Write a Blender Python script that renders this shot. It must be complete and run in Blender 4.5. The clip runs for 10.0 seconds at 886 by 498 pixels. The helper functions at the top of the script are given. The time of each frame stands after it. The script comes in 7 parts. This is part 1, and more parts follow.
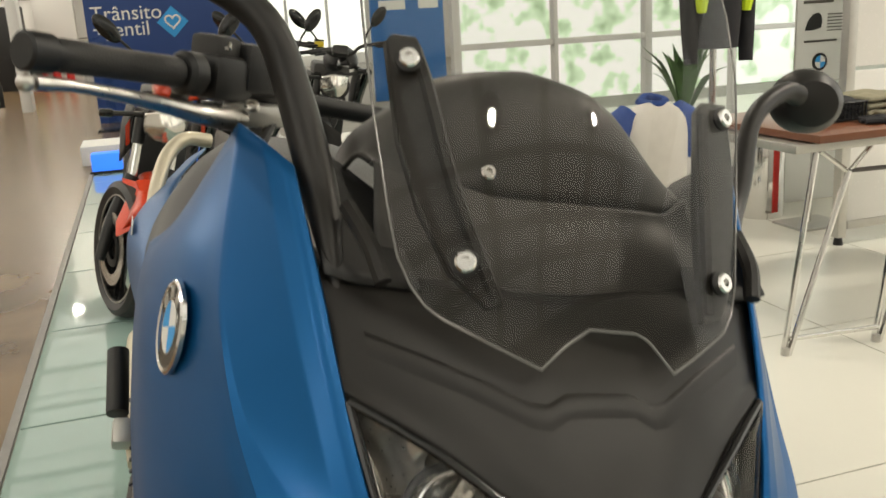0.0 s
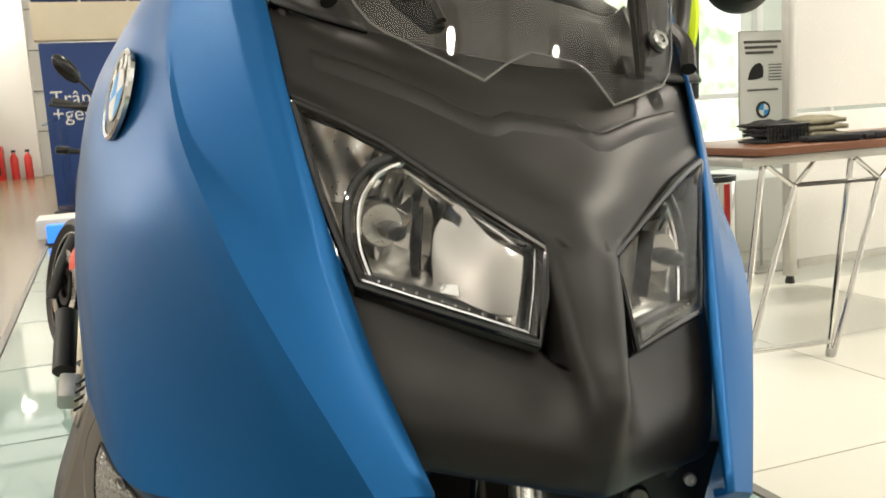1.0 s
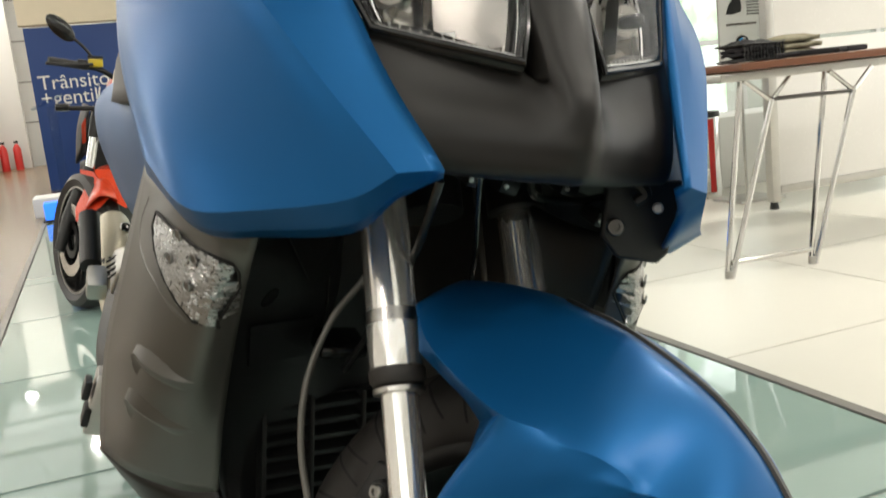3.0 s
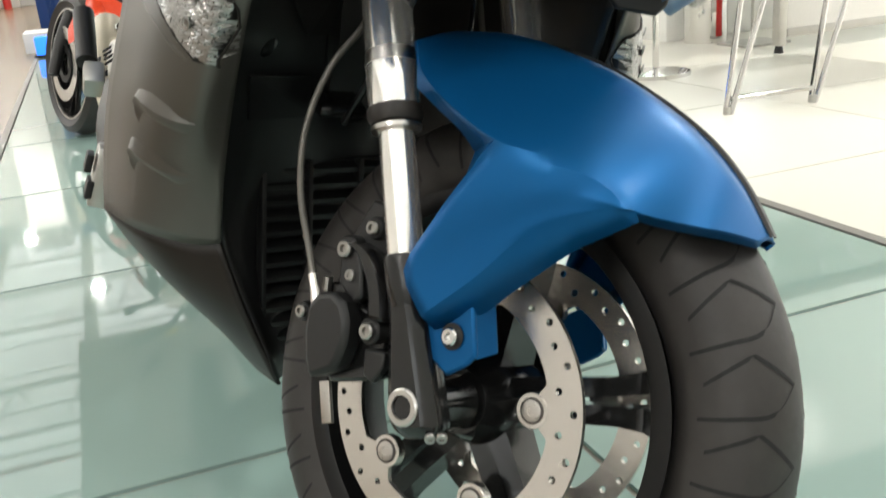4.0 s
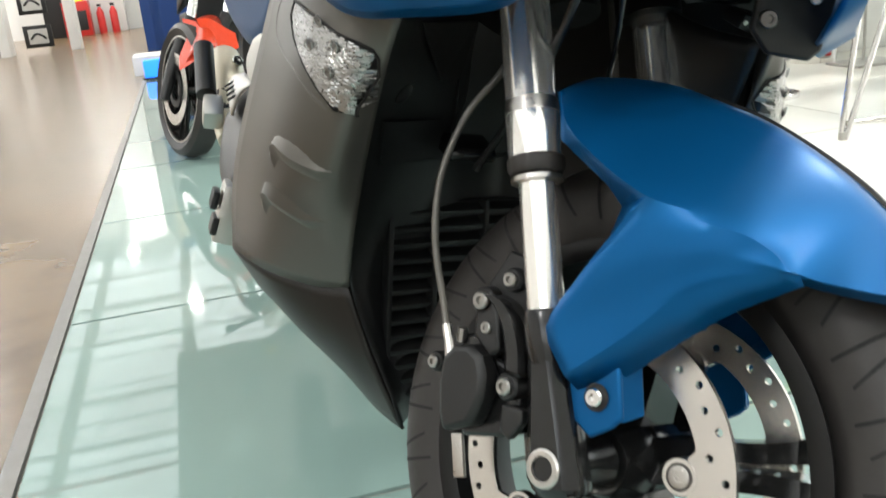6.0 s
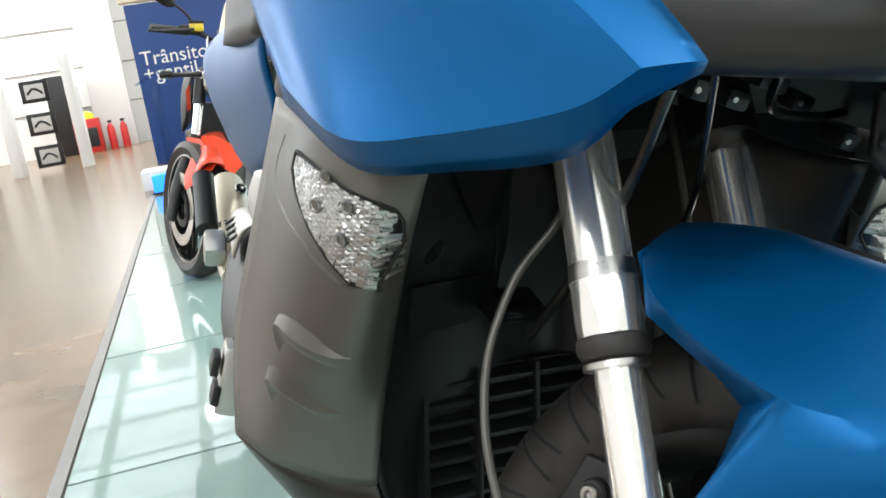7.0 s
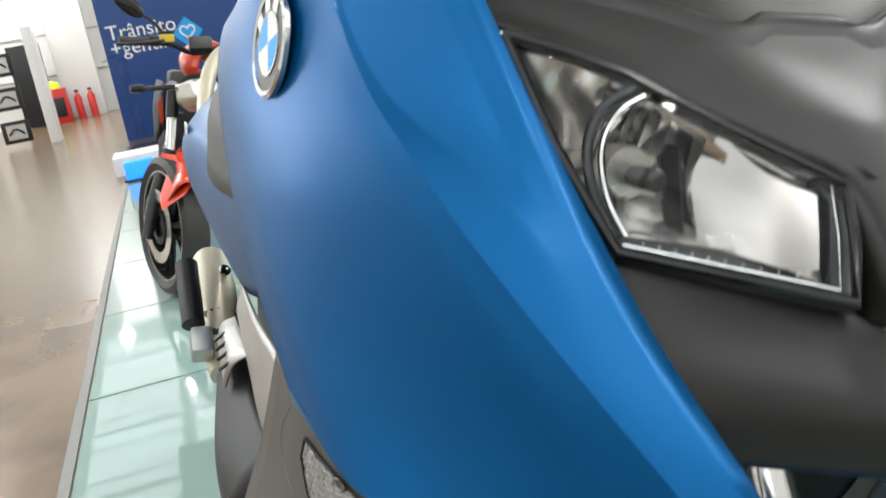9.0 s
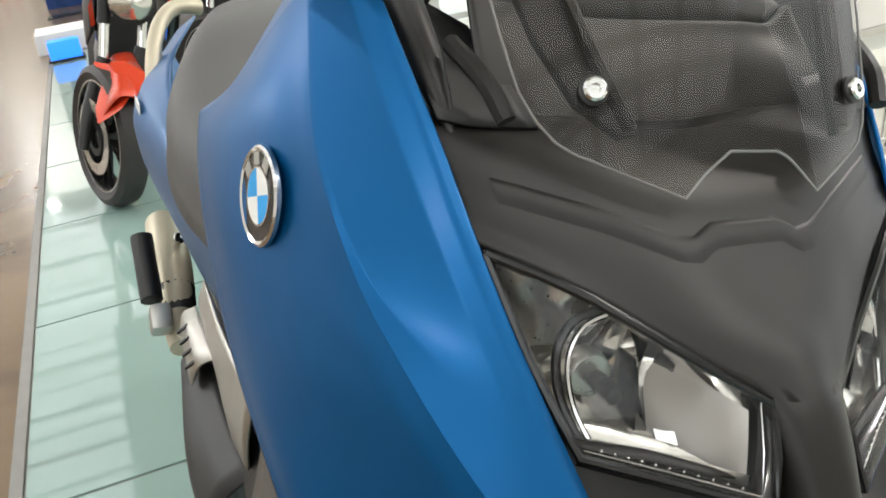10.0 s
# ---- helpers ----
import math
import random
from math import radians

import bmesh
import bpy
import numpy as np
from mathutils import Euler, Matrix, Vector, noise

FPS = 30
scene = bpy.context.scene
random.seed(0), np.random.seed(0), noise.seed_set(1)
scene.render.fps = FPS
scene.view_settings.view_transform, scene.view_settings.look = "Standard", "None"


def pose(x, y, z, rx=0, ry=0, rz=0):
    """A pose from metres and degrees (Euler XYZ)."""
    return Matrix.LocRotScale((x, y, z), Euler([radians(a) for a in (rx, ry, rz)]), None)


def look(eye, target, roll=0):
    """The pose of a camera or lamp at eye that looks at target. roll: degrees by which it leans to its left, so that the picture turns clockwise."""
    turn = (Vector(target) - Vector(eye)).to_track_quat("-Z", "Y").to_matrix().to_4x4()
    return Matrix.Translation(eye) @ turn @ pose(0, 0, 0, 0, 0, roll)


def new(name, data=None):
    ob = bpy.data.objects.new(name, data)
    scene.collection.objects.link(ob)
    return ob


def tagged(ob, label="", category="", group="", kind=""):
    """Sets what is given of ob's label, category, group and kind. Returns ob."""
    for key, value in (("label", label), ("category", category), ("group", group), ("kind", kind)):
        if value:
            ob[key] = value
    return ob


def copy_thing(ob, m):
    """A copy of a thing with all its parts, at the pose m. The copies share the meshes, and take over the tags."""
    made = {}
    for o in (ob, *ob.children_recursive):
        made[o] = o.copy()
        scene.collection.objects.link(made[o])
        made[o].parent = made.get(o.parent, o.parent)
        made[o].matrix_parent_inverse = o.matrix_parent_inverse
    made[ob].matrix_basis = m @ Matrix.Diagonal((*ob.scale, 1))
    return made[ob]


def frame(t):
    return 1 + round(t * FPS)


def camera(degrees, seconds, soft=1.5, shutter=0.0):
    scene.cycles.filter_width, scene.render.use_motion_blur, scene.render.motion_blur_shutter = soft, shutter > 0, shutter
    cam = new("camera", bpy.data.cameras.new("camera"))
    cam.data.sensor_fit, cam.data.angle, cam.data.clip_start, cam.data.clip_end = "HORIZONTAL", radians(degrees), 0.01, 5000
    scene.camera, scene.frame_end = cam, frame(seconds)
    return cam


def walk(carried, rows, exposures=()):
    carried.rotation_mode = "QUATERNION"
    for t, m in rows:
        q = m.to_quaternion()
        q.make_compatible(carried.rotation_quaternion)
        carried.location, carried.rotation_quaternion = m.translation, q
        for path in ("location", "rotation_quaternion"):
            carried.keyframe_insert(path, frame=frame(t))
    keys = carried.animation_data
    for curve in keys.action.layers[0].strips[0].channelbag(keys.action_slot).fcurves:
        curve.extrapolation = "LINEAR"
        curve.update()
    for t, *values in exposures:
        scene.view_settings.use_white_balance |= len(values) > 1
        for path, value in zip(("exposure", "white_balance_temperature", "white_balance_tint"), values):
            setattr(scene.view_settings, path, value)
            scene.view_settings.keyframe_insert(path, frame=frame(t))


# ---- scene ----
from mathutils.bvhtree import BVHTree

cam = camera(52.1, 10.0, 1.6, 0.3)
PATH = [
    (0, (0.069, -0.11, 1.209), (0.648, 1.736, 0.706), -3.3),
    (0.5, (0.056, -0.135, 1.06), (0.698, 1.712, 0.641), -3.5),
    (1, (0.044, -0.171, 0.937), (0.73, 1.685, 0.643), -3.4),
    (1.5, (0.021, -0.238, 0.885), (0.73, 1.623, 0.7), -6.7),
    (2, (-0.007, -0.293, 0.853), (0.702, 1.572, 0.713), -6.9),
    (2.2, (-0.016, -0.296, 0.84), (0.679, 1.572, 0.678), -6.9),
    (3.3, (-0.034, -0.316, 0.745), (0.663, 1.505, 0.301), -5.9),
    (3.5, (-0.037, -0.325, 0.725), (0.642, 1.482, 0.202), -6.3),
    (4, (-0.056, -0.342, 0.678), (0.591, 1.439, 0.036), -4.9),
    (4.5, (-0.075, -0.356, 0.658), (0.51, 1.404, -0.089), -4.8),
    (5, (-0.093, -0.368, 0.667), (0.465, 1.409, -0.062), -4.9),
    (5.5, (-0.097, -0.36, 0.685), (0.419, 1.451, 0.011), -4.9),
    (6, (-0.088, -0.303, 0.707), (0.384, 1.548, 0.117), -5.9),
    (6.2, (-0.083, -0.27, 0.718), (0.38, 1.598, 0.175), -6.3),
    (7.3, (-0.048, -0.084, 0.739), (0.439, 1.821, 0.375), -9.8),
    (7.5, (-0.047, -0.079, 0.738), (0.443, 1.829, 0.39), -9.4),
    (8, (-0.048, -0.079, 0.743), (0.473, 1.825, 0.42), -9.5),
    (8.5, (-0.045, -0.056, 0.813), (0.414, 1.859, 0.463), -8.8),
    (9, (-0.02, -0.032, 0.97), (0.488, 1.837, 0.469), -10.3),
    (9.5, (-0.005, -0.043, 1.123), (0.487, 1.76, 0.41), -11.2),
    (10, (-0.015, -0.028, 1.191), (0.554, 1.715, 0.391), -8.8),
]
EXPOSURES = [(0.0, -0.72, 7300, 10), (0.5, -0.46, 7300, 10), (1.0, -0.32, 7200, 10), (2.2, -0.58, 7100, 10), (3.5, -0.25, 6700, 10), (4.5, 0.02, 6500, 10), (6.0, 0.14, 6300, 10), (7.5, 0.32, 6000, 10), (8.5, 0.24, 6000, 10), (9.5, -0.2, 6300, 10), (10.0, -0.13, 6400, 10)]
walk(cam, [(t, look(eye, target, roll)) for t, eye, target, roll in PATH], EXPOSURES)

# ---- light and air ----
world = bpy.data.worlds.new("world")
scene.world = world
world.use_nodes = True
wn = world.node_tree.nodes
sky = wn.new("ShaderNodeTexSky")
sky.sky_type, sky.sun_disc = "NISHITA", False
sky.sun_elevation, sky.sun_rotation = radians(50), radians(120)
wn["Background"].inputs[1].default_value = 0.12
world.node_tree.links.new(sky.outputs[0], wn["Background"].inputs[0])
sun = new("sun", bpy.data.lights.new("sun", "SUN"))
sun.data.energy, sun.data.angle, sun.data.color = 3.0, radians(0.5), (1, 0.96, 0.9)
sun.matrix_world = look((20, 6, 22), (4, 10, 0))


def area_lamp(name, eye, target, sx, sy, watts, color):
    lamp = new(name, bpy.data.lights.new(name, "AREA"))
    lamp.data.shape, lamp.data.size, lamp.data.size_y = "RECTANGLE", sx, sy
    lamp.data.energy, lamp.data.color = watts, color
    lamp.matrix_world = look(eye, target)
    return lamp


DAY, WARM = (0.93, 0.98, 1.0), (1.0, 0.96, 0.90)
# daylight through the glass fronts beside the camera; south is assumed, unseen behind it
area_lamp("daylight_east", (8.6, 4.0, 2.4), (0, 4, 0.8), 14, 4.2, 340, DAY)
area_lamp("daylight_north", (5.6, 9.6, 1.9), (3.0, 2.0, 0.8), 6.0, 3.2, 60, DAY)
area_lamp("daylight_south", (-4.4, -6.0, 4.3), (0.2, 1, 0.5), 7, 2.0, 105, DAY)
# added fill, no window known there; puts a soft highlight on the blue flank
area_lamp("fill_west", (-8.6, 10.8, 4.0), (0, 1.5, 0.9), 2.6, 1.7, 190, DAY)
# high bay lamps under the roof
# the pair at x 4.6 is added, unseen, to brighten the tiled side
BAYS = [(-4.8, -2.5), (-4.8, 3.5), (-4.8, 9.5), (-4.8, 15.5), (1.2, -2.5), (1.2, 3.5), (1.2, 9.5), (4.6, 1.5), (4.6, -2.5), (-7.0, 21), (-2.2, 23.35), (-2.1, 24.35), (-0.75, 18.55)]
bay_height = lambda x, y: 3.88 if x > -0.9 and 0.8 < y < 12 else 5.45
for bx, by in BAYS:
    area_lamp("bay_light", (bx, by, bay_height(bx, by)), (bx, by + 0.001, 0), 0.22, 0.22, 230 if by > 12 else 150 if bx > 4 else 60 if bx > 0 else 150, WARM).data.shape = "DISK"


# ---- materials ----
def material(name, color, rough=0.5, metal=0.0, var=0.12, scale=8.0, fine=180.0, bump=0.0, coat=0.0, wear=0.08, ior=1.5):
    m = bpy.data.materials.new(name)
    m.use_nodes = True
    n, l = m.node_tree.nodes, m.node_tree.links
    b = n["Principled BSDF"]
    tc = n.new("ShaderNodeTexCoord")
    big, small = n.new("ShaderNodeTexNoise"), n.new("ShaderNodeTexNoise")
    big.inputs["Scale"].default_value, small.inputs["Scale"].default_value = scale, fine
    big.inputs["Detail"].default_value, small.inputs["Detail"].default_value = 6, 3
    for t in (big, small):
        l.new(tc.outputs["Object"], t.inputs["Vector"])
    mix = n.new("ShaderNodeMix")
    mix.data_type = "RGBA"
    mix.inputs[6].default_value = (*[c * (1 - var) for c in color], 1)
    mix.inputs[7].default_value = (*[min(1, c * (1 + var)) for c in color], 1)
    l.new(big.outputs[0], mix.inputs[0])
    l.new(mix.outputs[2], b.inputs["Base Color"])
    ramp = n.new("ShaderNodeMapRange")
    ramp.inputs[3].default_value, ramp.inputs[4].default_value = max(0.02, rough - wear), rough + wear
    l.new(small.outputs[0], ramp.inputs[0])
    l.new(ramp.outputs[0], b.inputs["Roughness"])
    b.inputs["Metallic"].default_value = metal
    b.inputs["IOR"].default_value = ior
    b.inputs["Coat Weight"].default_value = coat
    b.inputs["Coat Roughness"].default_value = 0.12
    if bump:
        bp = n.new("ShaderNodeBump")
        bp.inputs["Strength"].default_value, bp.inputs["Distance"].default_value = bump, 0.001
        l.new(small.outputs[0], bp.inputs["Height"])
        l.new(bp.outputs[0], b.inputs["Normal"])
    return m


def glassy(name, color, rough=0.0, ior=1.45, alpha=None):
    m = bpy.data.materials.new(name)
    m.use_nodes = True
    n, l = m.node_tree.nodes, m.node_tree.links
    if alpha is None:
        b = n["Principled BSDF"]
        b.inputs["Base Color"].default_value = (*color, 1)
        b.inputs["Transmission Weight"].default_value = 1
        b.inputs["Roughness"].default_value, b.inputs["IOR"].default_value = rough, ior
        return m
    clear, gloss, mix, face = (n.new("ShaderNodeBsdfTransparent"), n.new("ShaderNodeBsdfGlossy"), n.new("ShaderNodeMixShader"), n.new("ShaderNodeLayerWeight"))
    power, scale = n.new("ShaderNodeMath"), n.new("ShaderNodeMath")
    clear.inputs[0].default_value = (*color, 1)
    gloss.inputs["Roughness"].default_value = rough + 0.01
    power.operation, power.inputs[1].default_value = "POWER", 4.5
    r0 = ((ior - 1) / (ior + 1)) ** 2
    scale.operation, scale.inputs[1].default_value, scale.inputs[2].default_value = "MULTIPLY_ADD", 0.28, r0
    l.new(face.outputs["Facing"], power.inputs[0])
    l.new(power.outputs[0], scale.inputs[0])
    l.new(scale.outputs[0], mix.inputs[0])
    l.new(clear.outputs[0], mix.inputs[1])
    l.new(gloss.outputs[0], mix.inputs[2])
    l.new(mix.outputs[0], n["Material Output"].inputs[0])
    return m


def glow(name, color, strength):
    m = bpy.data.materials.new(name)
    m.use_nodes = True
    b = m.node_tree.nodes["Principled BSDF"]
    b.inputs["Base Color"].default_value = (*color, 1)
    b.inputs["Emission Color"].default_value = (*color, 1)
    b.inputs["Emission Strength"].default_value = strength
    return m


BLUE = material("satin_blue_paint", (0.002, 0.088, 0.255), 0.40, 0.6, 0.06, 5, 900, 0.0, 0.14, 0.03)
BLUE.node_tree.nodes["Principled BSDF"].inputs["Coat Roughness"].default_value = 0.25
BLUE.node_tree.nodes["Principled BSDF"].inputs["Specular IOR Level"].default_value = 0.16
GREY = material("matt_grey_paint", (0.108, 0.101, 0.089), 0.42, 0.5, 0.07, 6, 1200, 0.02, 0, 0.03)
DARK = material("matt_dark_fairing", (0.0105, 0.0093, 0.0080), 0.42, 0.0, 0.1, 6, 300, 0.0, 0, 0.02)
DARK.node_tree.nodes["Principled BSDF"].inputs["Specular IOR Level"].default_value = 0.34
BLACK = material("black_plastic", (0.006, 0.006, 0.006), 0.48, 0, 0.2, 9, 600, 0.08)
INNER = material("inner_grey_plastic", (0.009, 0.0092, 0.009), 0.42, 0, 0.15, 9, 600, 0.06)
# the dark fairing plastic lightened to stand for light and screen haze
COWL = material("cowl_plastic_lightened", (0.026, 0.0245, 0.022), 0.46, 0, 0.12, 8, 500, 0.04)
GLOSSBLACK = material("gloss_black", (0.008, 0.008, 0.008), 0.16, 0, 0.1, 9, 300)
RUBBER = material("rubber", (0.022, 0.0192, 0.0175), 0.55, 0, 0.3, 14, 120, 0.1)
GROOVE_SHADE = material("groove_shadow_rubber", (0.006, 0.006, 0.006), 0.8)
GRIP = material("grip_rubber", (0.02, 0.019, 0.018), 0.6, 0, 0.2, 20, 500, 0.4)
FORKTUBE = material("hard_chrome_tube", (0.9, 0.88, 0.84), 0.15, 0.86, 0.06, 8, 300, 0, 0, 0.04)
CHROME = material("chrome", (0.72, 0.71, 0.69), 0.1, 1, 0.04, 8, 300, 0, 0, 0.03)
STEEL = material("brushed_steel", (0.55, 0.53, 0.5), 0.3, 1, 0.1, 20, 260, 0.05)
ALLOY = material("cast_alloy", (0.5, 0.49, 0.46), 0.42, 1, 0.1, 14, 300, 0.06)
DISC = material("brake_steel", (0.66, 0.63, 0.59), 0.27, 1, 0.10, 22, 40, 0.0, 0, 0.01)
dn, dl = DISC.node_tree.nodes, DISC.node_tree.links
spin = dn.new("ShaderNodeTangent")
spin.direction_type, spin.axis = "RADIAL", "X"
dn["Principled BSDF"].inputs["Anisotropic"].default_value = 0.65
dl.new(spin.outputs[0], dn["Principled BSDF"].inputs["Tangent"])
BOLT = material("zinc_bolt", (0.36, 0.35, 0.33), 0.32, 1, 0.15, 60, 40, 0.0, 0, 0.03)
AXLE = material("dark_steel", (0.12, 0.115, 0.11), 0.35, 1, 0.15, 14, 300, 0.05)
CREAM = material("silencer_cover", (0.55, 0.5, 0.38), 0.4, 0.4, 0.06, 8, 300)
SEAT = material("seat_vinyl", (0.05, 0.049, 0.047), 0.55, 0, 0.12, 10, 700, 0.3)
ORANGE = material("orange_paint", (0.55, 0.045, 0.012), 0.28, 0.1, 0.05, 6, 500, 0, 0.4)
WHITE = material("white_paint", (0.78, 0.78, 0.75), 0.55, 0, 0.05, 3, 120, 0.03)
WALLM = material("wall_paint", (0.72, 0.71, 0.68), 0.65, 0, 0.05, 0.7, 60, 0.05)
CEIL = material("ceiling_tile", (0.62, 0.62, 0.6), 0.8, 0, 0.08, 1.6, 90, 0.05)
PANELM = material("white_board", (0.7, 0.69, 0.66), 0.25, 0, 0.04, 1.2, 90)
BANNER = material("navy_banner", (0.008, 0.045, 0.19), 0.5, 0, 0.08, 1.5, 300, 0.05)
BANNER2 = material("blue_banner", (0.012, 0.14, 0.42), 0.5, 0, 0.08, 1.5, 300, 0.05)
CYAN = material("cyan_print", (0.02, 0.33, 0.75), 0.5)
CREAMW = material("cream_panel", (0.8, 0.71, 0.54), 0.6, 0, 0.05)
WOOD = material("brown_tabletop", (0.16, 0.06, 0.03), 0.35, 0, 0.2, 12, 200, 0.05)
KHAKI = material("khaki_cloth", (0.25, 0.23, 0.16), 0.9, 0, 0.3, 40, 300, 0.5)
BLACKCLOTH = material("black_cloth", (0.015, 0.015, 0.018), 0.9, 0, 0.3, 40, 300, 0.5)
WHITECLOTH = material("white_cloth", (0.7, 0.68, 0.64), 0.9, 0, 0.1, 20, 300, 0.4)
BLUECLOTH = material("blue_cloth", (0.02, 0.07, 0.3), 0.9, 0, 0.15, 20, 300, 0.4)
NEON = material("neon_yellow_cloth", (0.6, 0.8, 0.03), 0.8, 0, 0.1, 20, 300, 0.3)
RED = material("red_paint", (0.45, 0.02, 0.015), 0.35)
LEAF = material("leaf_green", (0.05, 0.13, 0.03), 0.6, 0, 0.4, 20)
BULBGLASS = glassy("headlamp_glass", (0.99, 0.99, 0.99), 0.0, 1.35, alpha=1)
SMOKE = glassy("smoked_screen", (0.80, 0.785, 0.76), 0.0, 1.42, alpha=1)
CLEARPANE = glassy("window_glass", (0.95, 0.98, 0.97), 0.0, 1.4, alpha=1)
ACRYL = glassy("clear_acrylic", (0.8, 0.87, 0.92), 0.0, 1.3, alpha=1)
SPARKLE = material("lens_facet", (0.36, 0.355, 0.34), 0.28, 0.9, 0.1, 60, 300, 0, 0, 0.03)
SATIN_REFLECT = material("satin_lamp_shell", (0.38, 0.365, 0.34), 0.36, 0.8, 0.05, 9, 80)
REFLECT = material("lamp_reflector", (0.70, 0.675, 0.62), 0.18, 0.85, 0.03, 9, 80, 0, 0, 0.03)
BLUEGLOW = glow("blue_lamp_glow", (0.02, 0.2, 1.0), 1.6)
SKYLIGHT = glow("roof_light_sheet", (0.96, 0.99, 1.0), 1.1)
BAYGLOW = glow("bay_lamp_glow", (1.0, 0.95, 0.85), 14.0)


def floor_material(name, color, dark, rough, scale, stretch, metal_spec=0.5, stain=0.5):
    m = material(name, color, rough, 0, 0.12, scale, 3.5, 0.0, 0, 0.012)
    n, l = m.node_tree.nodes, m.node_tree.links
    b = n["Principled BSDF"]
    b.inputs["Specular IOR Level"].default_value = metal_spec
    tc = n.new("ShaderNodeTexCoord")
    mp, st, mix = n.new("ShaderNodeMapping"), n.new("ShaderNodeTexNoise"), n.new("ShaderNodeMix")
    mp.inputs["Scale"].default_value = stretch
    st.inputs["Scale"].default_value, st.inputs["Detail"].default_value = 1.3, 8
    ramp = n.new("ShaderNodeMapRange")
    ramp.inputs[1].default_value, ramp.inputs[2].default_value = 0.42, 0.72
    ramp.inputs[4].default_value = stain
    mix.data_type = "RGBA"
    src = b.inputs["Base Color"].links[0].from_socket
    l.new(tc.outputs["Object"], mp.inputs[0])
    l.new(mp.outputs[0], st.inputs["Vector"])
    l.new(st.outputs[0], ramp.inputs[0])
    l.new(ramp.outputs[0], mix.inputs[0])
    l.new(src, mix.inputs[6])
    mix.inputs[7].default_value = (*dark, 1)
    l.new(mix.outputs[2], b.inputs["Base Color"])
    return m


CONCRETE = floor_material("polished_concrete", (0.165, 0.108, 0.057), (0.066, 0.04, 0.019), 0.22, 1.6, (1.9, 1.7, 1), 0.26, 0.85)
TILE = floor_material("cream_floor_tile", (0.66, 0.65, 0.58), (0.5, 0.48, 0.42), 0.32, 1.2, (1, 1, 1), 0.5, 0.25)
GLASSFLOOR = floor_material("green_glass_floor", (0.255, 0.365, 0.335), (0.225, 0.33, 0.30), 0.025, 1.0, (1, 1, 1), 1.0, 0.4)
TRIM = material("dull_metal_strip", (0.22, 0.215, 0.2), 0.5, 0.4, 0.15, 20, 200, 0.05)
FRAME = material("white_window_frame", (0.62, 0.63, 0.62), 0.4, 0.2, 0.06, 6, 200)
JOINT = material("floor_joint", (0.25, 0.24, 0.21), 0.7, 0, 0.2, 9)


# ---- mesh helpers ----
def part(name, bm, mat, parent=None, label="", m=None, smooth=True, thick=0.0, bevel=0.0, offset=-1.0, crease=34):
    me = bpy.data.meshes.new(name)
    bmesh.ops.recalc_face_normals(bm, faces=bm.faces)
    bm.to_mesh(me)
    bm.free()
    me.materials.append(mat)
    if smooth:
        me.shade_smooth()
        me.set_sharp_from_angle(angle=radians(crease))
    ob = new(name, me)
    if parent:
        ob.parent = parent
    if m is not None:
        ob.matrix_basis = m
    if label:
        ob["label"] = label
    if thick:
        s = ob.modifiers.new("thickness", "SOLIDIFY")
        s.thickness, s.offset = thick, offset
    if bevel:
        s = ob.modifiers.new("soft_edge", "BEVEL")
        s.width, s.segments, s.limit_method, s.angle_limit = bevel, 2, "ANGLE", radians(40)
    return ob


def empty(name, m=None, **tags):
    ob = new(name)
    ob.empty_display_size = 0.1
    if m is not None:
        ob.matrix_basis = m
    return tagged(ob, **tags)


def spline(pts, n, closed=False):
    """Catmull-Rom through pts, n steps a span."""
    p = [Vector(q) for q in pts]
    out, k = [], len(p)
    for i in range(k if closed else k - 1):
        if closed:
            a, b, c, d = p[i - 1], p[i], p[(i + 1) % k], p[(i + 2) % k]
        else:
            b, c = p[i], p[i + 1]
            a = p[i - 1] if i else b * 2 - c
            d = p[i + 2] if i + 2 < k else c * 2 - b
        for j in range(n):
            t = j / n
            out.append(0.5 * (2 * b + (c - a) * t + (2 * a - 5 * b + 4 * c - d) * t * t + (3 * b - a - 3 * c + d) * t ** 3))
    if not closed:
        out.append(p[-1])
    return out


def sheet(rows, nu=6, nv=6, bm=None, flip=1):
    """A smooth surface through a small net of control points."""
    bm = bm or bmesh.new()
    cross = [spline([(flip * x, y, z) for x, y, z in r], nu) for r in rows]
    lines = [spline([c[i] for c in cross], nv) for i in range(len(cross[0]))]
    vs = [[bm.verts.new(p) for p in ln] for ln in lines]
    for i in range(len(vs) - 1):
        for j in range(len(vs[0]) - 1):
            bm.faces.new((vs[i][j], vs[i + 1][j], vs[i + 1][j + 1], vs[i][j + 1]))
    return bm


def net(rows, bm, flip=1):
    """Joins rows of points of equal number by straight quads."""
    vs = [[bm.verts.new((flip * p[0], p[1], p[2])) for p in r] for r in rows]
    for a, b in zip(vs, vs[1:]):
        for i in range(len(a) - 1):
            bm.faces.new((a[i], a[i + 1], b[i + 1], b[i]))
    return bm


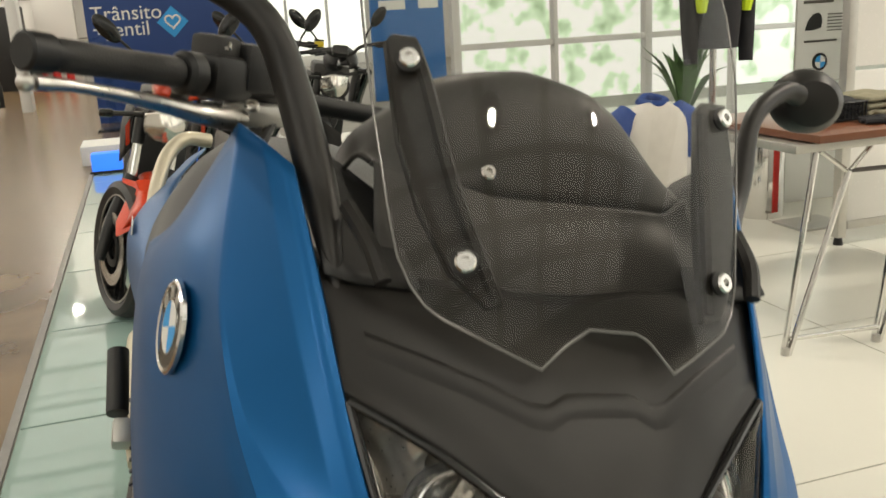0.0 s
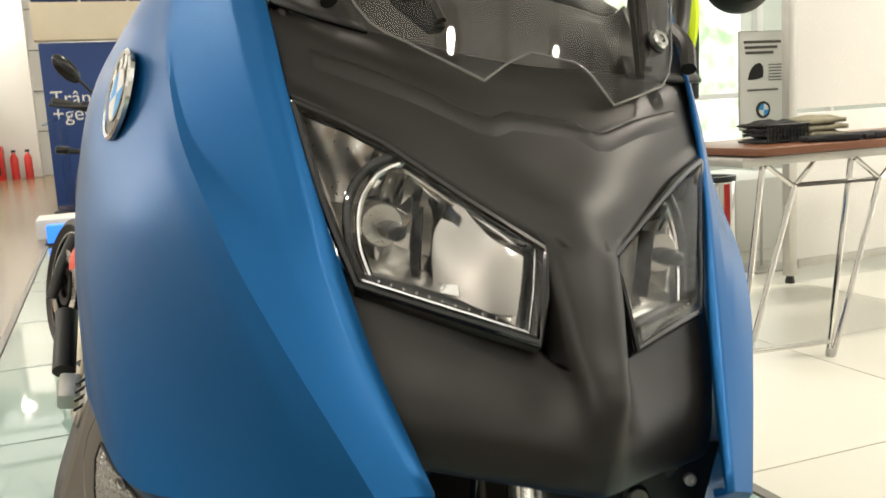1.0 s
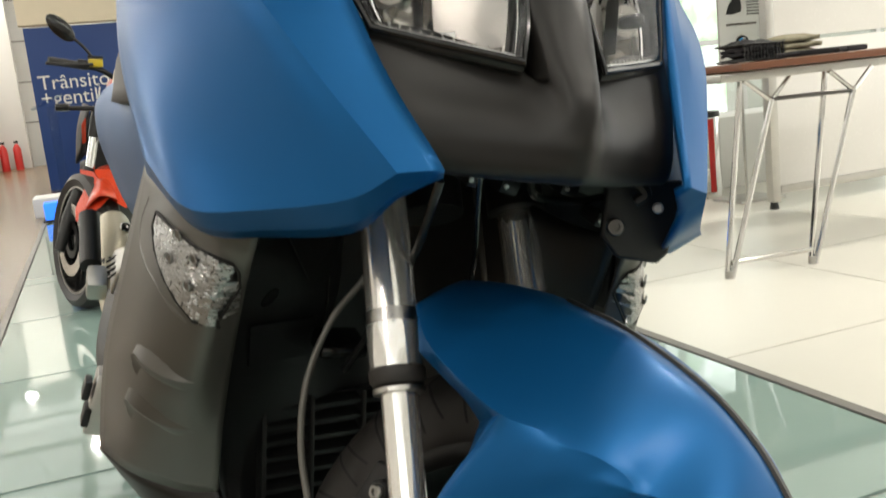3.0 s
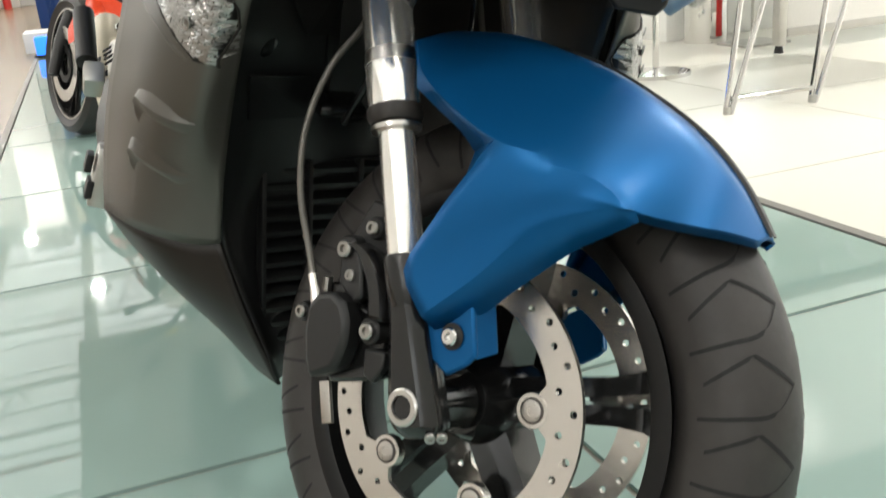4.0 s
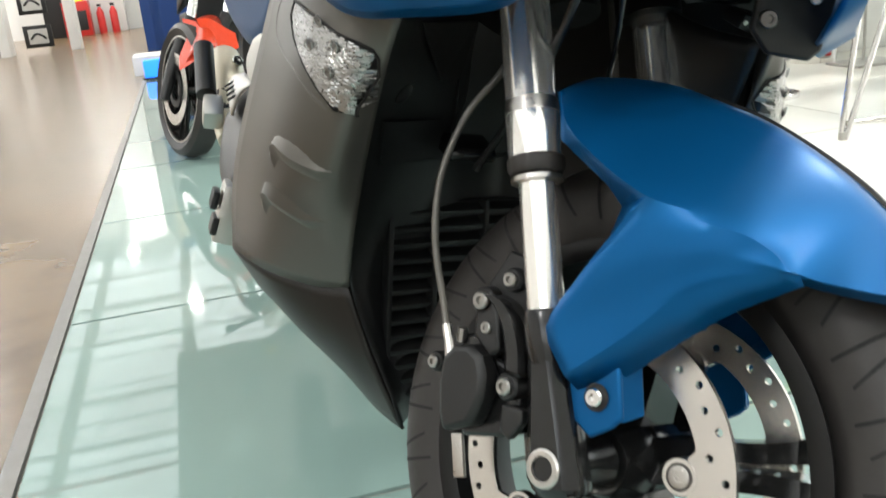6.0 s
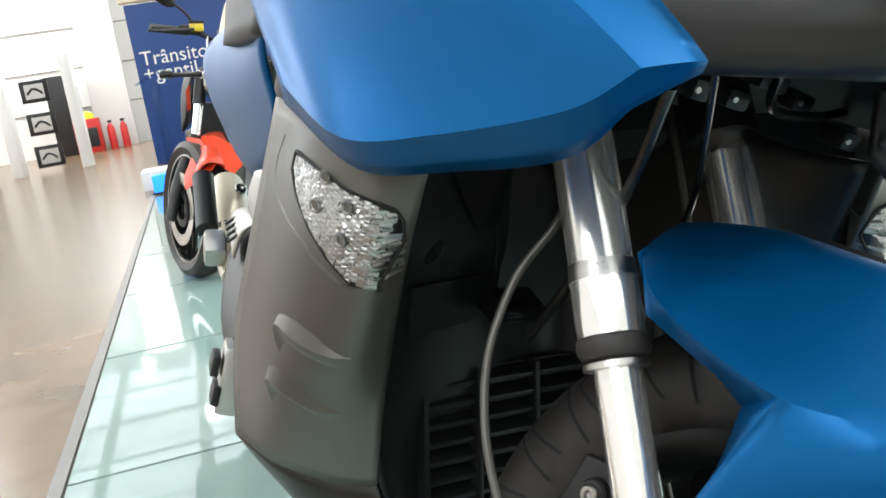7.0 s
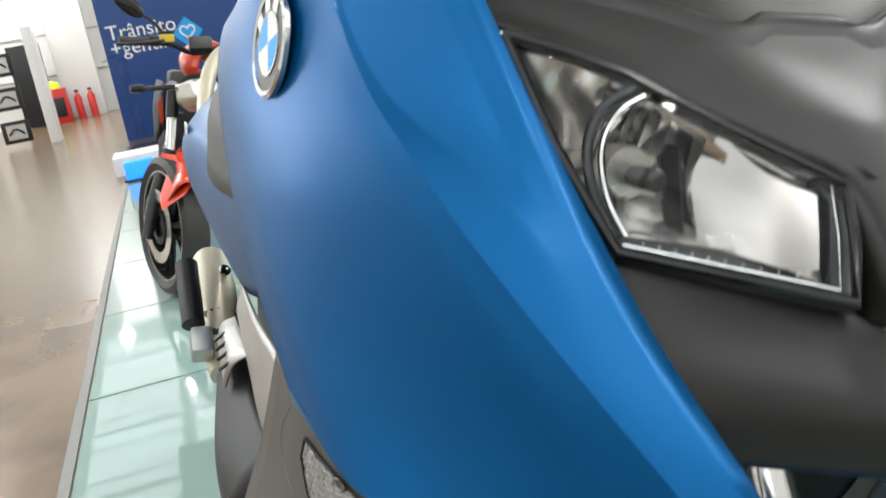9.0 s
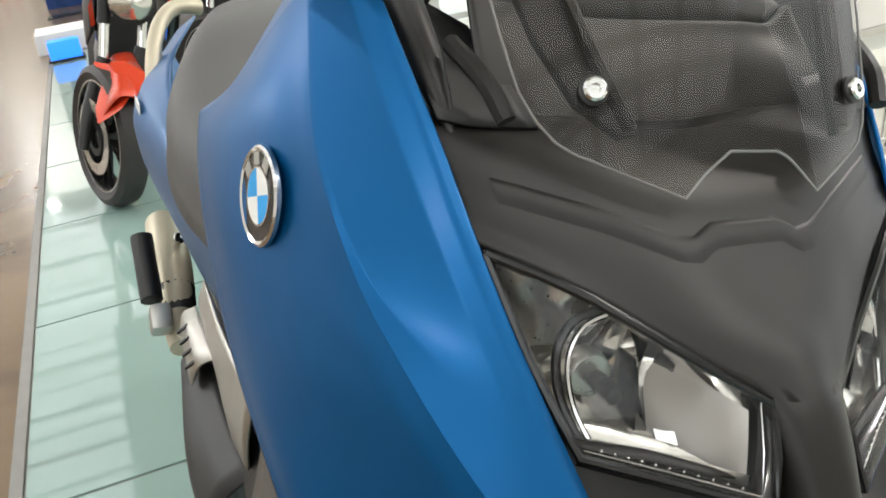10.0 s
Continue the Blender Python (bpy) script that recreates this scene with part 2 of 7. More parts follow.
def tube(pts, radius, seg=12, n=6, bm=None, smooth=True, cap=True):
    """A round bar swept along pts; radius a number or one for each point."""
    bm = bm or bmesh.new()
    path = spline(pts, n) if smooth else [Vector(p) for p in pts]
    if not isinstance(radius, (int, float)):
        rr = [q.x for q in spline([(r, 0, 0) for r in radius], n)] if smooth else list(radius)
    else:
        rr = [radius] * len(path)
    side, rings = None, []
    for i, p in enumerate(path):
        d = (path[min(i + 1, len(path) - 1)] - path[max(i - 1, 0)]).normalized()
        if side is None:
            side = d.orthogonal().normalized()
        side = (side - d * side.dot(d)).normalized()
        up = d.cross(side)
        rings.append([bm.verts.new(p + rr[i] * (math.cos(a) * side + math.sin(a) * up)) for a in (2 * math.pi * k / seg for k in range(seg))])
    for a, b in zip(rings, rings[1:]):
        for k in range(seg):
            bm.faces.new((a[k], a[(k + 1) % seg], b[(k + 1) % seg], b[k]))
    if cap:
        bm.faces.new(rings[0][::-1])
        bm.faces.new(rings[-1])
    return bm


def lathe(profile, seg=48, axis="x", bm=None, centre=(0, 0, 0), closed=False):
    """Turns (along, radius) pairs round an axis."""
    bm = bm or bmesh.new()
    rings = []
    for h, r in profile:
        ring = []
        for k in range(seg):
            a = 2 * math.pi * k / seg
            c, s = r * math.cos(a), r * math.sin(a)
            p = {"x": (h, c, s), "y": (s, h, c), "z": (c, s, h)}[axis]
            ring.append(bm.verts.new(Vector(p) + Vector(centre)))
        rings.append(ring)
    pairs = list(zip(rings, rings[1:])) + ([(rings[-1], rings[0])] if closed else [])
    for a, b in pairs:
        for k in range(seg):
            bm.faces.new((a[k], a[(k + 1) % seg], b[(k + 1) % seg], b[k]))
    if not closed:
        for ring in (rings[0][::-1], rings[-1]):
            if (ring[0].co - ring[seg // 2].co).length > 1e-5:
                bm.faces.new(ring)
    return bm


def block(centre, size, bm=None, bevel=0.0, m=None):
    bm = bm or bmesh.new()
    made = bmesh.ops.create_cube(bm, size=1.0)["verts"]
    for v in made:
        v.co = Vector((v.co.x * size[0], v.co.y * size[1], v.co.z * size[2]))
    if bevel:
        edges = list({e for v in made for e in v.link_edges})
        made = list({v for f in bmesh.ops.bevel(bm, geom=edges, offset=bevel, segments=2, affect="EDGES", profile=0.6)["faces"] for v in f.verts} | {v for v in made if v.is_valid})
    for v in made:
        v.co = (m @ v.co if m else v.co) + Vector(centre)
    return bm


def slab(poly, thickness, normal, bm=None):
    """A flat plate: the outline poly, thickened along normal."""
    bm = bm or bmesh.new()
    off = Vector(normal) * thickness
    a = [bm.verts.new(Vector(p)) for p in poly]
    b = [bm.verts.new(Vector(p) + off) for p in poly]
    bm.faces.new(a[::-1])
    bm.faces.new(b)
    k = len(poly)
    for i in range(k):
        bm.faces.new((a[i], a[(i + 1) % k], b[(i + 1) % k], b[i]))
    return bm


def bolt(name, centre, axis, r, parent, mat=None, h=None, m=None):
    """A round socket bolt with its recess."""
    h = h or r * 0.8
    bm = lathe([(0, r), (h * 0.75, r), (h, r * 0.82), (h, r * 0.45), (h * 0.45, r * 0.4), (h * 0.45, 0.0001)], 16, "z")
    q = Vector(axis).to_track_quat("Z", "Y").to_matrix().to_4x4()
    bmesh.ops.transform(bm, matrix=Matrix.Translation(centre) @ q, verts=bm.verts)
    return part(name, bm, mat or STEEL, parent, m=m)


def pod(circles, x0, x1, edge, bm=None):
    """A rounded plate: the hull of circles (y, z, r), from x0 to x1, its rims drawn in by edge."""
    bm = bm or bmesh.new()
    s = 1 if x1 > x0 else -1
    vs = []
    for x, d in ((x0, edge), (x0 + s * edge * 0.6, edge * 0.2), (x0 + s * edge, 0), (x1 - s * edge, 0), (x1 - s * edge * 0.6, edge * 0.2), (x1, edge)):
        for y, z, r in circles:
            for k in range(20):
                a = 2 * math.pi * k / 20
                vs.append(bm.verts.new((x, y + (r - d) * math.cos(a), z + (r - d) * math.sin(a))))
    out = bmesh.ops.convex_hull(bm, input=vs)
    bmesh.ops.delete(bm, geom=[g for g in out["geom_interior"] if isinstance(g, bmesh.types.BMVert)], context="VERTS")
    return bm


def writing(name, text, size, m, mat, parent=None, depth=0.002):
    cu = bpy.data.curves.new(name, "FONT")
    cu.body, cu.size, cu.extrude = text, size, depth
    ob = new(name, cu)
    ob.matrix_basis = m
    cu.materials.append(mat)
    if parent:
        ob.parent = parent
    return ob


# ---- floors and hall ----
def plate(name, x0, x1, y0, y1, z0, z1, mat, **tags):
    return tagged(part(name, block(((x0 + x1) / 2, (y0 + y1) / 2, (z0 + z1) / 2), (x1 - x0, y1 - y0, z1 - z0)), mat, smooth=False), **tags)


EDGE_L, EDGE_R, P0, P1 = -0.456, 1.42, -3.205, 8.9
plate("floor_concrete", -9, EDGE_L - 0.03, -8, 26, -0.2, 0.0, CONCRETE, label="polished beige concrete floor with brown stains", category="floor", kind="structure")
plate("floor_tiled", EDGE_R + 0.03, 9, -8, 26, -0.2, -0.004, JOINT, label="cream floor tiles laid in large squares", category="floor", kind="structure")
plate("floor_back", EDGE_L - 0.03, EDGE_R + 0.03, P1, 26, -0.2, 0.0, CONCRETE, label="polished concrete floor behind the platform", category="floor", kind="structure")
plate("floor_front", EDGE_L - 0.03, EDGE_R + 0.03, -8, P0, -0.2, 0.0, CONCRETE, label="polished concrete floor before the platform", category="floor", kind="structure")
platform = plate("floor_platform", EDGE_L, EDGE_R, P0, P1, -0.2, -0.006, JOINT, label="green tinted glass display platform set flush in floor", category="platform", kind="structure")
plate("trim_west", EDGE_L - 0.03, EDGE_L, P0, P1, -0.2, 0.004, TRIM, label="flat aluminium strip along the glass platform", category="trim", kind="structure")
plate("trim_east", EDGE_R, EDGE_R + 0.03, P0, P1, -0.2, 0.003, TRIM, label="flat aluminium strip beside cream floor tiles", category="trim", kind="structure")

plate("wall_north", -9, 9, 25, 25.2, 0, 6, WALLM, label="tall white painted hall wall with panel seams", category="wall", kind="structure")
plate("wall_west", -9.2, -9, -8, 26, 0, 6, WALLM, label="white painted side wall of hall", category="wall", kind="structure")
plate("wall_south", -9, 9, -8.2, -8, 0, 6, WALLM, label="plain white wall closing the hall", category="wall", kind="structure")
plate("wall_east", 9, 9.2, -8, 26, 0, 6, WALLM, label="plain white wall closing the hall", category="wall", kind="structure")
plate("ceiling", -9.2, 9.2, -8.2, 26, 6, 6.15, WHITE, label="white metal sheet roof", category="ceiling", kind="structure")
sky_mesh = bmesh.new()
for i in range(9):
    for j in range(22):
        if i > 3 and 5 <= j < 13:
            continue
        block((-8 + 2.0 * i, -7.2 + 1.5 * j, 5.97), (1.72, 1.3, 0.02), sky_mesh)
tagged(part("ceiling_skylight", sky_mesh, SKYLIGHT, smooth=False), label="translucent roof light sheets between the purlins", category="skylight", kind="structure")
for bx, by in BAYS:
    hood = empty("high_bay_lamp", pose(bx, by, bay_height(bx, by) + 0.05), label="round high bay lamp hanging under the roof", category="lamp", group="high bay lamps")
    part("hood", lathe([(0.10, 0.03), (0.09, 0.16), (0.02, 0.27), (0.0, 0.28)], 24, "z"), ALLOY, hood)
    part("rod", tube([(0, 0, 0.09), (0, 0, 0.10 if bay_height(bx, by) < 4 else 0.50)], 0.012, 8, 1, smooth=False), ALLOY, hood)
    part("diffuser", lathe([(0.05, 0.13), (0.03, 0.13)], 24, "z"), BAYGLOW, hood)


# lower ceiling of square tiles over the show area
bm = block((4.05, 6.4, 4.06), (9.9, 11.2, 0.06))
for i in range(17):
    block((-0.85 + 0.62 * i, 6.4, 4.026), (0.035, 11.2, 0.014), bm)
for j in range(18):
    block((4.05, 0.9 + 0.62 * j, 4.028), (9.9, 0.035, 0.012), bm)
tagged(part("ceiling_low", bm, CEIL, smooth=False), label="suspended grey white tile ceiling above the show area", category="ceiling", kind="structure")

# ---- the scooter ----
S = Matrix.Translation((0.178, 0, 0)) @ pose(0, 0, 0, 0, 11, 0)
scooter = empty("motor_scooter", S, label="matt blue and dark grey maxi scooter leaning on its side stand", category="scooter")
SI = S.inverted()


def steering_frame():
    n = Vector((0.79996, 0.47612, -0.3652))
    y = Vector((-0.57894, 0.77243, -0.26111))
    z = Vector((0.15778, 0.42031, 0.89356))
    m = Matrix((n, y, z)).transposed().to_4x4()
    m.translation = (0.2413, 0.3754, 0.262)
    return m


G = SI @ steering_frame()


def front_face(edge, strip, wedge, ridge, flip):
    """The front strip of a flank shell: rounded low down, folded along two lines higher up."""
    bm, n = bmesh.new(), 6
    cols = [spline([(flip * x, y, z) for x, y, z in c], n) for c in (edge, strip, wedge, ridge)]
    rows = []
    for i, (e, st, we, ri) in enumerate(zip(*cols)):
        chord = ri - e
        out = (st - e) - chord * ((st - e).dot(chord) / chord.length_squared)
        high = out.length
        high *= 0.3
        out = out.normalized() if high > 1e-5 else Vector((0, -1, 0))
        sc = (st - e).dot(chord) / chord.length_squared
        sb = max(sc + 0.08, min(0.97, (we - e).dot(chord) / chord.length_squared))
        dent = (we - e - chord * sb).dot(out) * 0.6
        k = max(0.0, min(1.0, (e.z - 0.80) / 0.07))
        k = k * k * (3 - 2 * k)
        ss = (0, sc * 0.5, sc * 0.92, sc, sc * 1.08, sc + (sb - sc) * 0.5, sb - 0.02, sb, sb + (1 - sb) * 0.15, sb + (1 - sb) * 0.5, 1)
        row = []
        for q in ss:
            fold = high * q / sc if q <= sc else high + (dent - high) * (q - sc) / (sb - sc) if q <= sb else dent * (1 - q) / (1 - sb)
            soft = min(high, 0.008) * 4 * q * (1 - q) 
            row.append(bm.verts.new(e + chord * q + out * (soft * (1 - k) + fold * k)))
        rows.append(row)
    for x, y in zip(rows, rows[1:]):
        for i in range(len(x) - 1):
            bm.faces.new((x[i], x[i + 1], y[i + 1], y[i]))
    return bm, [v.co.copy() for v in rows[0]]


def side_panels():
    """The blue flank shells with front strip, wedge facet and turned-in lower lip."""
    edge = [(-0.111, 0.302, 0.711), (-0.136, 0.357, 0.77), (-0.153, 0.395, 0.82), (-0.166, 0.421, 0.86), (-0.178, 0.447, 0.90), (-0.190, 0.482, 0.95), (-0.20, 0.52, 1.0), (-0.217, 0.590, 1.080)]
    strip = [(-0.130, 0.308, 0.709), (-0.162, 0.360, 0.77), (-0.183, 0.395, 0.82), (-0.193, 0.424, 0.86), (-0.205, 0.455, 0.90), (-0.218, 0.495, 0.95), (-0.229, 0.537, 1.0), (-0.244, 0.615, 1.100)]
    wedge = [(-0.137, 0.310, 0.7075), (-0.174, 0.367, 0.77), (-0.187, 0.398, 0.82), (-0.215, 0.447, 0.86), (-0.245, 0.511, 0.90), (-0.259, 0.560, 0.95), (-0.260, 0.598, 1.0), (-0.250, 0.655, 1.103)]
    ridge = [(-0.143, 0.312, 0.706), (-0.187, 0.372, 0.77), (-0.2185, 0.419, 0.82), (-0.2385, 0.463, 0.86), (-0.2535, 0.515, 0.90), (-0.2625, 0.563, 0.95), (-0.263, 0.604, 1.0), (-0.252, 0.660, 1.102)]
    flank = [ridge,
             [(-0.169, 0.345, 0.684), (-0.211, 0.402, 0.765), (-0.241, 0.455, 0.82), (-0.257, 0.500, 0.86), (-0.267, 0.550, 0.90), (-0.271, 0.592, 0.95), (-0.269, 0.622, 1.0), (-0.255, 0.674, 1.092)],
             [(-0.225, 0.410, 0.668), (-0.262, 0.490, 0.76), (-0.279, 0.540, 0.82), (-0.287, 0.585, 0.86), (-0.292, 0.628, 0.90), (-0.292, 0.652, 0.945), (-0.286, 0.68, 1.0), (-0.267, 0.715, 1.055)],
             [(-0.272, 0.465, 0.664), (-0.298, 0.570, 0.755), (-0.308, 0.630, 0.81), (-0.312, 0.672, 0.85), (-0.315, 0.71, 0.89), (-0.313, 0.738, 0.93), (-0.306, 0.76, 0.965), (-0.29, 0.79, 0.99)],
             [(-0.300, 0.560, 0.70), (-0.314, 0.650, 0.765), (-0.320, 0.710, 0.81), (-0.3215, 0.752, 0.845), (-0.322, 0.79, 0.88), (-0.320, 0.818, 0.915), (-0.316, 0.84, 0.935), (-0.31, 0.87, 0.95)]]
    lip = [(-0.108, 0.312, 0.706), (-0.122, 0.325, 0.694), (-0.129, 0.330, 0.690), (-0.135, 0.335, 0.687), (-0.155, 0.375, 0.657), (-0.205, 0.44, 0.645), (-0.256, 0.486, 0.643), (-0.296, 0.565, 0.685)]
    top = [edge[0], strip[0], wedge[0]] + [c[0] for c in flank]
    for flip in (1, -0.88):
        side = 1 if flip > 0 else -1
        bm, foot_row = front_face(edge, strip, wedge, ridge, flip)
        sheet(flank, 6, 8, bm, flip)
        unflip = lambda p: Vector((p.x / flip, p.y, p.z))
        foot_row = [unflip(p) for p in foot_row]
        ea, ra, la, lb = (Vector(p) for p in (edge[0], ridge[0], lip[0], lip[3]))
        under = []
        for p in foot_row:
            q = (p - ea).dot(ra - ea) / (ra - ea).length_squared
            under.append(la.lerp(lb, q) + (p - ea.lerp(ra, q)) * 0.7)
        rim_top = foot_row + spline(top[3:], 8)[1:]
        rim_low = under + spline(lip[3:], 8)[1:]
        sheet([rim_top, rim_low], 1, 3, bm, flip)
        bmesh.ops.remove_doubles(bm, verts=bm.verts, dist=0.0004)
        bm.normal_update()
        near = min(bm.verts, key=lambda v: (v.co - Vector((-0.2965 * flip, 0.648, 0.930))).length)
        seat_n = near.normal.copy() * (1 if near.normal.x * side < 0 else -1)
        seat_n = (seat_n * 0.9 + Vector((-0.15 * side, 0.08, -0.01))).normalized()
        seat_at = near.co + seat_n * 0.0038
        shell = part("side_panel", bm, BLUE, scooter, "satin blue painted side panel", thick=0.004, offset=0)
        at = Matrix.Translation(seat_at) @ seat_n.to_track_quat("Z", "Y").to_matrix().to_4x4() @ pose(0, 0, 0, 0, 0, 18)
        part("badge_ring", lathe([(-0.002, 0.0395), (0.0015, 0.0395), (0.003, 0.0375), (0.002, 0.0348), (0.001, 0.0348)], 48, "z"), CHROME, shell, "chrome ring of round badge", m=at)
        part("badge_black", lathe([(-0.001, 0.0355), (0.0012, 0.0355)], 48, "z"), GLOSSBLACK, shell, m=at)
        part("badge_inner_ring", lathe([(0.001, 0.0235), (0.002, 0.0235), (0.002, 0.0215)], 40, "z"), CHROME, shell, m=at)
        for k in range(4):
            bm = bmesh.new()
            pts = [(0, 0, 0.0013)] + [(0.0218 * math.cos(a), 0.0218 * math.sin(a), 0.0013) for a in (math.pi / 2 * (k + j / 8) for j in range(9))]
            slab(pts, 0.0008, (0, 0, 1), bm)
            part("badge_quarter", bm, (WHITE, CYAN)[k % 2], shell, m=at, smooth=False)
        for k in (50, 90, 130):
            a = math.radians(k)
            part("badge_mark", block((0.029 * math.cos(a), 0.029 * math.sin(a), 0.0013), (0.011, 0.010, 0.0012), None, 0.0, pose(0, 0, 0, 0, 0, k - 90)), ALLOY, shell, "silver lettering mark", m=at, smooth=False)


def lower_panels():
    """Grey leg shields with the indicator and two pressed ribs."""
    rows = [[(-0.205, 0.490, 0.645), (-0.250, 0.522, 0.662), (-0.281, 0.602, 0.680), (-0.290, 0.690, 0.690)],
            [(-0.212, 0.530, 0.570), (-0.243, 0.516, 0.580), (-0.284, 0.562, 0.592), (-0.306, 0.700, 0.600)],
            [(-0.215, 0.566, 0.490), (-0.253, 0.546, 0.500), (-0.297, 0.612, 0.505), (-0.318, 0.790, 0.490)],
            [(-0.213, 0.602, 0.410), (-0.253, 0.608, 0.432), (-0.299, 0.672, 0.436), (-0.320, 0.850, 0.415)],
            [(-0.208, 0.638, 0.350), (-0.242, 0.676, 0.341), (-0.290, 0.728, 0.345), (-0.322, 0.790, 0.353)]]
    keel = [[(-0.208, 0.638, 0.350), (-0.242, 0.676, 0.341), (-0.290, 0.728, 0.345), (-0.322, 0.790, 0.353)],
            [(-0.178, 0.624, 0.270), (-0.206, 0.672, 0.262), (-0.238, 0.740, 0.262), (-0.270, 0.84, 0.275)],
            [(-0.140, 0.610, 0.190), (-0.155, 0.69, 0.183), (-0.175, 0.80, 0.19), (-0.20, 0.93, 0.21)]]
    for flip in (1, -0.84):
        shell = part("leg_shield", sheet(rows, 6, 6, None, flip), GREY, scooter, "matt metallic grey lower panel", thick=0.004, offset=0)
        part("belly_panel", sheet(keel, 6, 6, None, flip), DARK, scooter, "matt black lower keel panel", thick=0.004, offset=0)
        # indicator: a clear lens over rows of small facets
        lens = [(-0.2831, 0.5877, 0.6463), (-0.2766, 0.5651, 0.6393), (-0.2670, 0.5440, 0.6314), (-0.2551, 0.5263, 0.6221), (-0.2384, 0.5124, 0.6151), (-0.2279, 0.5108, 0.6105), (-0.2230, 0.5128, 0.6033), (-0.2234, 0.5172, 0.5879), (-0.2296, 0.5229, 0.5595), (-0.2334, 0.5234, 0.5517), (-0.2385, 0.5219, 0.5510), (-0.2545, 0.5264, 0.5559), (-0.2688, 0.5354, 0.5736), (-0.2786, 0.5497, 0.5922), (-0.2844, 0.5724, 0.6135), (-0.2858, 0.5887, 0.6326)]
        lens = [Vector((flip * (x - 0.0015), y - 0.002, z)) for x, y, z in lens]
        c = sum(lens, Vector()) / len(lens)
        along = (lens[5] - lens[0]).normalized()
        out = along.cross(lens[9] - c).normalized()
        out = out if out.y < 0 else -out
        up = out.cross(along).normalized()
        skin = bmesh.new()
        sheet(rows, 12, 12, skin, flip)
        skin.normal_update()
        def seat(p, lift):
            q = min(skin.verts, key=lambda v: (v.co - p).length_squared)
            n = q.normal if q.normal.y < 0 else -q.normal
            return p + n * ((q.co - p).dot(n) + lift)
        tree = BVHTree.FromBMesh(skin)
        def place(x, y, lift):
            """A point over the shield's outer face, by its place in the lens's own plane."""
            p = c + along * x + up * y
            hit, n = tree.ray_cast(p + out * 0.06, -out, 0.09)[:2]
            if hit is None:
                return seat(p, lift + 0.002)
            return hit + (n if n.dot(out) > 0 else -n) * (lift + 0.0022)
        bm = bmesh.new()
        fan = [[bm.verts.new(place((p - c).dot(along) * k, (p - c).dot(up) * k, 0.0012)) for p in lens] for k in (1.0, 0.85, 0.7, 0.5, 0.3)]
        for a, b in zip(fan, fan[1:]):
            for k in range(len(lens)):
                bm.faces.new((a[k], a[(k + 1) % len(lens)], b[(k + 1) % len(lens)], b[k]))
        bm.faces.new(fan[-1])
        ind = part("indicator", bm, AXLE, shell, "clear indicator lens with faceted reflector", thick=0.001)
        flat = [((p - c).dot(along), (p - c).dot(up)) for p in lens]
        def inside(x, y):
            hit = False
            for (xa, ya), (xb, yb) in zip(flat, flat[1:] + flat[:1]):
                if (ya > y) != (yb > y) and x < xa + (xb - xa) * (y - ya) / (yb - ya):
                    hit = not hit
            return hit
        fac = bmesh.new()
        rnd = random.Random(4)
        for i in range(-24, 25):
            for j in range(-32, 33):
                x, y = i * 0.0044 + rnd.uniform(-1, 1) * 0.0009, j * 0.0034 + (0.0017 if i % 2 else 0)
                if not inside(x * 1.03, y * 1.03):
                    continue
                w, h = 0.0024, rnd.uniform(0.0014, 0.0021)
                base = [fac.verts.new(place(x + dx * w, y + dy * h, 0.0014)) for dx, dy in ((-1, -1), (1, -1), (1, 1), (-1, 1))]
                tip = fac.verts.new(place(x + rnd.uniform(-1, 1) * w * 0.7, y + rnd.uniform(-1, 1) * h * 0.6, rnd.uniform(0.0015, 0.0022)))
                for k in range(4):
                    fac.faces.new((base[k], base[(k + 1) % 4], tip))
        tagged(part("crystal_insert", fac, SPARKLE, ind, smooth=False), kind="stuff")
        for x, y in ((0.006, 0.016), (0.010, -0.006), (0.012, -0.028), (-0.020, 0.006), (-0.022, 0.026), (-0.016, -0.016)):
            if inside(x, y):
                part("lens_ring", lathe([(0, 0.0035), (0.0012, 0.0042), (0.0012, 0.0054), (0, 0.0058)], 14, "z"), SPARKLE, ind, m=Matrix.Translation(place(x, y, 0.0034)) @ out.to_track_quat("Z", "Y").to_matrix().to_4x4())
        rim = [place((p - c).dot(along) * 1.02, (p - c).dot(up) * 1.02, 0.0014) for p in lens]
        part("bezel", tube(rim + rim[:1], 0.0014, 6, 1, smooth=False), DARK, ind)
        # pressed ribs: a hooked ledge whose upper face stands out and fades into the panel below
        hooks = (([(-0.297, 0.619, 0.490), (-0.298, 0.618, 0.503), (-0.296, 0.605, 0.518), (-0.287, 0.579, 0.519), (-0.275, 0.561, 0.511), (-0.262, 0.553, 0.500), (-0.249, 0.548, 0.495)],
                  [(-0.296, 0.617, 0.491), (-0.296, 0.609, 0.504), (-0.293, 0.597, 0.512), (-0.286, 0.583, 0.507), (-0.276, 0.568, 0.501), (-0.262, 0.556, 0.4965), (-0.249, 0.548, 0.494)]),
                 ([(-0.299, 0.678, 0.429), (-0.301, 0.673, 0.442), (-0.299, 0.650, 0.464), (-0.290, 0.624, 0.464), (-0.276, 0.613, 0.452), (-0.262, 0.609, 0.441), (-0.243, 0.597, 0.435)],
                  [(-0.298, 0.675, 0.430), (-0.298, 0.660, 0.447), (-0.296, 0.646, 0.454), (-0.289, 0.636, 0.449), (-0.276, 0.624, 0.4415), (-0.261, 0.615, 0.434), (-0.243, 0.598, 0.433)]))
